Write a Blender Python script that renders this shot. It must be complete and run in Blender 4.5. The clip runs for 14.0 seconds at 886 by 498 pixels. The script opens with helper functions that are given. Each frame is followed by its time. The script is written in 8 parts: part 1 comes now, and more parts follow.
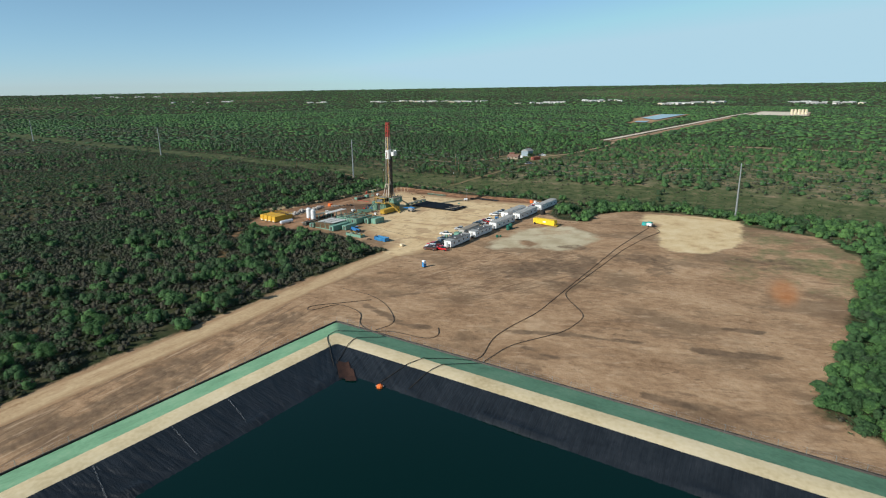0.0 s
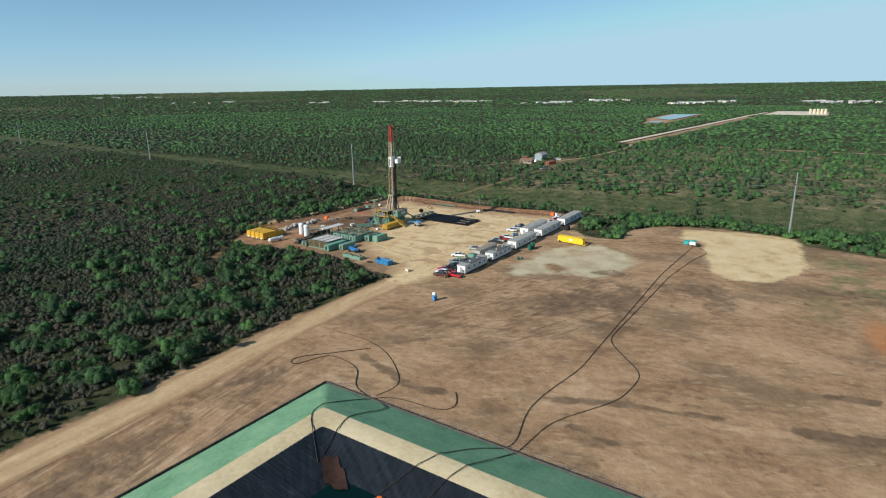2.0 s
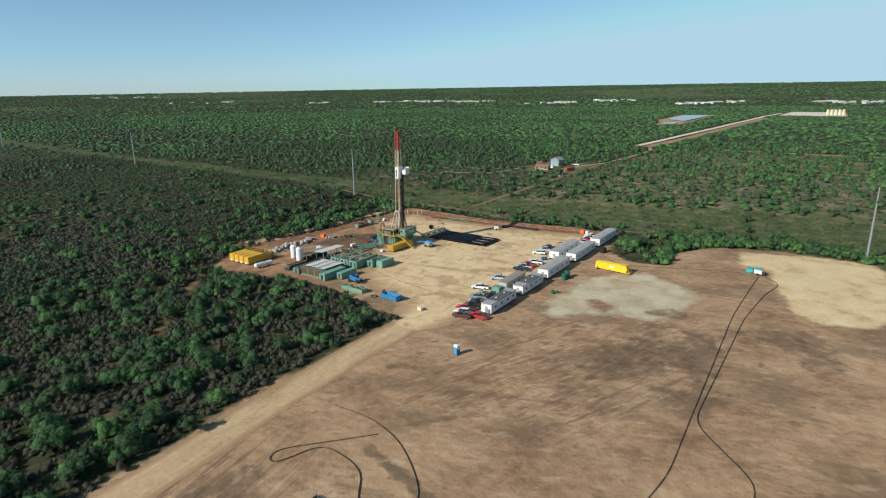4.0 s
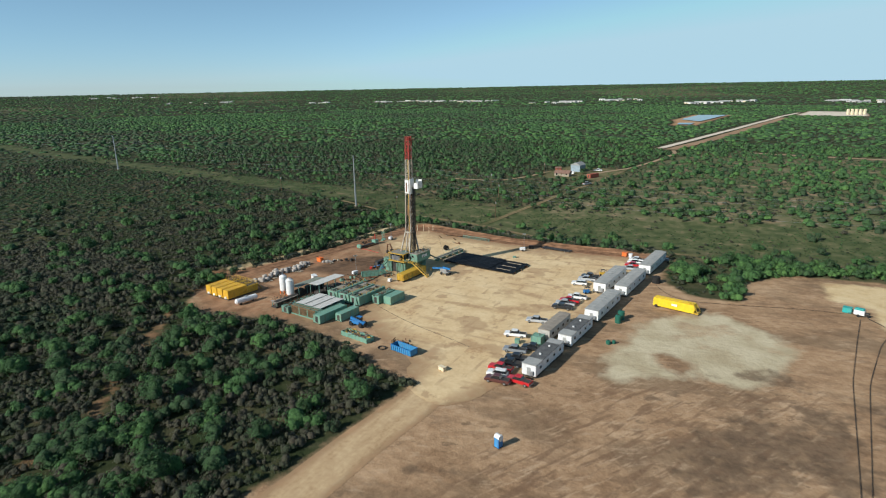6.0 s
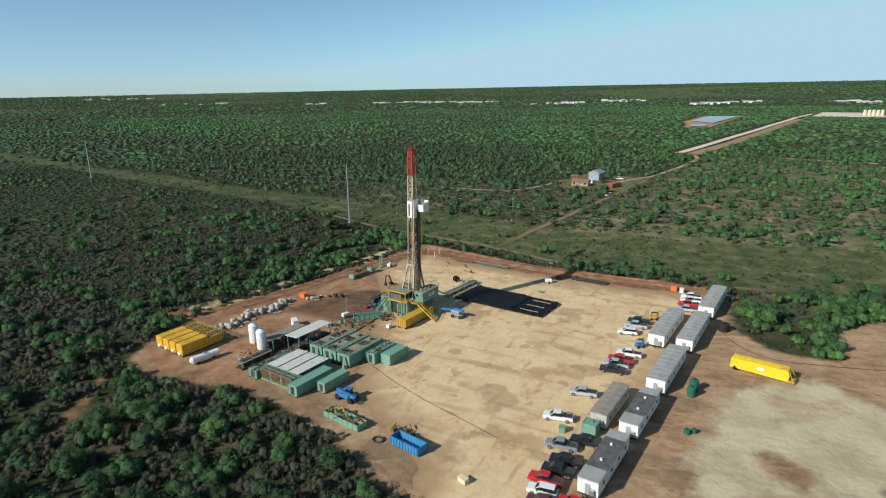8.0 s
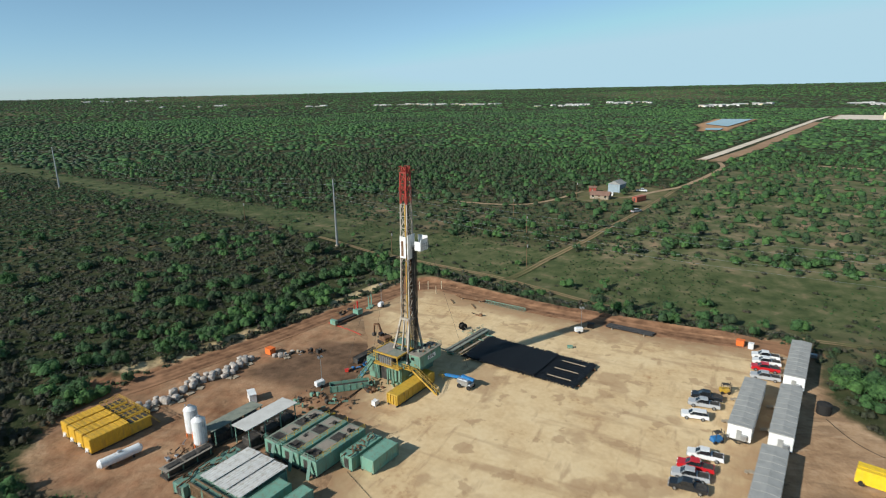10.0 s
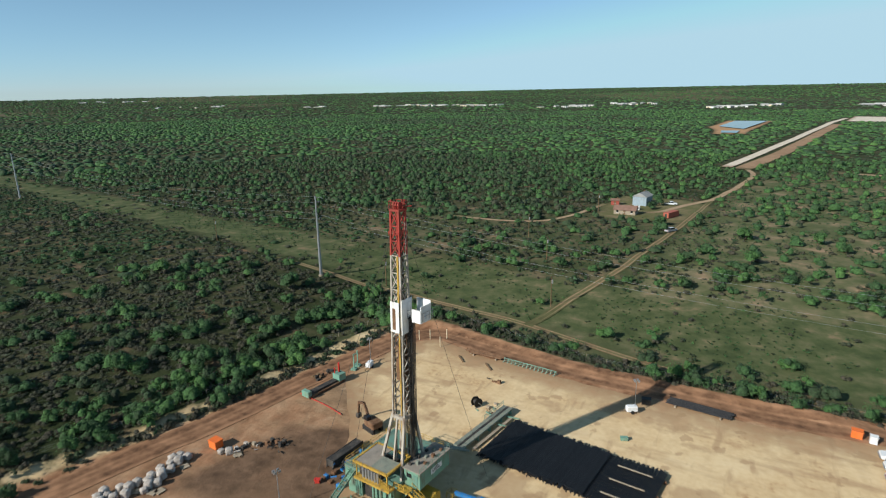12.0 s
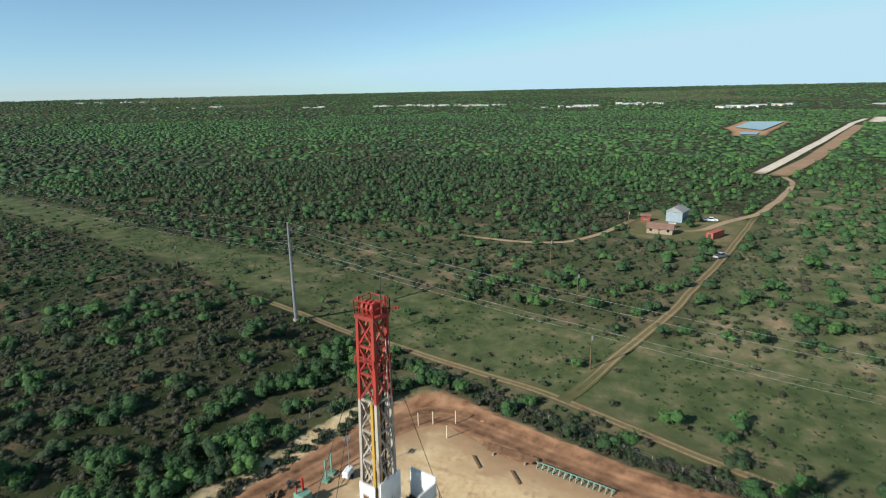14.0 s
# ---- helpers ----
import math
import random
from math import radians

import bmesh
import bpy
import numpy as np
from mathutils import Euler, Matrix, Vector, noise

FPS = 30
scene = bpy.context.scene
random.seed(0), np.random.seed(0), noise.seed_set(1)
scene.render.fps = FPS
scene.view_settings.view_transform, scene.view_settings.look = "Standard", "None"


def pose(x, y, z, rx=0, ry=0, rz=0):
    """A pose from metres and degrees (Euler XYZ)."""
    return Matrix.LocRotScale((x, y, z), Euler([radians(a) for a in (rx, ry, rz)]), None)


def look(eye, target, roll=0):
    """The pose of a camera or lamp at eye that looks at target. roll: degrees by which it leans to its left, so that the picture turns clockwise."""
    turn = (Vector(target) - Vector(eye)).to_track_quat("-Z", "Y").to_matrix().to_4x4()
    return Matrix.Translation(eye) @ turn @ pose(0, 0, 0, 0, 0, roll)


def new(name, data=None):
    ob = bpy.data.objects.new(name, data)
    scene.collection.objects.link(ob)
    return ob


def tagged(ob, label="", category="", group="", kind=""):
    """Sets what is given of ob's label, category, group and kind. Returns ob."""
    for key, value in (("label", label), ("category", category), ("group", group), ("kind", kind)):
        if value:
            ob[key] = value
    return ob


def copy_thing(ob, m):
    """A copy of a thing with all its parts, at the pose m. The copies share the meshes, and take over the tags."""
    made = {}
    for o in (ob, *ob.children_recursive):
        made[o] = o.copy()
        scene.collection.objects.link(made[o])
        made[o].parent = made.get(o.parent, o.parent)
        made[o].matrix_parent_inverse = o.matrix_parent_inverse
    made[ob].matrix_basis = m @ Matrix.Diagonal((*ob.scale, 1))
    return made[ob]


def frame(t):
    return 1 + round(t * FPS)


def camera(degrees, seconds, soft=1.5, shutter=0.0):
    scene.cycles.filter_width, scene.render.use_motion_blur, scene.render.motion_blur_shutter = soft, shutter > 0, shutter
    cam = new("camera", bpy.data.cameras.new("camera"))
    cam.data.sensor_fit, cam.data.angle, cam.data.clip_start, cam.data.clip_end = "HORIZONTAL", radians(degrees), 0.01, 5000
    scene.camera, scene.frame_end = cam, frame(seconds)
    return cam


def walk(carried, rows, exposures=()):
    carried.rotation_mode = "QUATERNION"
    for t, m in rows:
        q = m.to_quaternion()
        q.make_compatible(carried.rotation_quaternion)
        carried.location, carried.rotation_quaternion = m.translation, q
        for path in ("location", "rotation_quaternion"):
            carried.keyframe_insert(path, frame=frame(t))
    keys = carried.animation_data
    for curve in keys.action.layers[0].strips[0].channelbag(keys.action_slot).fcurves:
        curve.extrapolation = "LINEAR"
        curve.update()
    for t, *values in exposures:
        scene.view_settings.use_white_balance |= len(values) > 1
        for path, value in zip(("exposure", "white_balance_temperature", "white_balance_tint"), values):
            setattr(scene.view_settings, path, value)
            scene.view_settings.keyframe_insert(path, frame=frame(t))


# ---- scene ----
cam = camera(73.7, 14.0, soft=1.1, shutter=0.5)
# seconds, eye, turn in degrees
ROWS = [
    (0, 0.64, 0.62, 66.94, 74.568, 0.885, 27.610),
    (0.5, -3.66, 9.33, 66.81, 74.557, 0.898, 27.638),
    (1, -8.57, 17.66, 66.67, 74.565, 0.890, 27.740),
    (1.5, -14.14, 25.45, 66.53, 74.543, 0.933, 27.845),
    (2, -20.21, 33.10, 66.36, 74.550, 0.995, 27.938),
    (2.5, -26.51, 40.72, 66.38, 74.549, 0.975, 28.021),
    (5, -56.98, 83.44, 65.45, 74.551, 0.991, 27.909),
    (5.5, -63.42, 91.73, 65.22, 74.539, 1.039, 27.973),
    (6, -70.05, 99.79, 65.00, 74.539, 1.093, 27.997),
    (6.5, -76.32, 108.14, 64.74, 74.569, 1.108, 27.955),
    (7, -82.21, 116.76, 64.63, 74.550, 1.088, 27.957),
    (7.5, -87.85, 125.77, 64.46, 74.580, 1.083, 27.918),
    (8, -93.01, 135.06, 64.25, 74.612, 1.135, 27.851),
    (10.5, -117.77, 179.91, 63.63, 74.847, 1.158, 28.039),
    (11, -123.06, 188.54, 63.51, 74.867, 1.140, 28.052),
    (11.5, -128.21, 197.40, 63.28, 74.878, 1.125, 28.013),
    (12, -133.11, 206.53, 63.27, 74.878, 1.147, 28.031),
    (12.5, -138.01, 215.71, 63.14, 74.877, 1.161, 28.059),
    (13, -143.15, 224.76, 62.99, 74.887, 1.178, 28.037),
    (13.5, -148.22, 233.92, 62.81, 74.897, 1.172, 28.068),
    (14, -153.76, 242.87, 62.67, 74.885, 1.231, 28.141),
]
walk(cam, [(t, pose(x, y, z, rx, ry, rz)) for t, x, y, z, rx, ry, rz in ROWS], [(0, 0.17, 5950, 8), (11.5, 0.19, 6000, 8), (14, 0.36, 6000, 8)])

# ---- light ----
SUN_EL, SUN_AZ = 30.0, 209.5          # degrees; azimuth clockwise from +y
world = bpy.data.worlds.new("sky")
scene.world = world
world.use_nodes = True
wn = world.node_tree.nodes
sky = wn.new("ShaderNodeTexSky")
sky.sky_type = "NISHITA"
sky.sun_disc = False
sky.sun_elevation, sky.sun_rotation = radians(SUN_EL), radians(SUN_AZ)
sky.air_density, sky.dust_density, sky.ozone_density = 0.75, 0.0, 7.0
wn["Background"].inputs["Strength"].default_value = 0.068
pale = wn.new("ShaderNodeHueSaturation")          # thin haze softens the sky's blue
pale.inputs["Hue"].default_value, pale.inputs["Saturation"].default_value, pale.inputs["Value"].default_value = 0.472, 0.76, 1.36
world.node_tree.links.new(sky.outputs["Color"], pale.inputs["Color"])
cap = wn.new("ShaderNodeMix")                      # dry air: the rim of the sky stays pale blue
cap.data_type, cap.blend_type = "RGBA", "DARKEN"
cap.inputs["Factor"].default_value = 1.0
cap.inputs[7].default_value = (6.2, 8.6, 9.5, 1)
world.node_tree.links.new(pale.outputs["Color"], cap.inputs[6])
world.node_tree.links.new(cap.outputs[2], wn["Background"].inputs["Color"])
sun_data = bpy.data.lights.new("sun", "SUN")
sun_data.energy, sun_data.angle, sun_data.color = 5.0, radians(0.5), (1.0, 0.92, 0.79)
sun = new("sun", sun_data)
sa, ca = math.sin(radians(SUN_AZ)), math.cos(radians(SUN_AZ))
sun.matrix_world = look((sa * 400 - 100, ca * 400 + 200, 400 * math.tan(radians(SUN_EL))), (-100, 200, 0))

# ---- materials ----
def mat(name, colors, rough=0.8, metal=0.0, scale=2.0, fine=12.0, bump=0.15, bump_dist=0.05, random_tone=0.0, coords="Object", spec=0.3):
    """A procedural surface: colours blended by coarse and fine noise, with relief."""
    m = bpy.data.materials.new(name)
    m.use_nodes = True
    nt = m.node_tree
    n, k = nt.nodes, nt.links
    b = n["Principled BSDF"]
    b.inputs["Roughness"].default_value = rough
    b.inputs["Metallic"].default_value = metal
    b.inputs["Specular IOR Level"].default_value = spec
    tc = n.new("ShaderNodeTexCoord")
    n1 = n.new("ShaderNodeTexNoise")
    n1.inputs["Scale"].default_value, n1.inputs["Detail"].default_value = scale, 5
    n2 = n.new("ShaderNodeTexNoise")
    n2.inputs["Scale"].default_value, n2.inputs["Detail"].default_value = fine, 3
    for q in (n1, n2):
        k.new(tc.outputs[coords], q.inputs["Vector"])
    mix = n.new("ShaderNodeMix")
    mix.inputs["Factor"].default_value = 0.4
    k.new(n1.outputs["Fac"], mix.inputs[2])
    k.new(n2.outputs["Fac"], mix.inputs[3])
    ramp = n.new("ShaderNodeValToRGB")
    els = ramp.color_ramp.elements
    while len(els) < len(colors):
        els.new(0.5)
    for i, c in enumerate(colors):
        els[i].position = 0.32 + 0.36 * i / max(1, len(colors) - 1)
        els[i].color = (*c, 1)
    k.new(mix.outputs[0], ramp.inputs["Fac"])
    last = ramp.outputs["Color"]
    if random_tone:
        oi = n.new("ShaderNodeObjectInfo")
        hsv = n.new("ShaderNodeHueSaturation")
        mr = n.new("ShaderNodeMapRange")
        mr.inputs["To Min"].default_value, mr.inputs["To Max"].default_value = 1 - random_tone, 1 + random_tone
        k.new(oi.outputs["Random"], mr.inputs["Value"])
        k.new(mr.outputs["Result"], hsv.inputs["Value"])
        k.new(last, hsv.inputs["Color"])
        last = hsv.outputs["Color"]
    k.new(last, b.inputs["Base Color"])
    if bump:
        bp = n.new("ShaderNodeBump")
        bp.inputs["Strength"].default_value, bp.inputs["Distance"].default_value = bump, bump_dist
        k.new(n2.outputs["Fac"], bp.inputs["Height"])
        k.new(bp.outputs["Normal"], b.inputs["Normal"])
    return m


def paint(name, c, rough=0.5, dirt=(0.22, 0.15, 0.09), amount=0.35, metal=0.0, rib=0.0, axis=0):
    """Painted sheet metal with dust stains; rib: width of pressed ribs along an axis."""
    m = mat(name, [tuple(v * 0.82 for v in c), c, tuple(min(1, v * 1.1) for v in c)], rough, metal, 0.7, 6.0, 0.05, 0.02, 0.05)
    n, k = m.node_tree.nodes, m.node_tree.links
    b = n["Principled BSDF"]
    src = b.inputs["Base Color"].links[0].from_socket
    tc = n["Texture Coordinate"]
    st = n.new("ShaderNodeTexNoise")
    st.inputs["Scale"].default_value, st.inputs["Detail"].default_value = 1.3, 8
    mp = n.new("ShaderNodeMapping")
    mp.inputs["Scale"].default_value = (1.2, 1.2, 0.35)
    k.new(tc.outputs["Object"], mp.inputs["Vector"])
    k.new(mp.outputs["Vector"], st.inputs["Vector"])
    mr = n.new("ShaderNodeMapRange")
    mr.inputs["From Min"].default_value, mr.inputs["From Max"].default_value = 0.5, 0.72
    mr.inputs["To Max"].default_value = amount
    k.new(st.outputs["Fac"], mr.inputs["Value"])
    mx = n.new("ShaderNodeMix")
    mx.data_type = "RGBA"
    mx.inputs[7].default_value = (*dirt, 1)
    k.new(mr.outputs["Result"], mx.inputs["Factor"])
    k.new(src, mx.inputs[6])
    k.new(mx.outputs[2], b.inputs["Base Color"])
    if rib:
        sx = n.new("ShaderNodeSeparateXYZ")
        k.new(tc.outputs["Object"], sx.inputs["Vector"])
        ma = n.new("ShaderNodeMath")
        ma.operation = "MULTIPLY"
        ma.inputs[1].default_value = 2 * math.pi / rib
        k.new(sx.outputs[axis], ma.inputs[0])
        si = n.new("ShaderNodeMath")
        si.operation = "SINE"
        k.new(ma.outputs[0], si.inputs[0])
        bp = n.new("ShaderNodeBump")
        bp.inputs["Strength"].default_value, bp.inputs["Distance"].default_value = 0.4, rib * 0.2
        k.new(si.outputs[0], bp.inputs["Height"])
        k.new(bp.outputs["Normal"], b.inputs["Normal"])
    return m


def foliage_material(name, stops):
    m = bpy.data.materials.new(name)
    m.use_nodes = True
    n, k = m.node_tree.nodes, m.node_tree.links
    b = n["Principled BSDF"]
    b.inputs["Roughness"].default_value = 0.65
    b.inputs["Specular IOR Level"].default_value = 0.2
    at = n.new("ShaderNodeAttribute")
    at.attribute_name = "tint"
    ramp = n.new("ShaderNodeValToRGB")
    els = ramp.color_ramp.elements
    while len(els) < len(stops):
        els.new(0.5)
    for i, (p, c) in enumerate(stops):
        els[i].position, els[i].color = p, (*c, 1)
    geo = n.new("ShaderNodeNewGeometry")
    ad = n.new("ShaderNodeMath")
    ad.operation = "MULTIPLY_ADD"
    ad.inputs[1].default_value = 0.16
    k.new(geo.outputs["Random Per Island"], ad.inputs[0])
    k.new(at.outputs["Fac"], ad.inputs[2])
    tc = n.new("ShaderNodeTexCoord")
    no = n.new("ShaderNodeTexNoise")                  # lighter leaf sprays, and shaded gaps between them put into the colour
    no.inputs["Scale"].default_value, no.inputs["Detail"].default_value, no.inputs["Roughness"].default_value = 2.2, 6, 0.75
    k.new(tc.outputs["Object"], no.inputs["Vector"])
    sp = n.new("ShaderNodeMath")
    sp.operation = "MULTIPLY_ADD"
    sp.inputs[1].default_value = 0.5
    k.new(no.outputs["Fac"], sp.inputs[0])
    k.new(ad.outputs[0], sp.inputs[2])
    sb = n.new("ShaderNodeMath")
    sb.operation = "SUBTRACT"
    sb.use_clamp = True
    sb.inputs[1].default_value = 0.25
    k.new(sp.outputs[0], sb.inputs[0])
    k.new(sb.outputs[0], ramp.inputs["Fac"])
    # low noise darkens the colour like shade between the sprays
    vr = n.new("ShaderNodeMapRange")
    vr.inputs["From Min"].default_value, vr.inputs["From Max"].default_value = 0.32, 0.68
    vr.inputs["To Min"].default_value, vr.inputs["To Max"].default_value = 0.55, 1.40
    k.new(no.outputs["Fac"], vr.inputs["Value"])
    hs = n.new("ShaderNodeHueSaturation")
    k.new(vr.outputs["Result"], hs.inputs["Value"])
    k.new(ramp.outputs["Color"], hs.inputs["Color"])
    k.new(hs.outputs["Color"], b.inputs["Base Color"])
    bp = n.new("ShaderNodeBump")
    bp.inputs["Strength"].default_value, bp.inputs["Distance"].default_value = 0.9, 0.5
    k.new(no.outputs["Fac"], bp.inputs["Height"])
    k.new(bp.outputs["Normal"], b.inputs["Normal"])
    tr = n.new("ShaderNodeBsdfTranslucent")
    k.new(hs.outputs["Color"], tr.inputs["Color"])
    mx = n.new("ShaderNodeMixShader")
    mx.inputs["Fac"].default_value = 0.22
    k.new(b.outputs[0], mx.inputs[1])
    k.new(tr.outputs[0], mx.inputs[2])
    k.new(mx.outputs[0], n["Material Output"].inputs["Surface"])
    return m


LEAF = foliage_material("foliage", [(0.0, (0.104, 0.090, 0.066)), (0.3, (0.068, 0.077, 0.046)), (0.55, (0.052, 0.092, 0.041)), (0.8, (0.070, 0.150, 0.050)), (1.0, (0.110, 0.215, 0.060))])
BARK = mat("bark", [(0.07, 0.05, 0.035), (0.13, 0.10, 0.075)], 0.9, 0, 3, 20, 0.5, 0.03)

# ---- plan helpers ----
from mathutils.geometry import delaunay_2d_cdt

SITE = -7.0                                   # the site's own axes, turned against the world's
UX, UY = math.cos(radians(SITE)), math.sin(radians(SITE))


def sd_poly(px, py, poly):
    """Signed distance to a closed outline, negative inside."""
    d = np.full(px.shape, 1e9)
    inside = np.zeros(px.shape, bool)
    for (ax, ay), (bx, by) in zip(poly, poly[1:] + poly[:1]):
        ex, ey = bx - ax, by - ay
        wx, wy = px - ax, py - ay
        h = np.clip((wx * ex + wy * ey) / (ex * ex + ey * ey), 0, 1)
        d = np.minimum(d, np.hypot(wx - ex * h, wy - ey * h))
        cross = ((ay <= py) & (by > py)) | ((by <= py) & (ay > py))
        with np.errstate(divide="ignore", invalid="ignore"):
            xi = ax + (py - ay) / (by - ay) * ex if by != ay else np.full(px.shape, -1e9)
        inside ^= cross & (px < xi)
    return np.where(inside, -d, d)


def sd_line(px, py, line):
    d = np.full(px.shape, 1e9)
    for (ax, ay), (bx, by) in zip(line, line[1:]):
        ex, ey = bx - ax, by - ay
        wx, wy = px - ax, py - ay
        h = np.clip((wx * ex + wy * ey) / (ex * ex + ey * ey), 0, 1)
        d = np.minimum(d, np.hypot(wx - ex * h, wy - ey * h))
    return d


def hash2(ix, iy, seed):
    h = (ix.astype(np.int64) * 374761393 + iy.astype(np.int64) * 668265263 + seed * 974711) & 0x7FFFFFFF
    h = (h ^ (h >> 13)) * 1274126177 & 0x7FFFFFFF
    return ((h ^ (h >> 16)) & 0xFFFF) / 65535.0


def vnoise(x, y, scale, seed=0):
    x, y = np.asarray(x) / scale, np.asarray(y) / scale
    ix, iy = np.floor(x), np.floor(y)
    fx, fy = x - ix, y - iy
    fx, fy = fx * fx * (3 - 2 * fx), fy * fy * (3 - 2 * fy)
    a, b = hash2(ix, iy, seed), hash2(ix + 1, iy, seed)
    c, d = hash2(ix, iy + 1, seed), hash2(ix + 1, iy + 1, seed)
    return (a * (1 - fx) + b * fx) * (1 - fy) + (c * (1 - fx) + d * fx) * fy


def fbm(x, y, scale, seed=0):
    return (vnoise(x, y, scale, seed) * 0.5 + vnoise(x, y, scale / 2.1, seed + 1) * 0.3 + vnoise(x, y, scale / 4.3, seed + 2) * 0.2)


def smooth(v):
    v = np.clip(v, 0, 1)
    return v * v * (3 - 2 * v)


CLEARING = [(-140, 20), (-142, 73), (-141, 95), (-139, 125), (-139, 156), (-137, 180), (-134, 203), (-146, 206), (-158, 212), (-170, 216), (-190, 219),
            (-212, 213), (-226, 217), (-234, 230), (-233, 252), (-230, 264), (-226, 290), (-223, 310), (-218, 332), (-211, 343), (-190, 338), (-162, 331),
            (-120, 330), (-98, 332), (-93, 300), (-86, 291), (-80, 289), (-71, 291), (-70, 308), (-64, 317), (-54, 325), (-30, 328), (-5, 322), (1, 310),
            (28, 300), (42, 270), (38, 244), (30, 198), (24, 163), (18, 133), (30, 125), (90, 118), (90, 20)]
CORRIDOR = [(-1100, 512), (-900, 476), (-590, 424), (-445, 395), (-364, 382), (-301, 370), (-238, 361), (-182, 351), (-112, 343), (-62, 347), (-11, 342), (300, 300),
            (300, 345), (-5, 388), (-65, 394), (-108, 384), (-160, 384), (-203, 389), (-248, 392), (-340, 402), (-446, 420), (-605, 444), (-900, 500), (-1100, 540)]
FARMYARD = [(-203, 478), (-160, 478), (-150, 520), (-165, 540), (-200, 540)]
TRACKS = {
    "farm_track": ([(-185, 350), (-183, 355), (-178, 375), (-170, 408), (-162, 463), (-157, 507), (-154, 540)], 3.0),
    "fence_track": ([(-290, 363), (-270, 361), (-232, 358), (-203, 353), (-185, 351), (-161, 343), (-148, 339), (-120, 336), (-80, 338)], 2.6),
    "farm_drive": ([(-262, 456), (-235, 455), (-218, 460), (-209, 480), (-204, 500), (-202, 513)], 2.8),
    "house_drive": ([(-183, 496), (-173, 500), (-166, 521), (-153, 545), (-144, 587), (-138, 627), (-136, 655), (-143, 690)], 3.6),
    "ranch_track": ([(-86, 677), (-33, 662), (31, 652), (300, 610)], 7.0),
}
FAR_ROAD = [(-155, 684), (-134, 790), (-106, 937), (-45, 1278), (-15, 1400)]
FAR_STRIP = [(-146, 676), (-119, 795), (-92, 950), (-55, 1165), (-42, 1240)]
RESERVOIR = [(-204, 1138), (-188, 1300), (-122, 1304), (-148, 1072), (-153, 1002), (-188, 1000), (-190, 1062)]
FAR_PAD = [(-25, 1309), (80, 1286), (92, 1440), (2, 1455)]
PIT_O, PIT_W, PIT_D = (-103.8, 130.0), 175.0, 125.0      # fence corner, and the pit's size along and across the site's axes


def to_pit(x, y):
    dx, dy = x - PIT_O[0], y - PIT_O[1]
    return dx * UX + dy * UY, dx * UY - dy * UX       # along, and inward from the fence


def terrain(x, y):
    x, y = np.asarray(x, float), np.asarray(y, float)
    r = np.hypot(x + 77, y - 120)
    z = 4 * smooth(np.maximum(-232 - x, (y - 338) * 0.6) / 50)
    q = np.maximum(0, (r - 2400) / 2400)
    z = z + 42 * (q * q / (q + 0.1) * 1.1)
    out = smooth((r - 260) / 300)
    z = z + out * ((fbm(x, y, 420, 5) - 0.5) * 3.0 * smooth((r - 450) / 500))
    # spoil bank round the pad's west and north sides
    bank = sd_line(x, y, [(-243, 244), (-236, 264), (-229, 290), (-225, 314), (-218, 337), (-212, 342), (-190, 337), (-162, 331.5), (-112, 331)])
    z = z + 1.0 * np.exp(-(bank / 2.0) ** 2) * (0.5 + fbm(x, y, 9, 3))
    a, b = to_pit(x, y)
    inside = np.minimum(np.minimum(a, PIT_W - a), np.minimum(b, PIT_D - b))
    z = np.where(inside > 3, -2.0, z)
    z = np.where(inside > 20, -12.0, z)
    return z


def openness(x, y):
    """How far the brush thins out into grass: east of the farm track, and between the power line and the farm."""
    a = smooth((x + 188 - (y - 350) * 0.16) / 22) * smooth((y - 330) / 25) * smooth((720 - y) / 120)
    b = 0.5 * smooth((x + 340) / 60) * smooth((y - 385) / 15) * smooth((500 - y) / 40)
    return np.maximum(a, b)


def ground_z(x, y):
    return float(terrain(np.array([x]), np.array([y]))[0])


def mesh_from(name, verts, faces, material=None, smooth_faces=False):
    me = bpy.data.meshes.new(name)
    me.from_pydata([tuple(map(float, v)) for v in verts], [], faces)
    if material:
        me.materials.append(material)
    if smooth_faces:
        me.polygons.foreach_set("use_smooth", [True] * len(me.polygons))
    me.update()
    return me


def set_attr(me, name, values):
    at = me.attributes.new(name, "FLOAT", "POINT")
    at.data.foreach_set("value", np.ascontiguousarray(values, dtype=np.float32))


# ---- ground ----
def axis_steps(lo, hi, step, far_lo, far_hi):
    core = list(np.arange(lo, hi + 0.01, step))
    out, s, v = [], step, core[-1]
    while v < far_hi:
        s = min(s * 1.13, 130)
        v += s
        out.append(v)
    low, s, v = [], step, core[0]
    while v > far_lo:
        s = min(s * 1.13, 130)
        v -= s
        low.append(v)
    return np.array(low[::-1] + core + out)


gx = axis_steps(-300, 60, 1.8, -4950, 4950)
gy = axis_steps(20, 430, 1.8, -4950, 5000)
GX, GY = np.meshgrid(gx, gy)
fx, fy = GX.ravel(), GY.ravel()
fz = terrain(fx, fy)
R = np.hypot(fx + 77, fy - 120)
nx_, ny_ = len(gx), len(gy)
idx = np.arange(nx_ * ny_).reshape(ny_, nx_)
quads = np.stack([idx[:-1, :-1], idx[:-1, 1:], idx[1:, 1:], idx[1:, :-1]], -1).reshape(-1, 4)
quads = quads[(R[quads] < 4870).all(1)]
ground_me = mesh_from("ground", np.stack([fx, fy, fz], -1), quads.tolist(), None, True)
wob = (fbm(fx, fy, 14, 11) - 0.5) * 9
d_clear = sd_poly(fx, fy, CLEARING)
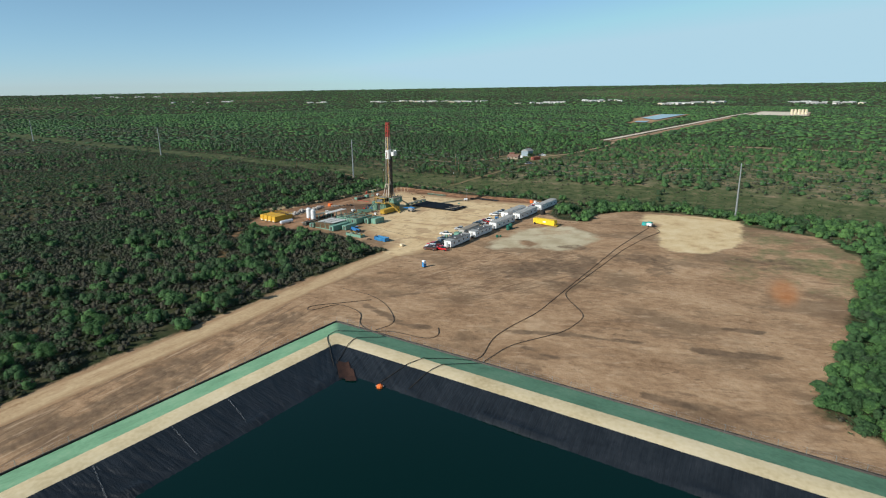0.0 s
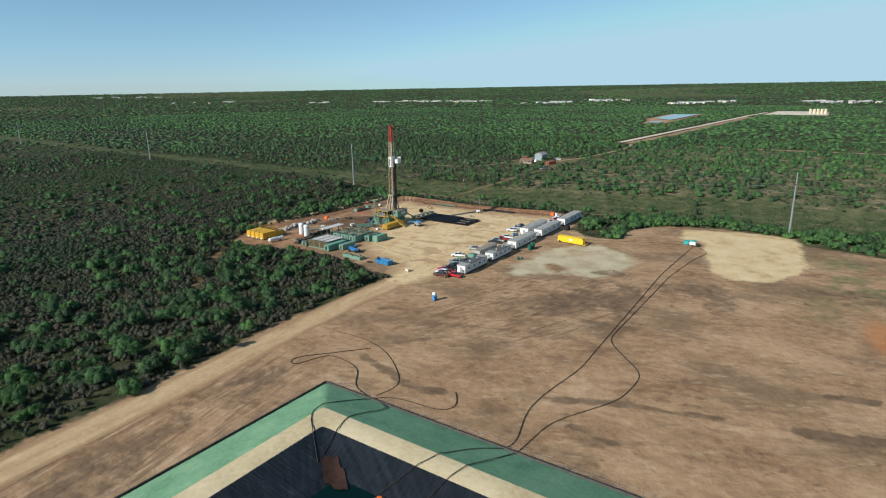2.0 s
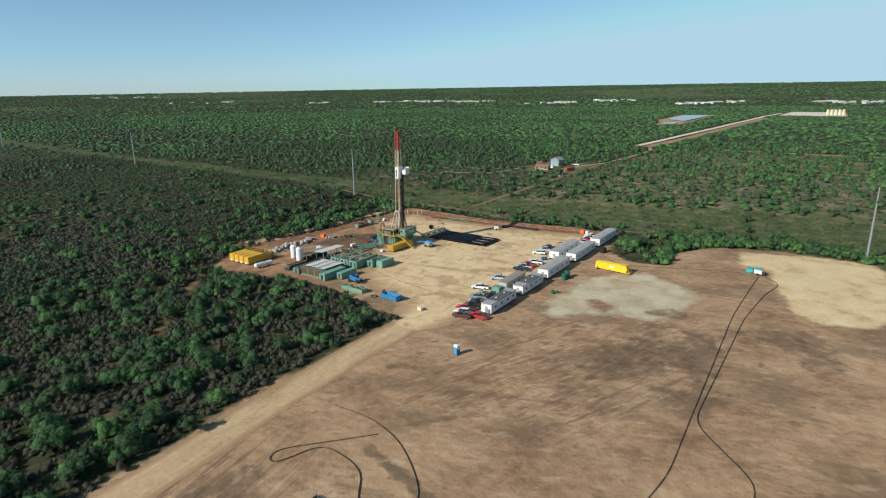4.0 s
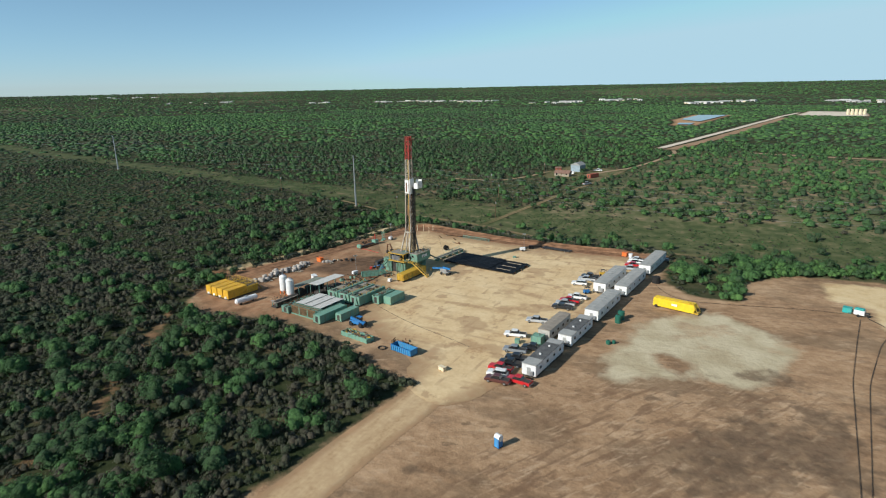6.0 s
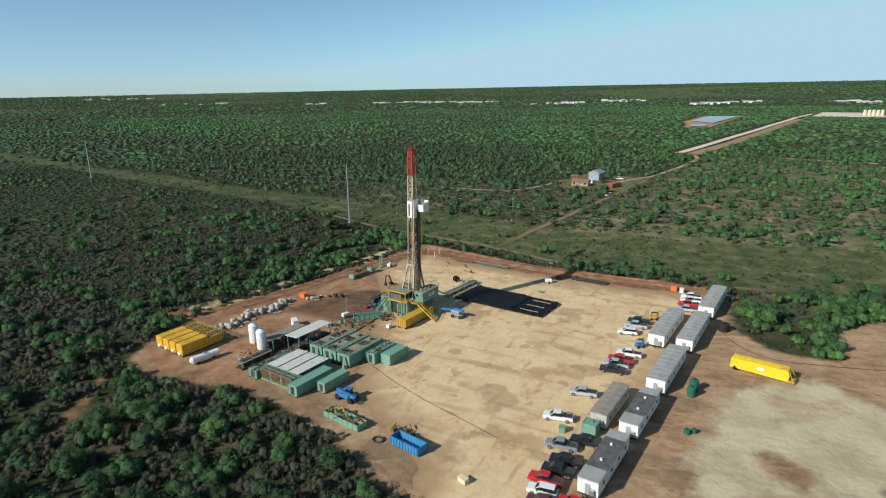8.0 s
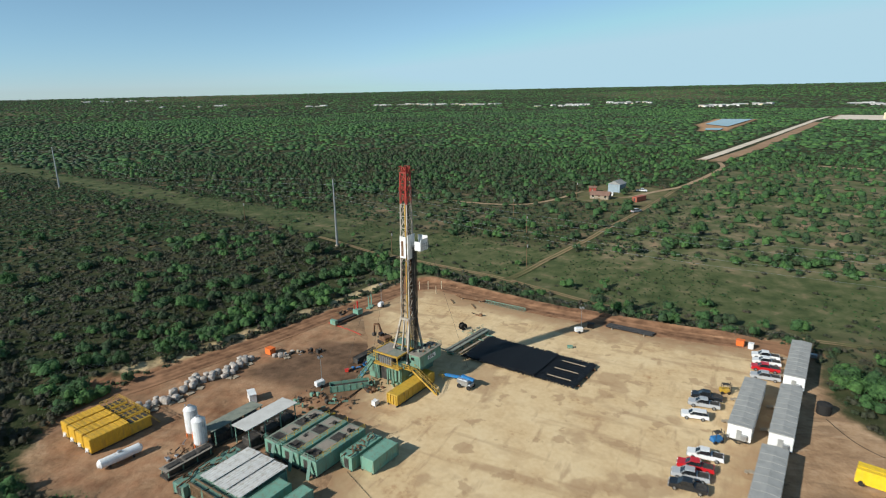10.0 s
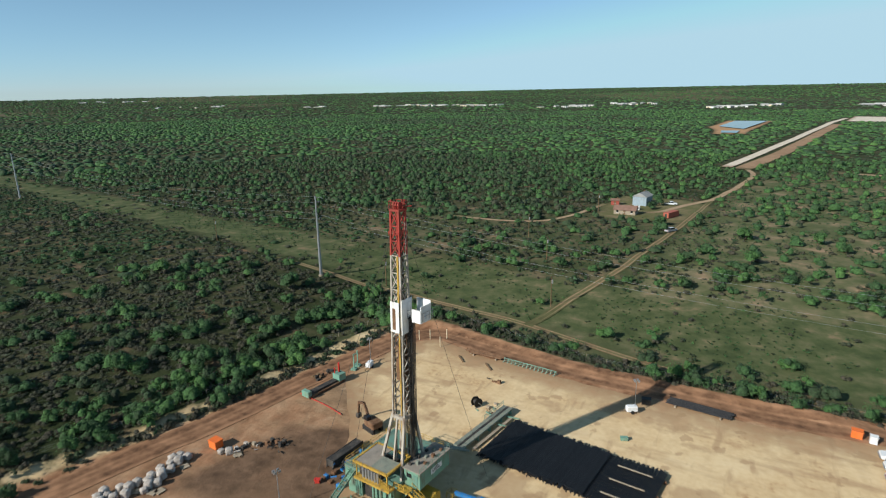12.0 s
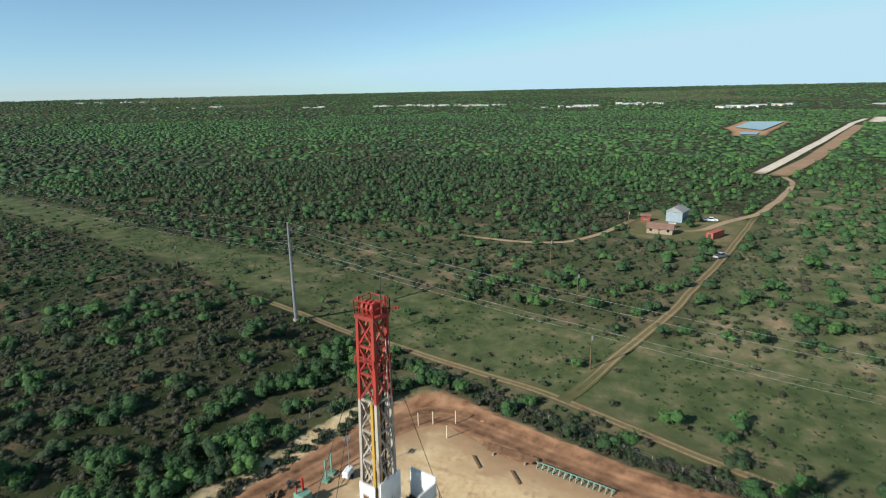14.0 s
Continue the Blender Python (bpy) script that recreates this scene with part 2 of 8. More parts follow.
set_attr(ground_me, "dirt", smooth(0.5 - (d_clear + wob * 0.5) / 5))
WEEDS = [(-22, 238), (2, 262), (6, 296), (30, 290), (44, 262), (40, 236), (26, 232), (10, 246)]
weeds = 0.62 * smooth(0.5 - (sd_poly(fx, fy, WEEDS) + wob * 1.5) / 9) * smooth((fbm(fx, fy, 11, 47) - 0.34) * 5)
set_attr(ground_me, "weeds", np.maximum(weeds, 0.4 * smooth((fbm(fx, fy, 17, 49) - 0.52) * 8) * smooth((fx + 20) / 25) * smooth((fy - 205) / 20)))
set_attr(ground_me, "grass", smooth(0.5 - (sd_poly(fx, fy, CORRIDOR) + wob) / 8))
PALE = [(-95, 229), (-98, 261), (-93, 270), (-77, 277), (-67, 271), (-62, 264), (-55, 258), (-60, 246), (-68, 234), (-76, 235), (-84, 229), (-93, 226)]
BLOT = [(-90, 242), (-86, 245), (-79, 240), (-80, 233), (-86, 234)]
TAN_E = [(-47, 320), (-25, 324), (-5, 321), (0, 311), (-1, 268), (-12, 254), (-24, 251), (-31, 258), (-35, 281), (-36, 300), (-47, 303)]
set_attr(ground_me, "pale", smooth(0.5 - (sd_poly(fx, fy, PALE) + wob * 1.4) / 6) * (0.55 + 0.45 * smooth((fbm(fx, fy, 11, 31) - 0.33) * 6)) * smooth(0.5 + (sd_poly(fx, fy, BLOT) + wob) / 3))
set_attr(ground_me, "tan", np.maximum(smooth(0.5 - (sd_poly(fx, fy, TAN_E) + wob * 0.6) / 5), 0.8 * smooth(0.5 - (sd_line(fx, fy, [(-240, 248), (-235, 260), (-229, 280), (-224.5, 301), (-220, 326)]) - 1.8 + wob * 0.3) / 3)))
STAIN = [(-216, 257), (-210, 284), (-196, 287), (-190, 276), (-186, 262), (-196, 262)]
set_attr(ground_me, "stain", smooth(0.5 - (sd_poly(fx, fy, STAIN) + wob * 1.2) / 6) * (0.5 + fbm(fx, fy, 8, 71)))
WETLINES = [[(-104, 145), (-87, 138.5)], [(-54, 146), (-41, 150), (-21, 153.5)], [(-8, 155), (2, 156.3), (12, 159)], [(-48, 137.5), (-38, 134.6)], [(-3, 172.4), (6.5, 174.5)], [(-95, 161.5), (-101, 156)], [(-15, 125.3), (-5, 124.6)], [(-89, 136), (-78, 138)]]
wl_ = np.min([sd_line(fx, fy, q) for q in WETLINES], 0)
damp = smooth(0.5 - (wl_ - 1.3 + wob * 0.35) / 2.2)
for blob in ([(-80, 196), (-75, 230), (-60, 246), (-40, 222), (-50, 188)], [(-125, 170), (-118, 184), (-107, 178)], [(-47, 236), (-27, 240), (-18, 214), (-46, 212)], [(-93, 212), (-86, 225), (-74, 226), (-76, 213), (-87, 200)], [(-80, 177), (-75, 185), (-60, 192), (-58, 222), (-63, 224), (-68, 207), (-76, 187)], [(-90, 242), (-84, 240), (-79, 234), (-88, 235)], [(-129, 20), (-127, 120), (-118, 136), (-112, 126), (-118, 20)], [(-10, 250), (20, 262), (22, 236), (-6, 232)]):
    damp = np.maximum(damp, 0.62 * smooth(0.5 - (sd_poly(fx, fy, blob) + wob * 2.2) / 9) * smooth((fbm(fx, fy, 9, 45) - 0.30) * 5))
damp = np.maximum(damp, 0.8 * smooth(0.5 - (sd_line(fx, fy, [(-119, 48), (-119, 60), (-121, 74), (-123, 84)]) - 0.8 + wob * 0.5) / 2))
set_attr(ground_me, "damp", damp)
set_attr(ground_me, "graded", smooth(0.5 - (sd_poly(fx, fy, [(-115, 165), (-95, 225), (-60, 240), (-45, 200), (-70, 160)]) + wob * 2) / 20))
set_attr(ground_me, "verge", smooth((-104 - fx) / 8) * smooth((150 - fy) / 20))
WESTYARD = [(-240, 232), (-228, 288), (-216, 332), (-209, 318), (-209, 292), (-196, 286), (-186, 262), (-176, 245), (-188, 221), (-215, 214)]
PERIM = [(-238, 240), (-229, 264), (-221, 292), (-216, 318), (-209, 338), (-190, 332.5), (-160, 328), (-100, 328)]
set_attr(ground_me, "red", np.maximum(smooth(0.5 - (sd_line(fx, fy, PERIM) - 4.5 + wob * 0.5) / 5), 0.6 * smooth(0.5 - (sd_poly(fx, fy, WESTYARD) + wob) / 6)) + 0.5 * smooth(1.2 - sd_line(fx, fy, [(-181, 140), (-184, 158), (-196, 172), (-214, 196), (-226, 212)]) / 2.6))
set_attr(ground_me, "clay", smooth(1.3 - np.hypot((fx - 14) / 4.5, (fy - 214) / 15)) * (0.5 + fbm(fx, fy, 6, 41)))
north = smooth((fy - 285) / 50) * smooth((430 - fy) / 60) * smooth((fx + 236) / 24)
set_attr(ground_me, "open", np.maximum(openness(fx, fy), 0.6 * north * (0.4 + 1.2 * fbm(fx, fy, 30, 68))))
set_attr(ground_me, "fields", smooth((vnoise(fx + fy, fy - fx, 620, 61) - 0.62) * 9) * smooth((R - 2300) / 500))


def ground_material():
    m = bpy.data.materials.new("soil_and_grass")
    m.use_nodes = True
    n, k = m.node_tree.nodes, m.node_tree.links
    b = n["Principled BSDF"]
    b.inputs["Roughness"].default_value = 0.95
    b.inputs["Specular IOR Level"].default_value = 0.1
    tc = n.new("ShaderNodeTexCoord")

    def streaks(scale, length, rot, lo, hi, detail=8):
        """Long thin marks lying at an angle, 0 to 1."""
        mp = n.new("ShaderNodeMapping")
        mp.vector_type = "TEXTURE"
        mp.inputs["Rotation"].default_value = (0, 0, radians(rot))
        mp.inputs["Scale"].default_value = (length, 1, 1)
        k.new(tc.outputs["Object"], mp.inputs["Vector"])
        q = n.new("ShaderNodeTexNoise")
        q.inputs["Scale"].default_value, q.inputs["Detail"].default_value, q.inputs["Roughness"].default_value = scale, detail, 0.6
        k.new(mp.outputs["Vector"], q.inputs["Vector"])
        r = n.new("ShaderNodeMapRange")
        r.inputs["From Min"].default_value, r.inputs["From Max"].default_value = lo, hi
        k.new(q.outputs["Fac"], r.inputs["Value"])
        return r.outputs["Result"]

    def tone(fac, amount, a, colour):
        q = n.new("ShaderNodeMix")
        q.data_type = "RGBA"
        k.new(maths("MULTIPLY", fac, amount), q.inputs["Factor"])
        k.new(a, q.inputs[6])
        q.inputs[7].default_value = (*colour, 1)
        return q.outputs[2]

    def noise_tex(scale, detail=6, stretch=None, rot=0):
        q = n.new("ShaderNodeTexNoise")
        q.inputs["Scale"].default_value, q.inputs["Detail"].default_value = scale, detail
        q.inputs["Roughness"].default_value = 0.62
        if stretch:
            mp = n.new("ShaderNodeMapping")
            mp.inputs["Scale"].default_value = stretch
            mp.inputs["Rotation"].default_value = (0, 0, radians(rot))
            k.new(tc.outputs["Object"], mp.inputs["Vector"])
            k.new(mp.outputs["Vector"], q.inputs["Vector"])
        else:
            k.new(tc.outputs["Object"], q.inputs["Vector"])
        return q.outputs["Fac"]

    def ramp(fac, stops):
        r = n.new("ShaderNodeValToRGB")
        els = r.color_ramp.elements
        while len(els) < len(stops):
            els.new(0.5)
        for i, (p, c) in enumerate(stops):
            els[i].position, els[i].color = p, (*c, 1)
        k.new(fac, r.inputs["Fac"])
        return r.outputs["Color"]

    def mix(fac, a, c):
        q = n.new("ShaderNodeMix")
        q.data_type = "RGBA"
        k.new(fac, q.inputs["Factor"])
        k.new(a, q.inputs[6])
        k.new(c, q.inputs[7])
        return q.outputs[2]

    def attr(name):
        q = n.new("ShaderNodeAttribute")
        q.attribute_name = name
        return q.outputs["Fac"]

    def maths(op, a, bb, c=None):
        q = n.new("ShaderNodeMath")
        q.operation = op
        q.use_clamp = True
        for i, v in enumerate((a, bb, c)):
            if v is None:
                continue
            if isinstance(v, (int, float)):
                q.inputs[i].default_value = v
            else:
                k.new(v, q.inputs[i])
        return q.outputs[0]

    scrub = ramp(noise_tex(0.11, 12), [(0.32, (0.018, 0.028, 0.010)), (0.47, (0.036, 0.045, 0.018)), (0.59, (0.068, 0.066, 0.034)), (0.71, (0.19, 0.12, 0.072))])
    openg = ramp(noise_tex(0.09, 12), [(0.30, (0.062, 0.080, 0.034)), (0.46, (0.106, 0.116, 0.053)), (0.57, (0.172, 0.152, 0.085)), (0.66, (0.30, 0.21, 0.13))])
    grass = ramp(noise_tex(0.16, 12), [(0.34, (0.046, 0.063, 0.025)), (0.48, (0.074, 0.091, 0.037)), (0.60, (0.114, 0.117, 0.056)), (0.70, (0.21, 0.16, 0.09))])
    streak = noise_tex(0.06, 14, (0.85, 1.0, 1.0), 11)
    grit = noise_tex(0.45, 12, (0.9, 1.0, 1.0), 11)
    crumb = noise_tex(2.2, 8)
    grit = maths("MULTIPLY_ADD", crumb, 0.35, maths("MULTIPLY", grit, 0.65))
    dirt = ramp(maths("MULTIPLY_ADD", grit, 0.5, maths("MULTIPLY", streak, 0.5)), [(0.35, (0.155, 0.090, 0.050)), (0.44, (0.285, 0.176, 0.099)), (0.53, (0.395, 0.256, 0.148)), (0.66, (0.520, 0.366, 0.228))])
    wet = ramp(noise_tex(0.028, 15, (0.8, 1.2, 1.0), 9), [(0.50, (0, 0, 0)), (0.58, (1, 1, 1))])
    dirt2 = n.new("ShaderNodeMix")
    dirt2.data_type = "RGBA"
    dirt2.inputs[7].default_value = (0.135, 0.093, 0.058, 1)
    k.new(maths("MULTIPLY", wet, 0.55), dirt2.inputs["Factor"])
    k.new(dirt, dirt2.inputs[6])
    soil = dirt2.outputs[2]
    broad = streaks(0.035, 1.5, 20, 0.42, 0.60)
    soil = tone(maths("MULTIPLY", streaks(0.30, 3.2, 15, 0.53, 0.575, 12), broad), 0.55, soil, (0.165, 0.105, 0.066))
    soil = tone(streaks(0.70, 3.5, 11, 0.56, 0.62, 10), 0.26, soil, (0.20, 0.128, 0.078))
    soil = tone(streaks(0.45, 3, 24, 0.57, 0.66, 10), 0.34, soil, (0.56, 0.41, 0.27))
    soil = tone(maths("MULTIPLY", streaks(0.45, 1.8, 20, 0.60, 0.63, 10), streaks(0.05, 1, 0, 0.46, 0.56)), 0.60, soil, (0.15, 0.10, 0.062))
    graded = tone(streaks(0.55, 5, 62, 0.52, 0.60, 10), 0.55, soil, (0.19, 0.115, 0.068))      # scraped towards the pad
    graded = tone(streaks(0.9, 6, 58, 0.57, 0.63, 10), 0.30, graded, (0.52, 0.37, 0.235))
    soil = mix(attr("graded"), soil, graded)
    verge = tone(streaks(0.50, 9, 95, 0.53, 0.58, 10), 0.62, dirt2.outputs[2], (0.155, 0.10, 0.064))
    graded = tone(streaks(0.55, 5, 62, 0.52, 0.60, 10), 0.55, soil, (0.19, 0.115, 0.068))      # scraped towards the pad
    graded = tone(streaks(0.9, 6, 58, 0.57, 0.63, 10), 0.30, graded, (0.52, 0.37, 0.235))
    soil = mix(attr("graded"), soil, graded)
    verge = tone(streaks(0.9, 12, 91, 0.56, 0.62, 10), 0.45, verge, (0.56, 0.41, 0.27))
    soil = mix(attr("verge"), soil, verge)
    pale = ramp(noise_tex(0.10, 9), [(0.35, (0.40, 0.325, 0.205)), (0.60, (0.53, 0.455, 0.31))])
    tan = ramp(noise_tex(0.12, 9), [(0.33, (0.46, 0.31, 0.165)), (0.46, (0.60, 0.45, 0.25)), (0.68, (0.68, 0.54, 0.33))])
    clay = ramp(noise_tex(0.3, 5), [(0.35, (0.36, 0.15, 0.06)), (0.65, (0.45, 0.22, 0.10))])
    field = ramp(noise_tex(0.02, 5), [(0.4, (0.16, 0.12, 0.07)), (0.6, (0.10, 0.10, 0.05))])
    jag = noise_tex(0.30, 12)

    def torn(a, hard=1.6):
        """An edge frayed by noise."""
        q = n.new("ShaderNodeMath")
        q.operation = "MULTIPLY_ADD"
        q.inputs[1].default_value, q.inputs[2].default_value = 1.5, -0.75
        k.new(jag, q.inputs[0])
        s = n.new("ShaderNodeMath")
        k.new(q.outputs[0], s.inputs[0])
        k.new(a, s.inputs[1])
        r = n.new("ShaderNodeMapRange")
        r.inputs["From Min"].default_value, r.inputs["From Max"].default_value = 0.5 - 0.5 / hard, 0.5 + 0.5 / hard
        k.new(s.outputs[0], r.inputs["Value"])
        k.new(a, s.inputs[1])
        return maths("MULTIPLY", r.outputs["Result"], maths("MULTIPLY", a, 8.0))

    c = mix(attr("open"), scrub, openg)
    c = mix(attr("fields"), c, field)
    c = mix(torn(attr("grass")), c, grass)
    c = mix(torn(attr("dirt")), c, soil)
    weed = ramp(noise_tex(0.4, 10), [(0.35, (0.11, 0.12, 0.05)), (0.62, (0.21, 0.19, 0.095))])
    c = mix(torn(attr("weeds")), c, weed)
    red = ramp(noise_tex(0.2, 10, (1.0, 0.5, 1.0), 7), [(0.35, (0.155, 0.075, 0.040)), (0.5, (0.30, 0.160, 0.087)), (0.66, (0.43, 0.255, 0.148))])
    c = mix(torn(attr("red")), c, red)
    c = mix(torn(attr("pale"), 1.3), c, pale)
    dampc = ramp(noise_tex(0.25, 9), [(0.35, (0.090, 0.062, 0.041)), (0.6, (0.185, 0.124, 0.078))])
    c = mix(maths("MULTIPLY", torn(attr("damp"), 3.0), 0.78), c, dampc)
    mud = ramp(noise_tex(0.3, 8), [(0.35, (0.085, 0.052, 0.032)), (0.6, (0.17, 0.105, 0.065))])
    c = mix(attr("stain"), c, mud)
    c = mix(torn(attr("tan")), c, tan)
    c = mix(attr("clay"), c, clay)
    k.new(c, b.inputs["Base Color"])
    bp = n.new("ShaderNodeBump")
    bp.inputs["Strength"].default_value, bp.inputs["Distance"].default_value = 0.6, 0.35
    k.new(noise_tex(0.6, 8), bp.inputs["Height"])
    k.new(bp.outputs["Normal"], b.inputs["Normal"])
    return m


ground_me.materials.append(ground_material())
tagged(new("ground", ground_me), "brown bare soil and olive scrub grassland reaching the horizon", "ground", kind="structure")


def edged_material(name, stops, edge, scale=0.12, blot=0.0, stretch=(1, 1, 1), rot=0):
    """A dirt sheet that wears into the soil round it along its rim (attribute rim: 0 inside to 1 at the edge)."""
    m = bpy.data.materials.new(name)
    m.use_nodes = True
    n, k = m.node_tree.nodes, m.node_tree.links
    b = n["Principled BSDF"]
    b.inputs["Roughness"].default_value = 0.95
    b.inputs["Specular IOR Level"].default_value = 0.1
    tc = n.new("ShaderNodeTexCoord")
    mp = n.new("ShaderNodeMapping")
    mp.inputs["Scale"].default_value = stretch
    mp.inputs["Rotation"].default_value = (0, 0, radians(rot))
    k.new(tc.outputs["Object"], mp.inputs["Vector"])
    no = n.new("ShaderNodeTexNoise")
    no.inputs["Scale"].default_value, no.inputs["Detail"].default_value, no.inputs["Roughness"].default_value = scale, 10, 0.6
    k.new(mp.outputs["Vector"], no.inputs["Vector"])
    r = n.new("ShaderNodeValToRGB")
    els = r.color_ramp.elements
    while len(els) < len(stops):
        els.new(0.5)
    for i, (p, c) in enumerate(stops):
        els[i].position, els[i].color = p, (*c, 1)
    nf = n.new("ShaderNodeTexNoise")
    nf.inputs["Scale"].default_value, nf.inputs["Detail"].default_value = 1.1, 9
    k.new(tc.outputs["Object"], nf.inputs["Vector"])
    nm = n.new("ShaderNodeMix")
    nm.inputs["Factor"].default_value = 0.3
    k.new(no.outputs["Fac"], nm.inputs[2])
    k.new(nf.outputs["Fac"], nm.inputs[3])
    k.new(nm.outputs[0], r.inputs["Fac"])
    at = n.new("ShaderNodeAttribute")
    at.attribute_name = "rim"
    n2 = n.new("ShaderNodeTexNoise")
    n2.inputs["Scale"].default_value, n2.inputs["Detail"].default_value = 0.3, 7
    k.new(tc.outputs["Object"], n2.inputs["Vector"])
    ma = n.new("ShaderNodeMath")
    ma.operation = "MULTIPLY_ADD"
    ma.inputs[1].default_value, ma.inputs[2].default_value = 1.6, -0.8
    k.new(n2.outputs["Fac"], ma.inputs[0])
    ad = n.new("ShaderNodeMath")
    ad.use_clamp = True
    k.new(ma.outputs[0], ad.inputs[0])
    k.new(at.outputs["Fac"], ad.inputs[1])
    ed = n.new("ShaderNodeValToRGB")
    ed.color_ramp.elements[0].position, ed.color_ramp.elements[0].color = 0.35, (*[v * 0.75 for v in edge], 1)
    ed.color_ramp.elements[1].position, ed.color_ramp.elements[1].color = 0.65, (*[v * 1.15 for v in edge], 1)
    k.new(n2.outputs["Fac"], ed.inputs["Fac"])
    mx = n.new("ShaderNodeMix")
    mx.data_type = "RGBA"
    k.new(ad.outputs[0], mx.inputs["Factor"])
    body = r.outputs["Color"]
    if blot:                                   # damp brown blotches and wheel streaks
        for sc, st, lo, hi in ((0.07, (1, 1, 1), 0.575, 0.62), (0.20, (1, 1, 1), 0.61, 0.64), (0.16, (0.25, 1.6, 1), 0.57, 0.68), (0.35, (1.4, 0.3, 1), 0.58, 0.70)):
            m2 = n.new("ShaderNodeMapping")
            m2.inputs["Scale"].default_value = st
            m2.inputs["Rotation"].default_value = (0, 0, radians(52 if st[0] < 1 else 0))
            m2.inputs["Location"].default_value = (13, 7, 0)
            k.new(tc.outputs["Object"], m2.inputs["Vector"])
            n3 = n.new("ShaderNodeTexNoise")
            n3.inputs["Scale"].default_value, n3.inputs["Detail"].default_value = sc, 9
            k.new(m2.outputs["Vector"], n3.inputs["Vector"])
            mr = n.new("ShaderNodeMapRange")
            mr.inputs["From Min"].default_value, mr.inputs["From Max"].default_value, mr.inputs["To Max"].default_value = lo, hi, blot
            k.new(n3.outputs["Fac"], mr.inputs["Value"])
            m3 = n.new("ShaderNodeMix")
            m3.data_type = "RGBA"
            m3.inputs[7].default_value = (0.34, 0.215, 0.12, 1)
            k.new(mr.outputs["Result"], m3.inputs["Factor"])
            k.new(body, m3.inputs[6])
            body = m3.outputs[2]
    k.new(body, mx.inputs[6])
    k.new(ed.outputs["Color"], mx.inputs[7])
    k.new(mx.outputs[2], b.inputs["Base Color"])
    bp = n.new("ShaderNodeBump")
    bp.inputs["Strength"].default_value, bp.inputs["Distance"].default_value = 0.5, 0.2
    k.new(no.outputs["Fac"], bp.inputs["Height"])
    k.new(bp.outputs["Normal"], b.inputs["Normal"])
    return m


def dense(line, step=4.0, closed=False):
    out = []
    pts = line + line[:1] if closed else line
    for (ax, ay), (bx, by) in zip(pts, pts[1:]):
        c = max(1, int(math.hypot(bx - ax, by - ay) / step))
        out += [(ax + (bx - ax) * i / c, ay + (by - ay) * i / c) for i in range(c)]
    return out if closed else out + [pts[-1]]


def soften(pts, closed, times=6):
    p = np.array(pts, float)
    for _ in range(times):
        q = p.copy()
        q[1:-1] = (p[:-2] + 2 * p[1:-1] + p[2:]) / 4
        if closed:
            q[0] = (p[-1] + 2 * p[0] + p[1]) / 4
            q[-1] = (p[-2] + 2 * p[-1] + p[0]) / 4
        p = q
    return p


def sheet(name, outline, lift, fade, material, step=4.0, mouth=None):
    """A laid dirt sheet with an uneven outline; rim falls from 1 at the edge to 0 at fade metres inside."""
    p = soften(dense(outline, 2.5, True), True, 4)
    p = p + (np.stack([fbm(p[:, 0], p[:, 1], 7, 77), fbm(p[:, 0], p[:, 1], 7, 83)], -1) - 0.5) * 4
    line = [tuple(q) for q in p]
    X, Y = np.meshgrid(np.arange(p[:, 0].min(), p[:, 0].max(), step), np.arange(p[:, 1].min(), p[:, 1].max(), step))
    X, Y = X.ravel(), Y.ravel()
    ok = sd_poly(X, Y, line) < -0.4 * step
    pts = [Vector(q) for q in line] + [Vector(q) for q in zip(X[ok], Y[ok])]
    n = len(line)
    vs, _, fs, _, _, _ = delaunay_2d_cdt(pts, [(i, (i + 1) % n) for i in range(n)], [], 1, 1e-5)
    vx, vy = np.array([v.x for v in vs]), np.array([v.y for v in vs])
    z = np.where(np.hypot(vx + 77, vy - 120) < 260, 0.0, terrain(vx, vy)) + lift
    me = mesh_from(name, np.stack([vx, vy, z], -1), [list(f) for f in fs], material)
    rim = np.clip(1 + sd_poly(vx, vy, line) / fade, 0, 1)
    if mouth:                                  # no worn rim where a road runs in
        rim = rim * smooth((sd_line(vx, vy, mouth) - 2.5) / 4.5)
    set_attr(me, "rim", rim)
    return new(name, me)


def strip(name, line, width, lift, profile, material, wander=0.5, fade_ends=1.0):
    """A track along a line; profile: (place across -1..1, rim value)."""
    p = soften(dense(line, 3.0), False, 5)
    t = np.gradient(p, axis=0)
    t /= np.linalg.norm(t, axis=1)[:, None]
    nrm = np.stack([-t[:, 1], t[:, 0]], -1)
    p = p + nrm * ((fbm(p[:, 0], p[:, 1], 25, 91) - 0.5) * 2 * wander)[:, None]
    verts, rim, faces, K = [], [], [], len(profile)
    for a, nn in zip(p, nrm):
        for u, v in profile:
            q = a + nn * u * width / 2
            verts.append((q[0], q[1], 0))
            rim.append(v)
    va = np.array(verts)
    va[:, 2] = terrain(va[:, 0], va[:, 1]) + lift
    for i in range(len(p) - 1):
        for j in range(K - 1):
            faces.append([i * K + j + 1, i * K + j, (i + 1) * K + j, (i + 1) * K + j + 1])
    me = mesh_from(name, va, faces, material)
    ends = np.minimum(np.arange(len(p)), np.arange(len(p))[::-1])
    rim = np.array(rim) + np.repeat(np.clip(1 - ends / 5, 0, 1), K) * fade_ends
    set_attr(me, "rim", rim)
    return new(name, me)


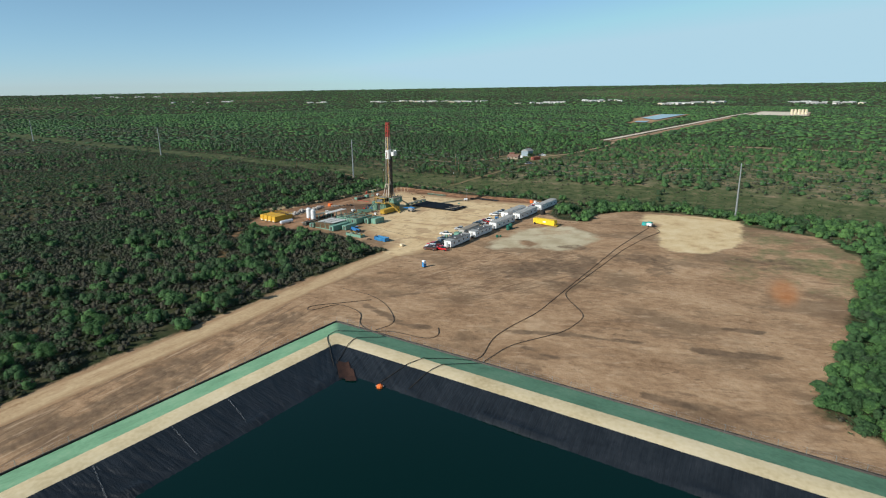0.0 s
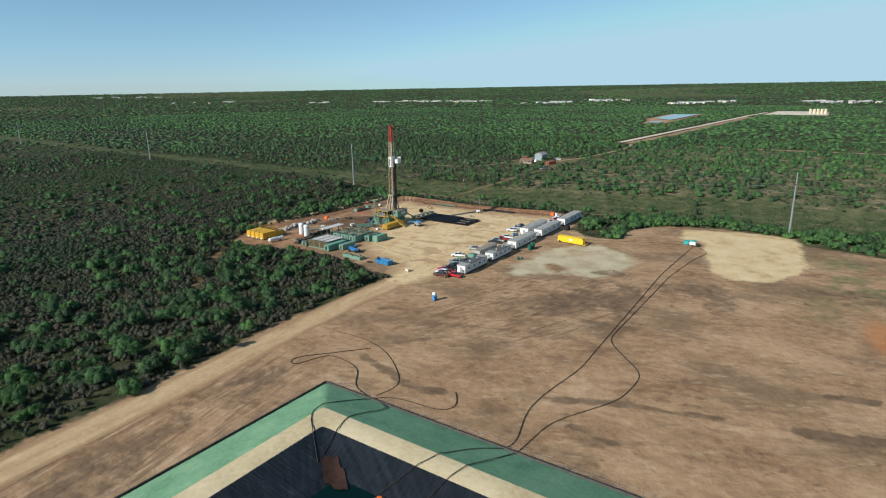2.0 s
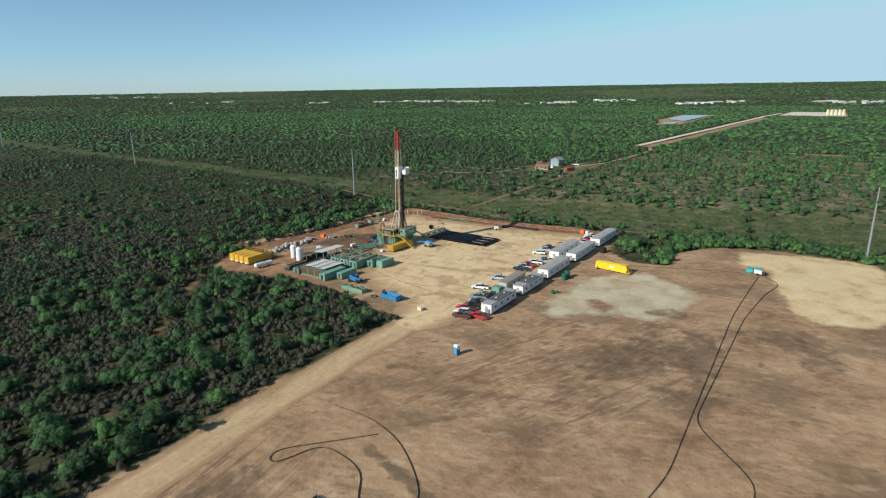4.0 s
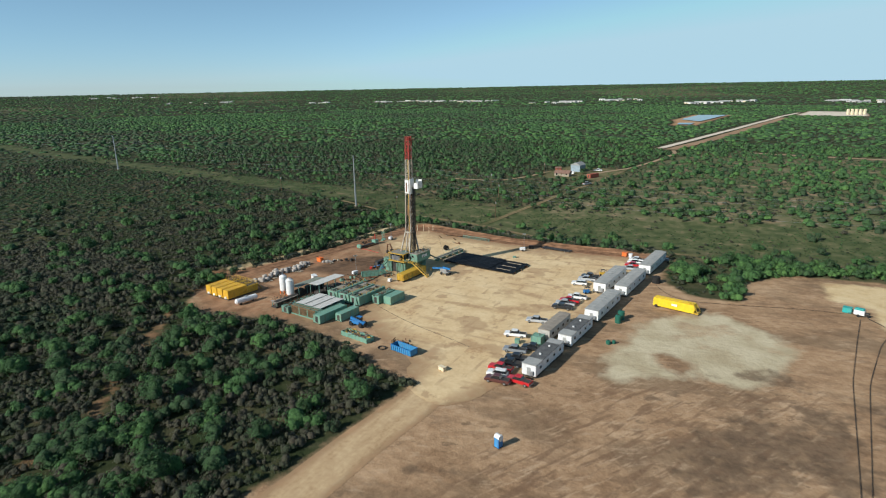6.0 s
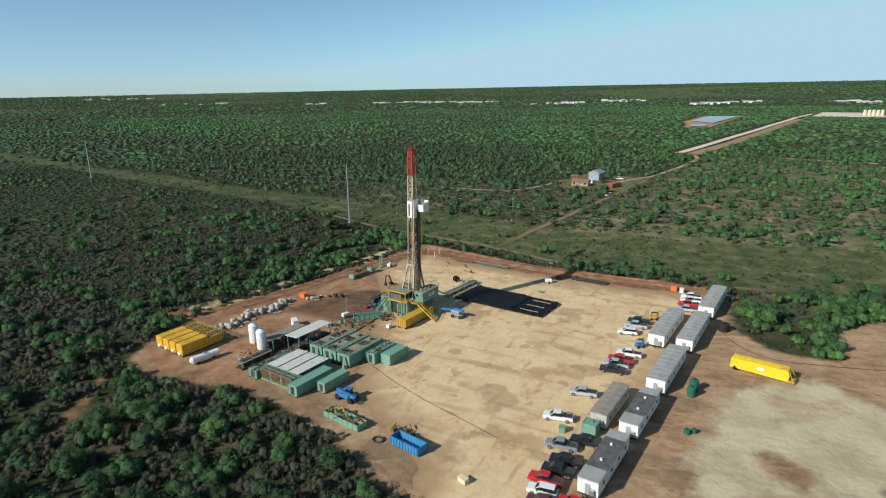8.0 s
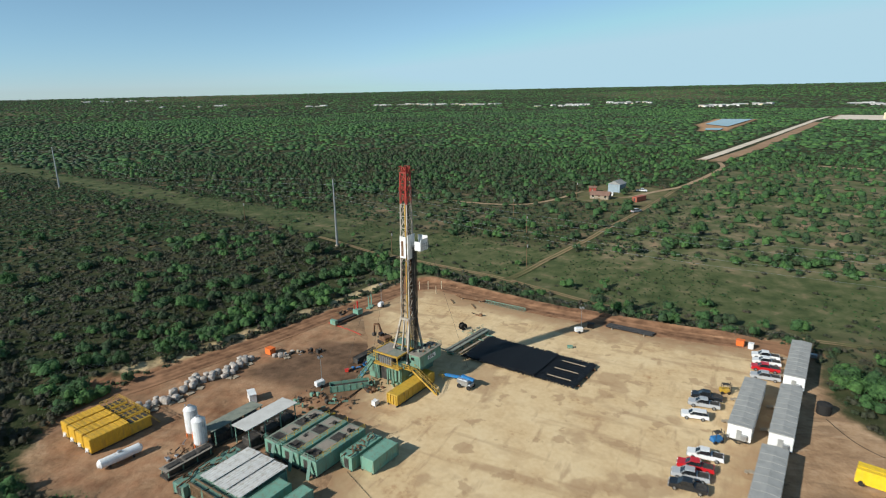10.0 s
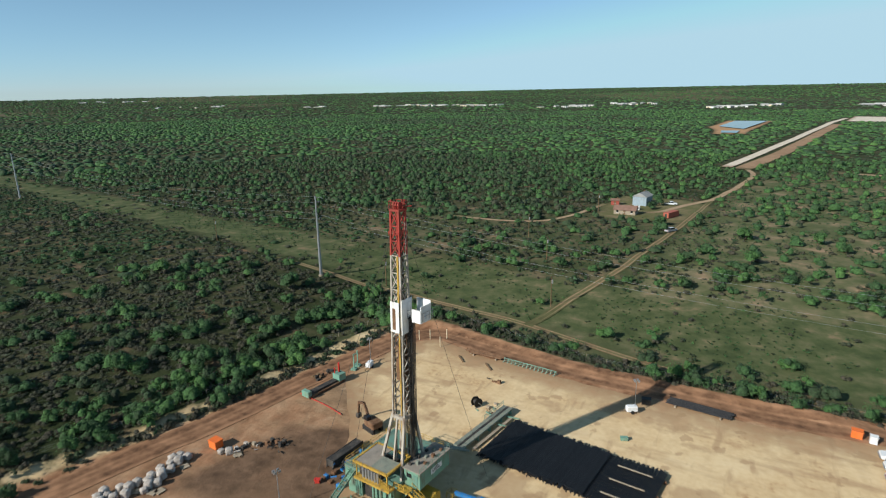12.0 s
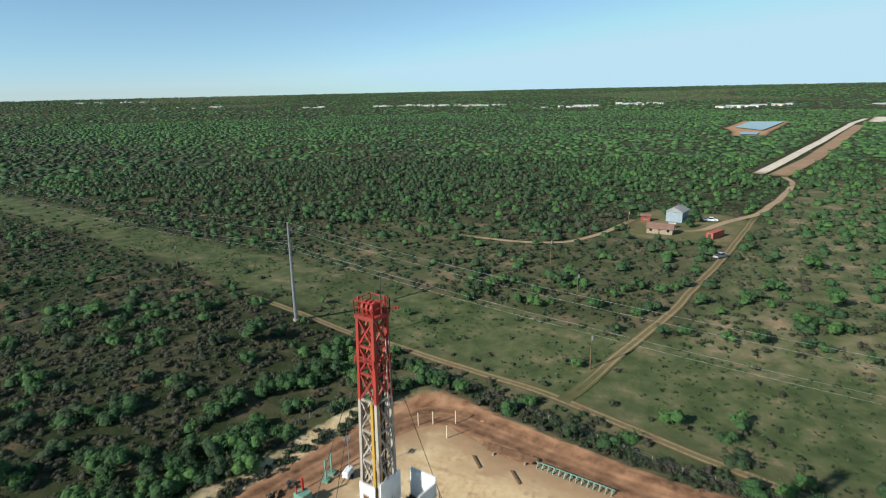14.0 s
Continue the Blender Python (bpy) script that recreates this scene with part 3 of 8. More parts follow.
BROWN = (0.34, 0.215, 0.120)
PAD = [(-133, 199), (-146, 219), (-158, 222), (-169, 231), (-174, 248), (-183, 258), (-188, 272), (-196, 286), (-206, 296), (-213, 304), (-209, 322), (-205, 333), (-192, 328), (-163, 325),
       (-128, 323), (-101, 326), (-100, 305), (-105, 280), (-107, 255), (-110, 232), (-114, 214), (-122, 197)]
pad_mat = edged_material("caliche", [(0.33, (0.42, 0.255, 0.13)), (0.42, (0.59, 0.425, 0.235)), (0.55, (0.66, 0.50, 0.29)), (0.70, (0.70, 0.55, 0.34))], BROWN, 0.09, 0.55)
ROAD = [(-137, 10), (-137, 56), (-136, 73), (-135, 94), (-133, 125), (-133, 152), (-131, 179), (-129, 197), (-127, 209), (-123, 217)]
tagged(sheet("drilling_pad", PAD, 0.06, 10, pad_mat, 2.5, ROAD), "compacted pale tan caliche drilling pad", "ground", kind="structure")
road_mat = edged_material("road_dirt", [(0.34, (0.30, 0.185, 0.10)), (0.46, (0.46, 0.32, 0.18)), (0.66, (0.59, 0.44, 0.265))], BROWN, 0.12, stretch=(2.5, 0.4, 1))
tagged(strip("road", ROAD, 10.2, 0.035, [(-1, 1.0), (-0.8, 0.75), (-0.6, 0.1), (-0.3, 0.0), (0, 0.15), (0.3, 0), (0.6, 0.1), (0.8, 0.75), (1, 1.0)], road_mat, 0.5, 0.0), "pale graded dirt access road beside the brush", "road", kind="structure")
track_mat = edged_material("track_dirt", [(0.35, (0.20, 0.135, 0.075)), (0.62, (0.40, 0.275, 0.165))], (0.105, 0.102, 0.045), 0.3)
drive_mat = edged_material("drive_dirt", [(0.35, (0.28, 0.185, 0.11)), (0.62, (0.45, 0.33, 0.215))], (0.16, 0.135, 0.07), 0.3)
RUTS = [(-1, 1.4), (-0.80, 0.9), (-0.52, 0.0), (-0.22, 0.75), (0.22, 0.75), (0.52, 0.0), (0.80, 0.9), (1, 1.4)]
for key, (line, width) in TRACKS.items():
    if key in ("ranch_track", "house_drive", "farm_drive"):
        tagged(strip(key, line, width, 0.16, [(-1, 0.9), (-0.8, 0.1), (0, 0.0), (0.8, 0.1), (1, 0.9)], drive_mat, 0.7), "bare pale pinkish dirt drive through the brush", "dirt track", kind="structure")
    else:
        tagged(strip(key, line, width, 0.14, RUTS, track_mat, 0.7), "two-rut reddish dirt track through the grass", "dirt track", kind="structure")
bank_mat = edged_material("bank_dirt", [(0.38, (0.085, 0.045, 0.026)), (0.60, (0.22, 0.118, 0.066))], (0.30, 0.165, 0.092), 0.35, stretch=(1, 1, 1))
tagged(strip("bank_track", [(-234, 240), (-229, 258), (-222, 284), (-216, 312), (-211, 330), (-206, 337), (-190, 333), (-160, 328.5), (-125, 327.5), (-100, 329)], 7.0, 0.09,
             [(-1, 1.3), (-0.8, 0.6), (-0.62, 0.0), (-0.45, 0.15), (-0.25, 0.8), (0, 0.4), (0.2, 0.85), (0.4, 0.05), (0.6, 0.1), (0.8, 0.7), (1, 1.3)], bank_mat, 0.8), "rutted dark red-brown dirt track round the pad's edge", "dirt track", kind="structure")
FLAT = [(-1, 0.9), (-0.8, 0.1), (0, 0.0), (0.8, 0.1), (1, 0.9)]
white_road = edged_material("white_gravel", [(0.3, (0.55, 0.46, 0.36)), (0.7, (0.74, 0.67, 0.56))], (0.3, 0.2, 0.13), 0.1)
red_dirt = edged_material("red_dirt", [(0.3, (0.27, 0.165, 0.10)), (0.7, (0.40, 0.265, 0.165))], (0.12, 0.1, 0.05), 0.05)
tagged(strip("far_road", FAR_ROAD, 8, 0.5, FLAT, white_road, 0.5), "white gravel road running straight to the distance", "road", kind="structure")
tagged(strip("graded_strip", [(x + 1.5, y) for x, y in FAR_STRIP], 13, 0.4, FLAT, red_dirt, 0.5), "bare reddish graded strip beside the gravel road", "ground", kind="structure")
tagged(sheet("gravel_yard", FAR_PAD, 0.5, 6, white_road), "white gravel yard far off in the brush", "ground", kind="structure")
tagged(sheet("reservoir_bank", RESERVOIR, 0.6, 6, edged_material("orange_bank", [(0.3, (0.36, 0.20, 0.10)), (0.7, (0.50, 0.31, 0.17))], (0.2, 0.14, 0.08), 0.05)), "orange dirt bank round a distant reservoir", "ground", kind="structure")
farm_mat = edged_material("yard_grass", [(0.3, (0.09, 0.10, 0.035)), (0.5, (0.14, 0.13, 0.06)), (0.7, (0.27, 0.19, 0.12))], (0.09, 0.09, 0.04), 0.1)
tagged(sheet("farmyard", FARMYARD, 0.10, 5, farm_mat), "worn grass yard round the farmhouse", "ground", kind="structure")

# ---- pit ----
WATER = bpy.data.materials.new("pond_water")
WATER.use_nodes = True
wb = WATER.node_tree.nodes["Principled BSDF"]
wb.inputs["Base Color"].default_value = (0.0012, 0.013, 0.011, 1)
wb.inputs["Roughness"].default_value = 0.06
wb.inputs["Specular IOR Level"].default_value = 0.35
wb.inputs["IOR"].default_value = 1.33
wno = WATER.node_tree.nodes.new("ShaderNodeTexNoise")
wno.inputs["Scale"].default_value = 0.8
wtc = WATER.node_tree.nodes.new("ShaderNodeTexCoord")
wbp = WATER.node_tree.nodes.new("ShaderNodeBump")
wbp.inputs["Strength"].default_value, wbp.inputs["Distance"].default_value = 0.08, 0.05
for a_, b_ in ((wtc.outputs["Object"], wno.inputs["Vector"]), (wno.outputs["Fac"], wbp.inputs["Height"]), (wbp.outputs["Normal"], wb.inputs["Normal"])):
    WATER.node_tree.links.new(a_, b_)
def liner_material():
    """Black plastic sheet with taut folds running down each slope (attribute cross: 1 on the north and south sides)."""
    m = mat("pond_liner", [(0.007, 0.009, 0.012), (0.011, 0.014, 0.018), (0.018, 0.021, 0.026)], 0.46, 0, 0.2, 1.1, 0, 0, spec=0.40)
    n, k = m.node_tree.nodes, m.node_tree.links
    tc = n["Texture Coordinate"]
    folds = []
    for turn in (SITE, SITE + 90):
        mp = n.new("ShaderNodeMapping")
        mp.vector_type = "TEXTURE"
        mp.inputs["Rotation"].default_value = (0, 0, radians(turn + 4))
        mp.inputs["Scale"].default_value = (9, 1, 9)
        k.new(tc.outputs["Object"], mp.inputs["Vector"])
        q = n.new("ShaderNodeTexNoise")
        q.inputs["Scale"].default_value, q.inputs["Detail"].default_value, q.inputs["Roughness"].default_value = 0.75, 5, 0.6
        k.new(mp.outputs["Vector"], q.inputs["Vector"])
        folds.append(q.outputs["Fac"])
    at = n.new("ShaderNodeAttribute")
    at.attribute_name = "cross"
    mx = n.new("ShaderNodeMix")
    k.new(at.outputs["Fac"], mx.inputs["Factor"])
    k.new(folds[0], mx.inputs[2])
    k.new(folds[1], mx.inputs[3])
    bp = n.new("ShaderNodeBump")
    bp.inputs["Strength"].default_value, bp.inputs["Distance"].default_value = 0.8, 0.6
    k.new(mx.outputs[0], bp.inputs["Height"])
    k.new(bp.outputs["Normal"], n["Principled BSDF"].inputs["Normal"])
    return m


LINER = liner_material()
GREENBERM = mat("green_hydroseed", [(0.12, 0.235, 0.13), (0.165, 0.325, 0.185), (0.24, 0.37, 0.225)], 0.9, 0, 0.15, 1.2, 0.4, 0.1)
CREST = mat("crest_caliche", [(0.46, 0.36, 0.20), (0.60, 0.49, 0.30), (0.68, 0.57, 0.38)], 0.95, 0, 0.1, 1.0, 0.4, 0.1)


def pit_point(a, b):
    return PIT_O[0] + a * UX + b * UY, PIT_O[1] + a * UY - b * UX


def ring_points(o, corner):
    """Points round the pit with rounded corners; o: the inset, or two insets for the west and north sides."""
    ow, on = o if isinstance(o, tuple) else (o, o)
    pts = []
    cs = [(ow, on), (PIT_W - on, on), (PIT_W - on, PIT_D - ow), (ow, PIT_D - ow)]
    arcs = []
    for i, (cx, cy) in enumerate(cs):
        mx_, my_ = (1 if i in (0, 3) else -1), (1 if i in (0, 1) else -1)
        start = (180, 270, 0, 90)[i]
        arcs.append([(cx + mx_ * corner + corner * math.cos(radians(start + 90 * s / 8)), cy + my_ * corner + corner * math.sin(radians(start + 90 * s / 8))) for s in range(9)])
    for i, arc in enumerate(arcs):
        pts += arc
        (a0, b0), (a1, b1) = arc[-1], arcs[(i + 1) % 4][0]
        pts += [(a0 + (a1 - a0) * s / 150, b0 + (b1 - b0) * s / 150) for s in range(1, 150)]
    return pts


WATER_Z, RUN_W, RUN_N = 2.4, 10.6, 6.9                # water level, and the liner's run down to it on the west and north sides


def liner_z(a, b):
    """Height of the pit's bank or liner at a place in the pit's own axes."""
    o = min(a, b, PIT_W - a, PIT_D - b)
    if o < 14:
        return 0.02 + 5 * o / 14
    if o < 18.9:
        return 5.15
    s = min((a - 18.9) / RUN_W, (b - 18.9) / RUN_N, (PIT_W - a - 18.9) / RUN_N, (PIT_D - b - 18.9) / RUN_W)
    return 5.02 - (5.02 - WATER_Z) * s


def pit_band(name, levels, material, label, category, rough_amp=0.0, seed=0, wrinkles=0.0):
    verts, faces, N = [], [], 0
    for o, z, corner in levels:
        ring = ring_points(o, corner)
        N = len(ring)
        for a, b in ring:
            x, y = pit_point(a, b)
            verts.append([x, y, z])
    va = np.array(verts)
    w = np.repeat(np.array([0.0] + [1.0] * (len(levels) - 2) + [0.0]), N)
    va[:, 2] += w * (fbm(va[:, 0], va[:, 1], 3.5, seed) - 0.5) * rough_amp
    if wrinkles:                                  # folds running down the slope, and slack gathered above the water
        rw = random.Random(seed)
        fold = np.array([rw.choice((-1, 0, 0, 0.4, 1)) * rw.uniform(0.3, 1) for _ in range(N)])
        for i in range(1, len(levels)):
            slack = math.exp(-((i - 8.7) / 0.8) ** 2) * np.array([max(0, vnoise(j, 0, 9, seed) - 0.35) for j in range(N)])
            va[i * N:(i + 1) * N, 2] += fold * wrinkles * min(1, i / 3) + slack * 1.1
            fold = fold * 0.8 + np.array([rw.uniform(-0.2, 0.2) for _ in range(N)])
    for i in range(len(levels) - 1):
        for j in range(N):
            q = (j + 1) % N
            faces.append([i * N + q, i * N + j, (i + 1) * N + j, (i + 1) * N + q])
    me = mesh_from(name, va, faces, material, True)
    pa, pb = to_pit(va[:, 0], va[:, 1])
    set_attr(me, "cross", np.minimum(pb, PIT_D - pb) < np.minimum(pa, PIT_W - pa))
    return tagged(new(name, me), label, category, kind="structure")


pit_band("pit_bank", [(0 + 14 * s / 6, 0.02 + 5 * s / 6, 1.2) for s in range(7)], GREENBERM, "green hydroseeded outer slope of the pit bank", "bank", 0.25, 3)
pit_band("pit_crest", [(14 + 4.9 * s / 3, 5.02 + (0.12 if 0 < s < 3 else 0), 1.0) for s in range(4)], CREST, "pale tan flat crest of the pit bank", "bank", 0.25, 5)
pit_band("pit_liner", [((18.9 + RUN_W * s / 10, 18.9 + RUN_N * s / 10), 5.02 - (5.02 - WATER_Z) * s / 10, 1.0 + s * 0.32) for s in range(15)], LINER, "wrinkled black plastic pond liner on the inner slope", "pond liner", 0.15, 7, 0.17)
wpts = [pit_point(a, b) for a, b in ring_points((18.9 + RUN_W, 18.9 + RUN_N), 4.2)]
tagged(new("water", mesh_from("water", [(x, y, WATER_Z) for x, y in wpts], [list(range(len(wpts)))[::-1]], WATER)), "dark green still water in the lined pit", "water", kind="structure")
for wl in ([(-191, 1145), (-176, 1280), (-130, 1284), (-157, 1086)], [(-181, 1048), (-160, 1052), (-162, 1010), (-180, 1012)]):
    pm = mesh_from("water", [(x, y, ground_z(x, y) + 1.6) for x, y in wl], [[3, 2, 1, 0]], WATER)
    tagged(new("water", pm), "blue sky-reflecting water of a distant reservoir", "water", kind="structure")

# ---- building kit ----
class Shape:
    """Collects simple solids into one mesh."""

    def __init__(self):
        self.v, self.f = [], []

    def add(self, verts, faces):
        b = len(self.v)
        self.v += [tuple(p) for p in verts]
        self.f += [[b + i for i in f] for f in faces]
        return self

    def box(self, x0, x1, y0, y1, z0, z1, c=0.0):
        """A box; c chamfers its upright edges and top rim."""
        if not c:
            vs = [(x, y, z) for z in (z0, z1) for x, y in ((x0, y0), (x1, y0), (x1, y1), (x0, y1))]
            return self.add(vs, [(3, 2, 1, 0), (4, 5, 6, 7), (0, 1, 5, 4), (1, 2, 6, 5), (2, 3, 7, 6), (3, 0, 4, 7)])
        rings = []
        for z, i in ((z0, 0.0), (z1 - c, 0.0), (z1, c)):
            a, b, d, e = x0 + i, x1 - i, y0 + i, y1 - i
            rings.append([(a + c, d, z), (b - c, d, z), (b, d + c, z), (b, e - c, z), (b - c, e, z), (a + c, e, z), (a, e - c, z), (a, d + c, z)])
        fs = [list(range(7, -1, -1)), list(range(16, 24))]
        for r in range(2):
            for i in range(8):
                j = (i + 1) % 8
                fs.append((r * 8 + i, r * 8 + j, r * 8 + 8 + j, r * 8 + 8 + i))
        return self.add([p for ring in rings for p in ring], fs)

    def beam(self, p, q, w, h=None):
        p, q = Vector(p), Vector(q)
        d = (q - p).normalized()
        ref = Vector((0, 0, 1)) if abs(d.z) < 0.95 else Vector((0, 1, 0))
        s = d.cross(ref).normalized() * (w / 2)
        u = s.cross(d).normalized() * ((h or w) / 2)
        vs = [c + a for c in (p, q) for a in (-s - u, s - u, s + u, -s + u)]
        return self.add(vs, [(0, 1, 2, 3), (7, 6, 5, 4), (0, 4, 5, 1), (1, 5, 6, 2), (2, 6, 7, 3), (3, 7, 4, 0)])

    def cyl(self, p, q, r, n=10, r2=None):
        p, q = Vector(p), Vector(q)
        d = (q - p).normalized()
        s = d.orthogonal().normalized()
        t = d.cross(s)
        r2 = r if r2 is None else r2
        vs = [p + (s * math.cos(2 * math.pi * i / n) + t * math.sin(2 * math.pi * i / n)) * r for i in range(n)]
        vs += [q + (s * math.cos(2 * math.pi * i / n) + t * math.sin(2 * math.pi * i / n)) * r2 for i in range(n)]
        fs = [list(range(n - 1, -1, -1)), list(range(n, 2 * n))]
        fs += [(i, (i + 1) % n, n + (i + 1) % n, n + i) for i in range(n)]
        return self.add(vs, fs)

    def profile(self, pts, y0, y1, inset=0.0):
        """A side outline (x, z) drawn across y; inset narrows its upper points."""
        zs = [z for _, z in pts]
        lo, hi = min(zs), max(zs)
        vs = []
        for side, y in ((1, y0), (-1, y1)):
            for x, z in pts:
                vs.append((x, y + side * inset * (z - lo) / (hi - lo), z))
        n = len(pts)
        fs = [list(range(n)), list(range(2 * n - 1, n - 1, -1))]
        fs += [((i + 1) % n, i, n + i, n + (i + 1) % n) for i in range(n)]
        return self.add(vs, fs)

    def tube(self, pts, r, n=6):
        p = [Vector(a) for a in pts]
        vs, fs = [], []
        for i, c in enumerate(p):
            d = (p[min(i + 1, len(p) - 1)] - p[max(i - 1, 0)]).normalized()
            s = d.cross(Vector((0, 0, 1)))
            s = s.normalized() if s.length > 1e-4 else Vector((1, 0, 0))
            t = s.cross(d)
            vs += [c + (s * math.cos(2 * math.pi * k / n) + t * math.sin(2 * math.pi * k / n)) * r for k in range(n)]
        for i in range(len(p) - 1):
            for k in range(n):
                j = (k + 1) % n
                fs.append((i * n + k, i * n + j, (i + 1) * n + j, (i + 1) * n + k))
        return self.add(vs, fs)


def part(name, shape, material, parent, label="", loc=None):
    me = mesh_from(name, shape.v, shape.f, material)
    o = new(name, me)
    o.parent = parent
    if loc:
        o.location = loc
    if label:
        o["label"] = label
    return o


def shared(name, me, parent, m=None):
    o = new(name, me)
    o.parent = parent
    if m is not None:
        o.matrix_basis = m
    return o


def thing(name, x, y, rz, label, category, group="", z=None):
    o = new(name)
    o.matrix_basis = pose(x, y, ground_z(x, y) + 0.06 if z is None else z, 0, 0, rz)
    return tagged(o, label, category, group)


def S():
    return Shape()


GREEN = paint("sea_green_paint", (0.16, 0.31, 0.235), 0.5, (0.20, 0.14, 0.085), 0.55)
GREEN_D = paint("dull_green_paint", (0.13, 0.24, 0.19), 0.6, (0.17, 0.13, 0.09), 0.7)
YELLOW = paint("yellow_paint", (0.52, 0.325, 0.04), 0.5, (0.22, 0.15, 0.07), 0.55)
YELLOW_R = paint("yellow_ribbed", (0.62, 0.36, 0.03), 0.5, (0.25, 0.16, 0.07), 0.35, rib=0.5, axis=1)
YELLOW_B = paint("bright_yellow_paint", (0.80, 0.53, 0.02), 0.45, (0.4, 0.3, 0.15), 0.2)
WHITE = paint("white_siding", (0.72, 0.72, 0.70), 0.6, (0.45, 0.38, 0.30), 0.35)
WHITE_R = paint("white_ribbed_siding", (0.70, 0.70, 0.69), 0.6, (0.42, 0.36, 0.30), 0.4, rib=0.3, axis=1)
ROOF_L = mat("pale_roof", [(0.23, 0.23, 0.22), (0.31, 0.31, 0.295), (0.37, 0.36, 0.34)], 0.75, 0, 0.5, 5, 0.1, 0.02)
ROOF_D = mat("dark_roof", [(0.055, 0.055, 0.055), (0.10, 0.10, 0.10), (0.16, 0.155, 0.15)], 0.8, 0, 0.6, 5, 0.1, 0.02)
ROOF_B = mat("brown_roof", [(0.22, 0.19, 0.155), (0.30, 0.265, 0.22)], 0.85, 0, 0.8, 5, 0.2, 0.02)
DECK = mat("muddy_deck", [(0.13, 0.14, 0.11), (0.20, 0.22, 0.18), (0.27, 0.25, 0.19)], 0.85, 0, 0.8, 5, 0.3, 0.03)
ROOF_P = mat("chalky_roof", [(0.42, 0.41, 0.38), (0.52, 0.51, 0.48), (0.58, 0.57, 0.54)], 0.8, 0, 0.5, 5, 0.1, 0.02)
ROOF_Z = paint("corrugated_zinc", (0.56, 0.55, 0.52), 0.6, (0.30, 0.24, 0.18), 0.7, 0.0, rib=0.6, axis=0)
BLACK = mat("black_rubber", [(0.012, 0.012, 0.012), (0.03, 0.028, 0.026)], 0.75, 0, 3, 20, 0.1, 0.01)
GLASS = mat("dark_glass", [(0.01, 0.012, 0.014), (0.02, 0.022, 0.025)], 0.08, 0, 2, 8, 0, 0, spec=0.7)
STEEL = mat("galvanised_steel", [(0.33, 0.34, 0.35), (0.47, 0.48, 0.49)], 0.45, 0.7, 1.5, 15, 0.05, 0.01)
RUST = mat("rusty_steel", [(0.07, 0.035, 0.02), (0.16, 0.085, 0.045), (0.24, 0.15, 0.09)], 0.85, 0.1, 1.0, 9, 0.3, 0.02)
DARK = mat("dark_machinery", [(0.02, 0.02, 0.02), (0.055, 0.05, 0.045), (0.12, 0.10, 0.08)], 0.7, 0.2, 1.0, 8, 0.2, 0.02)
PIPE = mat("black_pipe", [(0.010, 0.011, 0.013), (0.022, 0.022, 0.024)], 0.5, 0.1, 0.6, 8, 0.1, 0.01, 0.25)
WOOD = mat("weathered_wood", [(0.25, 0.20, 0.14), (0.38, 0.32, 0.24)], 0.9, 0, 1.5, 14, 0.3, 0.01)
PLY = mat("brown_boards", [(0.12, 0.075, 0.04), (0.20, 0.13, 0.07)], 0.9, 0, 1.2, 12, 0.3, 0.01)
MAST_W = paint("white_mast_paint", (0.40, 0.36, 0.30), 0.6, (0.13, 0.065, 0.035), 1.0)
MAST_R = paint("red_mast_paint", (0.33, 0.045, 0.032), 0.55, (0.12, 0.05, 0.035), 0.7)
RED = paint("red_paint", (0.50, 0.035, 0.025), 0.35, (0.25, 0.15, 0.1), 0.2)
ORANGE = paint("orange_paint", (0.75, 0.16, 0.03), 0.55, (0.35, 0.2, 0.1), 0.25)
BLUE = paint("blue_paint", (0.03, 0.17, 0.42), 0.45, (0.2, 0.15, 0.1), 0.3)
BLUE_R = paint("blue_ribbed_steel", (0.05, 0.22, 0.42), 0.5, (0.2, 0.15, 0.1), 0.35, rib=0.7, axis=0)
BAG = mat("white_woven_bag", [(0.24, 0.19, 0.15), (0.44, 0.40, 0.36), (0.58, 0.56, 0.53)], 0.9, 0, 1.2, 7, 0.6, 0.08, 0.12)
TANKW = paint("white_tank_paint", (0.74, 0.74, 0.73), 0.4, (0.4, 0.33, 0.27), 0.3)
TEAL = paint("teal_paint", (0.04, 0.34, 0.32), 0.5)
PGREEN = mat("green_plastic", [(0.02, 0.10, 0.07), (0.03, 0.14, 0.095)], 0.5, 0, 1, 8, 0.05, 0.01)
CREAM = paint("cream_paint", (0.68, 0.58, 0.40), 0.6)
HOSE = mat("black_hose", [(0.016, 0.015, 0.014), (0.06, 0.048, 0.036)], 0.6, 0, 1, 8, 0.1, 0.01)


def rail(shape, pts, h=1.1, post=1.8, w=0.06):
    """A handrail along points."""
    for p, q in zip(pts, pts[1:]):
        p, q = Vector(p), Vector(q)
        n = max(1, int((q - p).length / post))
        for i in range(n + 1):
            a = p + (q - p) * i / n
            shape.beam(a, a + Vector((0, 0, h)), w)
        for k in (0.55, 1.0):
            shape.beam(p + Vector((0, 0, h * k)), q + Vector((0, 0, h * k)), w)
    return shape


# ---- drilling rig ----
YELLOW_M = paint("muddy_yellow_paint", (0.46, 0.285, 0.045), 0.6, (0.15, 0.10, 0.055), 0.9)
GREEN_M = paint("muddy_green_paint", (0.145, 0.27, 0.20), 0.6, (0.12, 0.085, 0.05), 0.9)


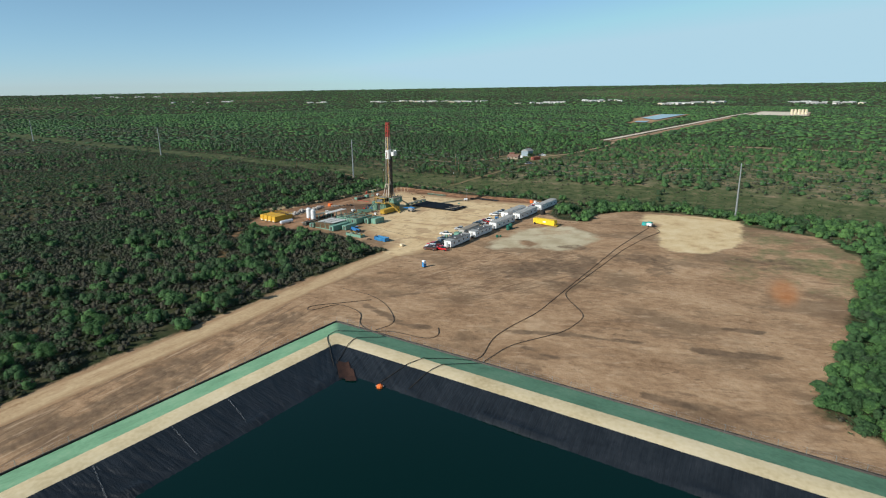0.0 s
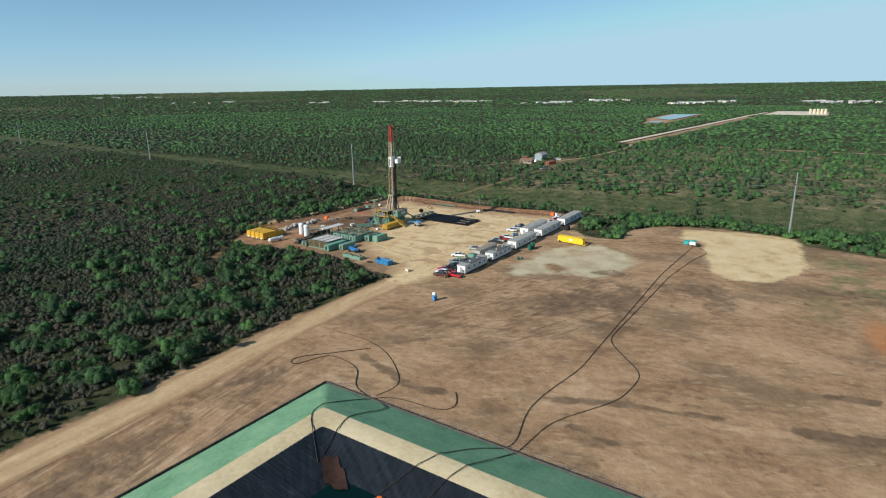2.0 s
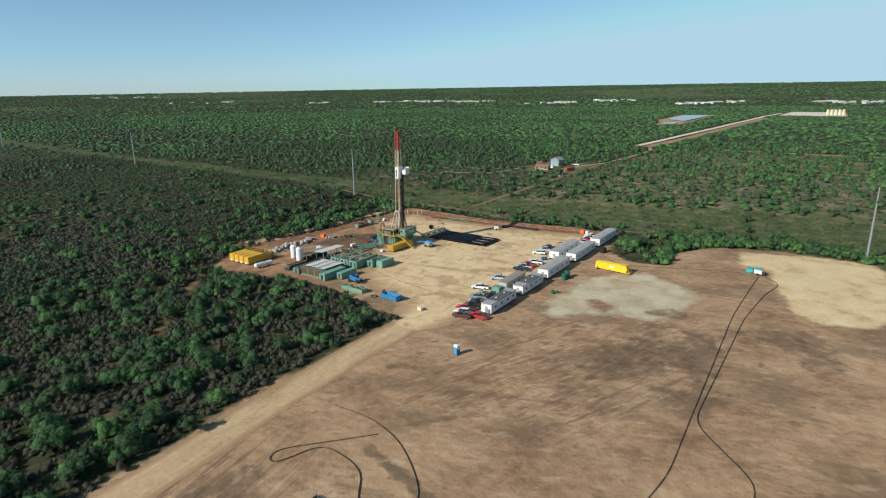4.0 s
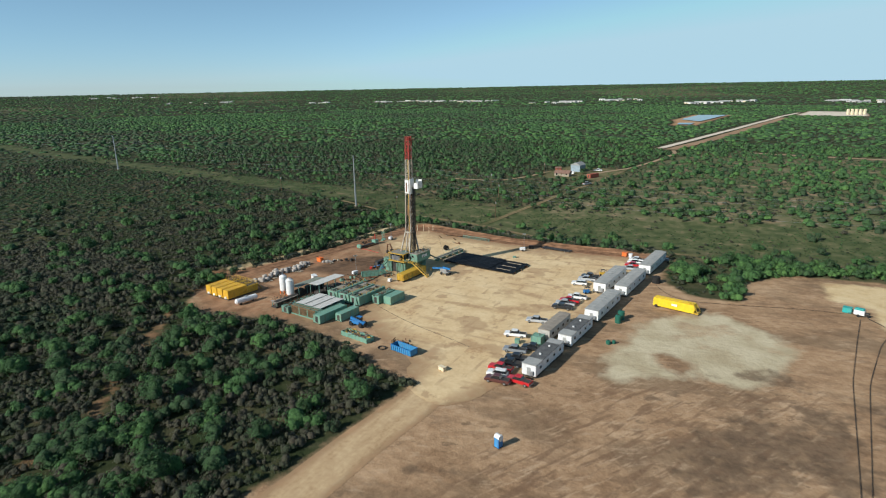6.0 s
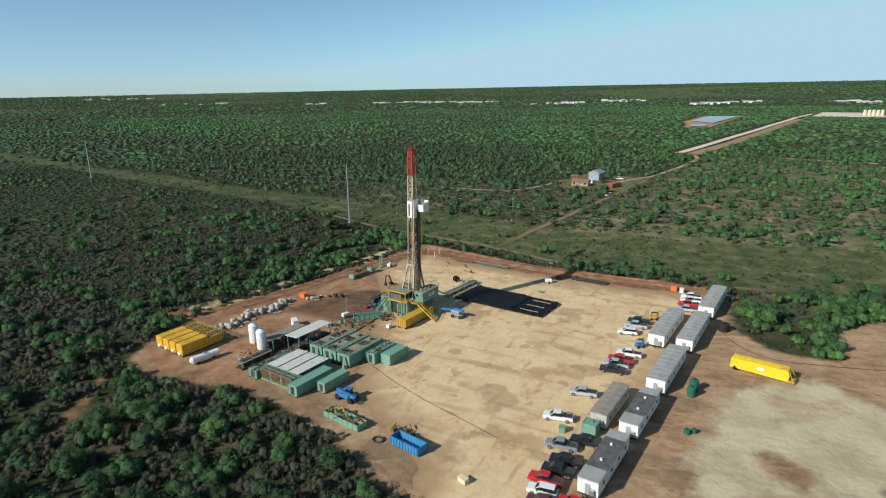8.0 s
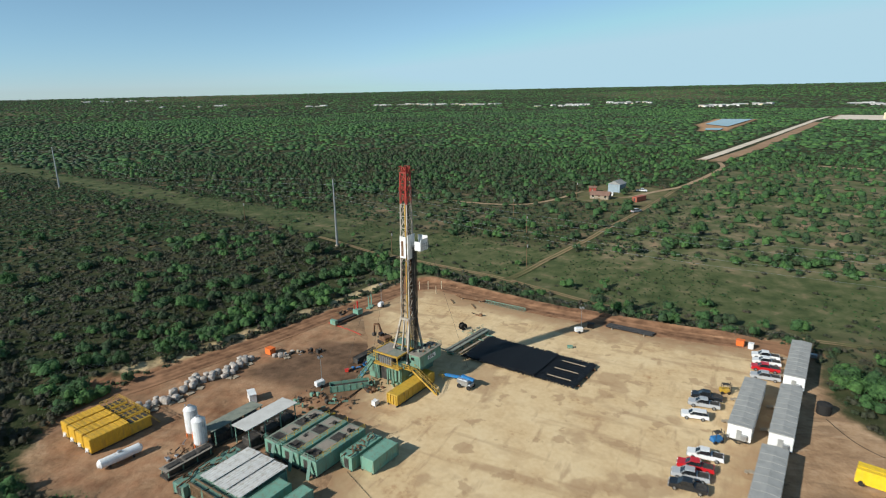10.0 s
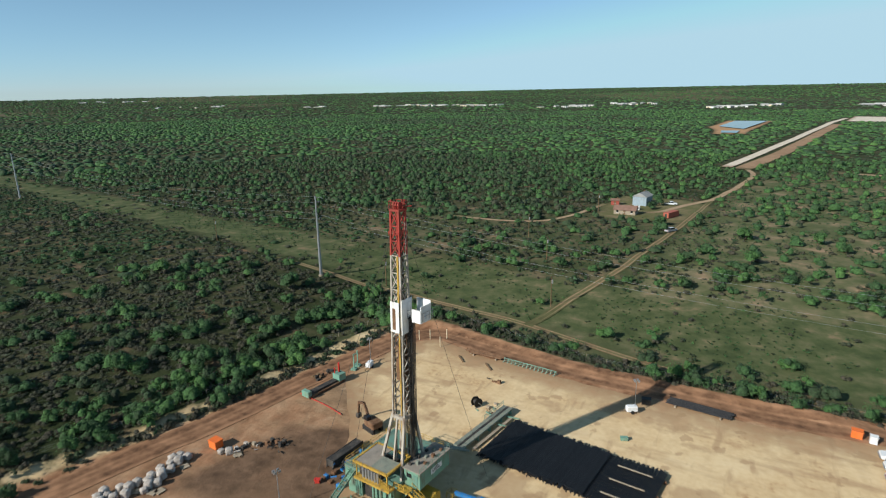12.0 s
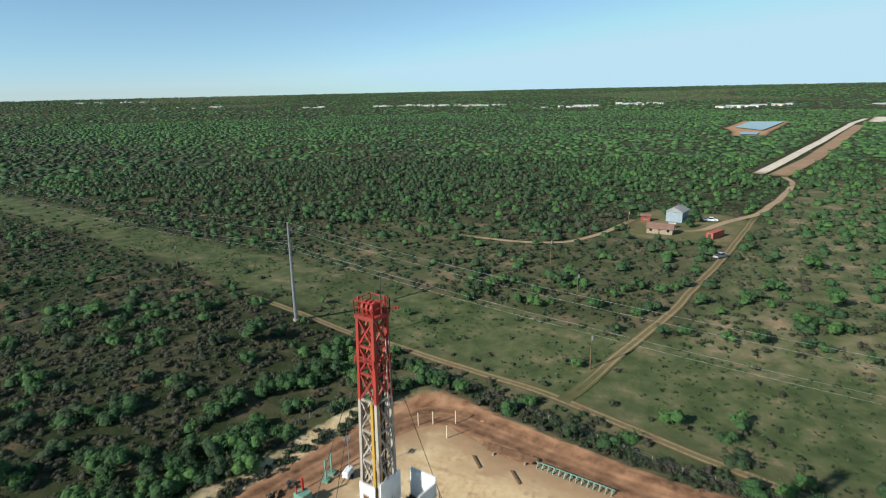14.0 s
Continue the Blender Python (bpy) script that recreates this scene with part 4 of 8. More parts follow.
def drilling_rig():
    rig = thing("drilling_rig", -177.9, 275.3, SITE, "tall land drilling rig, red-topped white lattice mast on green substructure", "drilling rig")
    F = 5.0                                                # rig floor
    # substructure
    for sx in (-8.8, -2.4):
        part("base_box", S().box(sx, sx + 3.0, -4.0, 8.0, 0, 1.6, 0.08), GREEN_M, rig)
    part("side_panel", S().box(-2.7, 0.6, -4.3, -4.0, 0.9, F - 0.6), GREEN_M, rig)
    part("side_panel", S().box(-8.8, -6.0, -4.3, -4.0, 1.6, F - 0.9), GREEN_M, rig)
    part("side_panel", S().box(0.62, 0.78, -4.0, 8.0, 0.9, F - 0.5), GREEN_M, rig)
    for x in (-8.6, -5.9, -2.3, 0.4):
        for y in (-3.9, 0, 4, 7.8):
            part("column", S().beam((x, y, 1.6), (x, y, F - 0.4), 0.35), GREEN_D, rig)
    for x in (-8.6, 0.4):
        for y0, y1 in ((-3.9, 0), (0, 4), (4, 7.8)):
            part("diagonal", S().beam((x, y0, 1.6), (x, y1, F - 0.5), 0.22), GREEN_D, rig)
    # dark filler added between the base boxes so the underside reads shaded
    for y0, y1 in ((-3.6, -0.6), (1.2, 4.2), (4.8, 7.6)):
        part("underfloor_fill", S().box(-5.7, -2.5, y0, y1, 0.1, F - 0.9, 0.2).cyl((-5.6, (y0 + y1) / 2, F - 1.2), (-2.6, (y0 + y1) / 2, F - 1.2), 0.5, 10), DARK, rig, "dark filler box with a drum, added to darken the space under the floor")
    part("rig_floor", S().box(-9.0, 1.9, -4.4, 8.2, F - 0.45, F, 0.05), GREEN_D, rig, "mud-stained steel rig floor")
    bop = S().cyl((0, 0, 0.1), (0, 0, 1.0), 0.9, 12).cyl((0, 0, 1.0), (0, 0, 2.4), 0.55, 12).box(-1.2, 1.2, -0.5, 0.5, 1.4, 2.0, 0.05).cyl((0, 0, 2.4), (0, 0, 4.6), 0.4, 12)
    part("blowout_preventer", bop, DARK, rig, "dark valve stack below the floor")
    part("floor_rail", rail(S(), [(-8.9, -4.3, F), (-5.0, -4.3, F), (1.6, -5.9, F)]), YELLOW_M, rig, "yellow handrail")
    part("floor_rail", rail(S(), [(-8.9, -4.3, F), (-8.9, 8.1, F), (1.8, 8.1, F)]), YELLOW_M, rig, "yellow handrail")
    part("front_porch", S().box(-5.6, 1.6, -5.9, -4.4, F - 0.3, F - 0.02), YELLOW_M, rig, "yellow grating porch")
    part("landing", S().box(1.2, 3.8, -4.3, -2.7, F - 0.5, F - 0.32), YELLOW_M, rig, "yellow landing")
    part("landing_rail", rail(S(), [(1.2, -4.3, F - 0.4), (3.2, -4.3, F - 0.4)], 1.1, 0.7, 0.1), YELLOW_M, rig, "yellow handrail")
    # driller's shelter with a yellow roof edge
    for x in (-5.4, 0.8):
        for y in (-5.3, -0.1):
            part("shelter_post", S().beam((x, y, F), (x, y, F + 2.5), 0.18), YELLOW_M, rig)
    rf = S()
    for a, b in (((-5.7, -5.6), (1.1, -5.6)), ((1.1, -5.6), (1.1, 0.1)), ((1.1, 0.1), (-5.7, 0.1)), ((-5.7, 0.1), (-5.7, -5.6))):
        rf.beam((*a, F + 2.55), (*b, F + 2.55), 0.32)
    part("roof_frame", rf, YELLOW_M, rig, "yellow roof edge beams")
    part("shelter_roof", S().box(-5.5, -2.4, -5.4, -0.1, F + 2.5, F + 2.62), ROOF_B, rig, "brown-stained shelter roof")
    part("shelter_roof", S().box(-2.4, 0.9, -5.4, -2.2, F + 2.5, F + 2.64), DECK, rig, "muddy grey-green shelter roof sheet")
    dw = S().box(-4.4, -1.2, -4.0, -1.4, F, F + 1.5, 0.1).cyl((-4, -0.6, F + 1.0), (-0.8, -0.6, F + 1.0), 0.8, 14).box(-5.2, -4.6, -4.9, -3.6, F, F + 2.0, 0.05)
    part("drawworks", dw, DARK, rig, "dark winch drum and motors")
    for i in range(6):
        part("gas_bottle", S().cyl((-4.2 + i * 0.6, -5.1, F), (-4.2 + i * 0.6, -5.1, F + 1.7), 0.22, 8), STEEL, rig)
    # doghouse
    dh = part("doghouse", S().box(1.95, 5.0, -2.6, 5.2, F - 0.3, F + 2.5, 0.06), GREEN_M, rig, "green steel crew cabin hung beside the floor")
    part("doghouse_roof", S().box(1.85, 5.15, -2.75, 5.35, F + 2.5, F + 2.64), ROOF_B, dh, "brown-stained flat roof")
    part("roof_rail", rail(S(), [(1.9, 5.3, F + 2.6), (5.1, 5.3, F + 2.6), (5.1, -2.7, F + 2.6)], 0.8, 1.6, 0.05), GREEN_D, dh)
    part("sign_board", S().box(5.02, 5.06, 0.2, 3.0, F + 0.8, F + 1.7), TANKW, dh, "white plate with illegible bars")
    for k in range(3):
        part("sign_bar", S().box(5.07, 5.08, 0.5, 2.7 - 0.3 * k, F + 0.95 + k * 0.25, F + 1.08 + k * 0.25), DARK, dh)
    part("window", S().box(2.5, 3.4, -2.65, -2.6, F + 1.2, F + 1.9), GLASS, dh)
    part("door", S().box(3.8, 4.6, -2.65, -2.6, F - 0.1, F + 1.9), GREEN_D, dh)
    for k in range(4):
        part("bracket", S().beam((0.8, -2 + 2.2 * k, 1.4), (4.6, -2 + 2.2 * k, F - 0.35), 0.25), GREEN_D, rig)
    for i in range(9):
        bx_, by_ = 2.2 + (i % 3) * 0.9, -1.8 + i * 0.7
        part("roof_gear", S().box(bx_, bx_ + 0.45, by_, by_ + 0.45, F + 2.64, F + 2.95 + 0.3 * (i % 2)), (DARK, DECK, RUST)[i % 3], dh)
    # stairs over the equipment box
    top, bot = Vector((3.7, -3.4, F - 0.4)), Vector((9.6, -2.6, 0.0))
    side = Vector((-0.13, 0.99, 0)) * 0.6
    sr = part("stairs", S().beam(top + side, bot + side, 0.12, 0.4).beam(top - side, bot - side, 0.12, 0.4), YELLOW_M, rig, "long yellow-green steel stairs")
    for i in range(20):
        c = top + (bot - top) * (i + 0.5) / 20
        part("tread", S().beam(c - side, c + side, 0.26, 0.05), GREEN_D, sr)
    hr = S()
    for s in (-1, 1):
        hr.beam(top + side * s + Vector((0, 0, 1)), bot + side * s + Vector((0, 0, 1)), 0.07)
        for k in range(6):
            c = top + (bot - top) * k / 5 + side * s
            hr.beam(c, c + Vector((0, 0, 1)), 0.06)
    part("handrail", hr, YELLOW_M, sr)
    st2 = part("stairs", S().beam((-7.6, -4.4, F - 0.3), (-9.0, -9.5, 0), 0.1, 0.3).beam((-6.6, -4.4, F - 0.3), (-8.0, -9.5, 0), 0.1, 0.3), GREEN_M, rig, "green steel stairs")
    for i in range(18):
        k = (i + 0.5) / 18
        part("tread", S().beam((-7.6 - 1.4 * k, -4.4 - 5.1 * k, (F - 0.3) * (1 - k)), (-6.6 - 1.4 * k, -4.4 - 5.1 * k, (F - 0.3) * (1 - k)), 0.25, 0.05), GREEN_M, st2)
    part("trip_tank", S().box(-9.9, -8.9, -3.6, -0.6, 1.4, F - 0.7, 0.05), GREEN_M, rig)
    part("standpipe_manifold", S().beam((-0.6, -5.2, 0), (-0.6, -5.2, F - 1.0), 0.35).beam((-0.6, -5.2, F - 1.0), (-0.6, -4.2, F - 0.8), 0.3).beam((-0.6, -5.8, 0.8), (-0.6, -4.2, 0.8), 0.3).beam((-2.4, -5.0, 0), (-2.4, -5.0, F - 1.2), 0.3), GREEN_M, rig, "green pipework at the substructure's front")
    # mast
    def half(z):
        return 1.18 - 0.42 * (z - 15) / 33
    LOW, RED_Z, TOP = 15.0, 41.0, 47.6
    corners = [(-1, -1), (1, -1), (1, 1), (-1, 1)]
    mast = part("mast", S().cyl((0.2, 0.15, F), (0.2, 0.15, 40), 0.09, 6), YELLOW_M, rig, "white lattice mast with a red top")
    for cx, cy in corners:
        p = [Vector((cx * half(z), cy * half(z), z)) for z in (LOW, RED_Z, TOP)]
        part("mast_leg", S().beam(p[0], p[1], 0.26), MAST_W, mast)
        part("mast_leg", S().beam(p[1], p[2], 0.27), MAST_R, mast, "red upper mast leg")
    for zone, z0, z1, material, cnt in (("w", LOW, RED_Z, MAST_W, 10), ("r", RED_Z, TOP, MAST_R, 3)):
        for i in range(cnt):
            a, b = z0 + (z1 - z0) * i / cnt, z0 + (z1 - z0) * (i + 1) / cnt
            for k in range(4):
                (ax, ay), (bx, by) = corners[k], corners[(k + 1) % 4]
                if k == 0 and zone == "w" and i < 5:
                    continue                                  # open front towards the pipe ramp stays clear low down
                s = S()
                s.beam((ax * half(a), ay * half(a), a), (bx * half(b), by * half(b), b), 0.13)
                s.beam((bx * half(a), by * half(a), a), (ax * half(b), ay * half(b), b), 0.13)
                s.beam((ax * half(b), ay * half(b), b), (bx * half(b), by * half(b), b), 0.15)
                part("brace", s, material, mast)
    # A-legs from the mast's foot to the floor
    for cx, cy, ex, ey in ((-1, -1, -3.5, -2.4), (1, -1, 1.5, -2.8), (1, 1, 2.5, 2.6), (-1, 1, -3.1, 2.7)):
        part("foot_leg", S().beam((cx * half(15), cy * half(15), 15.4), (ex, ey, F), 0.42), MAST_W, mast, "heavy white splayed leg")
    part("foot_leg", S().beam((-0.2, -1.28, 15), (-0.9, -2.1, F), 0.3).beam((-1.3, -1.3, 15), (1.3, -1.3, 15), 0.5).beam((1.3, -1.3, 15), (1.3, 1.3, 15), 0.4), MAST_W, mast)
    for i in range(5):
        for j in range(4):
            x, y = 1.35 + 0.22 * i - 0.3, 0.1 + 0.3 * j
            part("drill_pipe_stand", S().cyl((x, y, F), (x - 0.15, y + 0.3, 31.0), 0.075, 5), DARK, mast)
    for i in range(4):
        part("cable_bundle", S().cyl((-0.7 + 0.35 * i, 0.75, F + 1), (-0.5 + 0.28 * i, 0.5, 44), 0.08, 5), DARK, mast)
    # added dark box: gives the mast's inside its shadowed look
    part("mast_dark_fill", S().box(-0.5, 0.6, 0.55, 0.95, 15.5, 29), RUST, mast, "rust-dark filler box standing in for the mast's shaded inside")
    part("guide_rail", S().box(0.35, 0.6, -1.05, -0.8, F + 2, 41), YELLOW_M, mast, "yellow guide rail inside the mast")
    part("drill_line", S().cyl((-0.35, -0.2, 20), (-0.35, -0.2, 46), 0.05, 5).cyl((-0.1, 0.1, 20), (-0.1, 0.1, 46), 0.05, 5).cyl((0.5, 0.4, 9), (0.3, 0.3, 46), 0.05, 5), DARK, mast)
    part("top_drive", S().box(-0.75, 0.55, -0.6, 0.6, 21, 24.5, 0.1).cyl((-0.1, 0, 24.5), (-0.1, 0, 26.5), 0.55, 12).cyl((-0.1, 0, 18), (-0.1, 0, 21), 0.18, 8), RUST, mast, "rusty travelling block")
    part("ladder", S().beam((1.2, 0.9, F), (0.95, 0.75, 46), 0.07).beam((1.2, 0.5, F), (0.95, 0.4, 46), 0.07), MAST_W, mast)
    part("standpipe", S().cyl((-1.35, -0.4, F), (-1.1, -0.3, 34), 0.12, 8).cyl((1.0, -1.42, F), (0.9, -1.1, 30), 0.1, 8), DARK, mast)
    # racking board and wind wall
    part("wind_panel", S().box(-0.95, 0.75, -1.36, -1.24, 29.2, 34.0).box(1.14, 1.26, -1.2, 1.3, 29.0, 34.4), WHITE, mast, "white rust-streaked sheet round the mast")
    part("rust_streak", S().box(-0.55, 0.1, -1.378, -1.362, 29.6, 33.0), RUST, mast, "rust streaks on the white sheet")
    rb = S().box(1.3, 3.9, 0.1, 2.5, 31.2, 31.35)
    part("racking_board", rb, DARK, mast, "dark pipe-racking platform")
    for i in range(6):
        part("racking_finger", S().beam((1.3, 0.4 + i * 0.38, 31.5), (3.2, 0.4 + i * 0.38, 31.5), 0.09), DARK, mast)
    ww = S().box(1.3, 4.0, 2.5, 2.62, 31.0, 34.0).box(3.9, 4.02, 0.0, 2.5, 31.0, 33.6).box(2.3, 3.95, -0.1, 0.02, 31.0, 33.0)
    part("wind_wall", ww, WHITE, mast, "white wind wall round the racking platform")
    part("board_rail", rail(S(), [(1.3, 0.1, 31.3), (4.2, 0.1, 31.3), (4.2, 2.8, 31.3)], 1.3, 0.7), STEEL, mast)
    # crown
    cw = S().box(-0.95, 1.0, -0.95, 0.95, TOP, TOP + 0.3)
    for x in (-0.55, -0.1, 0.35):
        cw.cyl((x, -0.1, TOP + 0.75), (x + 0.22, -0.1, TOP + 0.75), 0.55, 14)
    cw.beam((-0.8, -0.6, TOP), (-0.8, -0.6, TOP + 1.6), 0.14).beam((0.8, 0.6, TOP), (0.8, 0.6, TOP + 1.6), 0.14).beam((-0.8, 0.8, TOP + 0.1), (1.7, 1.2, TOP + 0.7), 0.16)
    crown = part("crown_block", cw, MAST_R, mast, "red crown with sheaves")
    part("crown_rail", rail(S(), [(-0.95, -0.95, TOP + 0.3), (1.0, -0.95, TOP + 0.3), (1.0, 0.95, TOP + 0.3), (-0.95, 0.95, TOP + 0.3), (-0.95, -0.95, TOP + 0.3)], 1.1, 0.9, 0.07), MAST_R, mast, "red crown handrail")
    part("monkey_ring", rail(S(), [(-1.05, -1.0, RED_Z + 3), (0.95, -1.0, RED_Z + 3), (1.0, 0.9, RED_Z + 3)], 0.6, 0.9, 0.08), MAST_R, mast)
    part("antenna", S().cyl((0.6, 0.4, TOP + 0.3), (0.6, 0.4, TOP + 3.0), 0.04, 5), DARK, mast)
    for k, (z0, ex, ey, ez) in enumerate(((44, -6.6, -6.2, F), (44, -10, -14, 0.2), (44, 9, 12, 0.2), (34, -8, 10, 0.2))):
        part("guy_line", S().cyl((-0.9 if ex < 0 else 0.9, -0.9 if ey < 0 else 0.9, z0), (ex, ey, ez), 0.025, 4), DARK, mast)
    # the mast leans a little and stands on the floor
    mast.matrix_basis = Matrix.Translation((0, 0, F)) @ Matrix.Rotation(radians(0.7), 4, Vector((-0.574, 0.816, 0))) @ Matrix.Diagonal((0.94, 0.94, 0.983, 1)) @ Matrix.Translation((0, 0, -F))
    # pipe ramp
    vr = S().beam((1.0, 8.0, F), (2.2, 14.5, 1.2), 1.6, 0.25)
    part("pipe_ramp", vr, DECK, rig, "sloping steel pipe ramp")
    return rig


drilling_rig()


def catwalk():
    c = thing("catwalk", -174.3, 297.5, SITE - 3, "grey-green steel pipe catwalk leading to the rig", "catwalk")
    part("deck", S().box(-1.1, 1.1, -8, 9, 1.0, 1.25, 0.04), DECK, c, "dusty steel deck with a centre trough")
    part("trough", S().box(-0.25, 0.25, -8, 9, 1.25, 1.3), DARK, c)
    for y in (-7, -3, 1, 5, 8.5):
        part("leg", S().box(-1.0, 1.0, y - 0.15, y + 0.15, 0, 1.0), GREEN, c)
    part("rail", rail(S(), [(-1.1, 2, 1.25), (-1.1, 9, 1.25)], 0.9, 1.5), GREEN, c)
    for p, q in (((1.1, 3, 0.6), (3.6, 4.2, 0.3)), ((1.1, 6.5, 0.6), (3.4, 7.6, 0.3)), ((-1.1, 5, 0.6), (-3.4, 6, 0.3))):
        part("side_arm", S().beam(p, q, 0.2), GREEN, c, "green hinged pipe arm")
    part("walkway", S().box(1.7, 2.3, -6, 7, 0.3, 0.42), WOOD, c)


catwalk()


def pipe_rack():
    r = thing("pipe_rack", -156.6, 294.2, SITE - 0.5, "wide rack of black casing pipes lying side by side", "pipe rack")
    L, W = 13.2, 29.4
    for y in (-4.5, 0, 4.5):
        part("sill", S().box(-W / 2 - 0.4, W / 2 + 0.4, y - 0.2, y + 0.2, 0, 0.5, 0.03), RUST, r)
    me = mesh_from("pipe", *(lambda s: (s.v, s.f))(S().cyl((0, -L / 2, 0), (0, L / 2, 0), 0.135, 8)), PIPE)
    rr = random.Random(3)
    n = 100
    for i in range(n):
        x = -W / 2 + W * (i + 0.5) / n
        shared("pipe", me, r, pose(x, rr.uniform(-0.5, 0.5), 0.64, 0, 0, rr.uniform(-0.15, 0.15)))
    for i in range(70):
        x = -W / 2 + 0.4 + (W - 10) * (i + 0.5) / 70
        shared("pipe", me, r, pose(x, rr.uniform(-0.55, 0.55), 0.91, 0, 0, rr.uniform(-0.2, 0.2)))
    for y in (-4.2, -0.2, 4.0):
        part("batten", S().box(W / 2 - 7.6, W / 2 - 1.8, y - 0.12, y + 0.12, 0.78, 0.90), WOOD, r, "pale wooden batten across the pipes")


pipe_rack()


def small_rack(x, y, L, W, n, label, mtl, rz=SITE, lift=0.35, name="pipe_stack"):
    r = thing(name, x, y, rz, label, "pipe stack")
    for k in (-0.35, 0.35):
        part("sill", S().box(L * k - 0.15, L * k + 0.15, -W / 2 - 0.4, W / 2 + 0.4, 0, lift), WOOD, r)
    rad = W / n / 2 * 0.95
    me = mesh_from("pipe", *(lambda s: (s.v, s.f))(S().cyl((-L / 2, 0, 0), (L / 2, 0, 0), rad, 8)), mtl)
    rr = random.Random(int(abs(x)))
    for i in range(n):
        shared("pipe", me, r, pose(rr.uniform(-0.25, 0.25), -W / 2 + W * (i + 0.5) / n, lift + rad))
    return r


small_rack(-138.7, 323.9, 12.2, 2.9, 14, "low stack of black pipes on timber sills", PIPE)
small_rack(-187.2, 327.6, 8.6, 0.9, 3, "few dark brown pipes on timber sills", RUST, SITE + 5)
small_rack(-187.6, 328.6, 10.5, 1.2, 5, "rusty pipes laid beside the bank", RUST, SITE + 5)


# ---- tanks and containers ----
def container(x, y, L, W, H, rz, material, label, category="container", name="container", door=True, group="", along=True):
    """A steel box; its length runs along its own y."""
    c = thing(name, x, y, rz, label, category, group)
    part("body", S().box(-W / 2, W / 2, -L / 2, L / 2, 0.12, H, 0.05), material, c)
    sk = S()
    for s in (-1, 1):
        sk.box(s * W * 0.42 - 0.1, s * W * 0.42 + 0.1, -L / 2 - 0.25, L / 2 + 0.25, 0, 0.14)
    part("skid", sk, DARK, c)
    tr = S()
    for sx in (-1, 1):
        for sy in (-1, 1):
            tr.box(sx * W / 2 - 0.07, sx * W / 2 + 0.07, sy * L / 2 - 0.07, sy * L / 2 + 0.07, 0.1, H + 0.03)
        tr.beam((sx * W / 2, -L / 2, H), (sx * W / 2, L / 2, H), 0.12)
    part("frame", tr, material, c)
    if door:
        # no real opening: the doorway's shade is a dark plate on the wall
        part("door", S().box(-W * 0.2, W * 0.2, -L / 2 - 0.05, -L / 2 - 0.01, 0.3, H * 0.85), DARK, c, "flat dark panel standing in for the shade of an open doorway")
    return c


def north(x, y, d, rz=SITE):
    """The place d metres along a thing's own y from x, y."""
    return x - math.sin(radians(rz)) * d, y + math.cos(radians(rz)) * d


for (nx0, ny0, w, l, h) in ((-176.8, 221.2, 2.7, 10.8, 2.5), (-172.2, 225.2, 2.2, 7.4, 2.3)):
    cx, cy = north(nx0, ny0, l / 2)
    container(cx, cy, l, w, h, SITE, GREEN, "closed sea-green steel tool container", "container", group="green containers")
cx, cy = north(-170.5, 241.6, 4)
c1 = container(cx, cy, 8.0, 2.6, 2.6, SITE, GREEN, "sea-green container with pipe fittings heaped on its roof", "container", group="green containers")
jk = S()
rj_ = random.Random(9)
for i in range(26):
    a = Vector((rj_.uniform(-1, 1), rj_.uniform(-3.5, 3.5), 2.7 + rj_.uniform(0, 0.4)))
    jk.beam(a, a + Vector((rj_.uniform(-1, 1), rj_.uniform(-1.2, 1.2), rj_.uniform(-0.1, 0.6))), 0.14)
part("roof_load", jk, RUST, c1, "rusty pipe fittings on the roof")
cx, cy = north(-166.8, 242.6, 3.3)
container(cx, cy, 6.6, 2.8, 2.6, SITE, GREEN, "short closed sea-green container", "container", group="green containers", door=False)


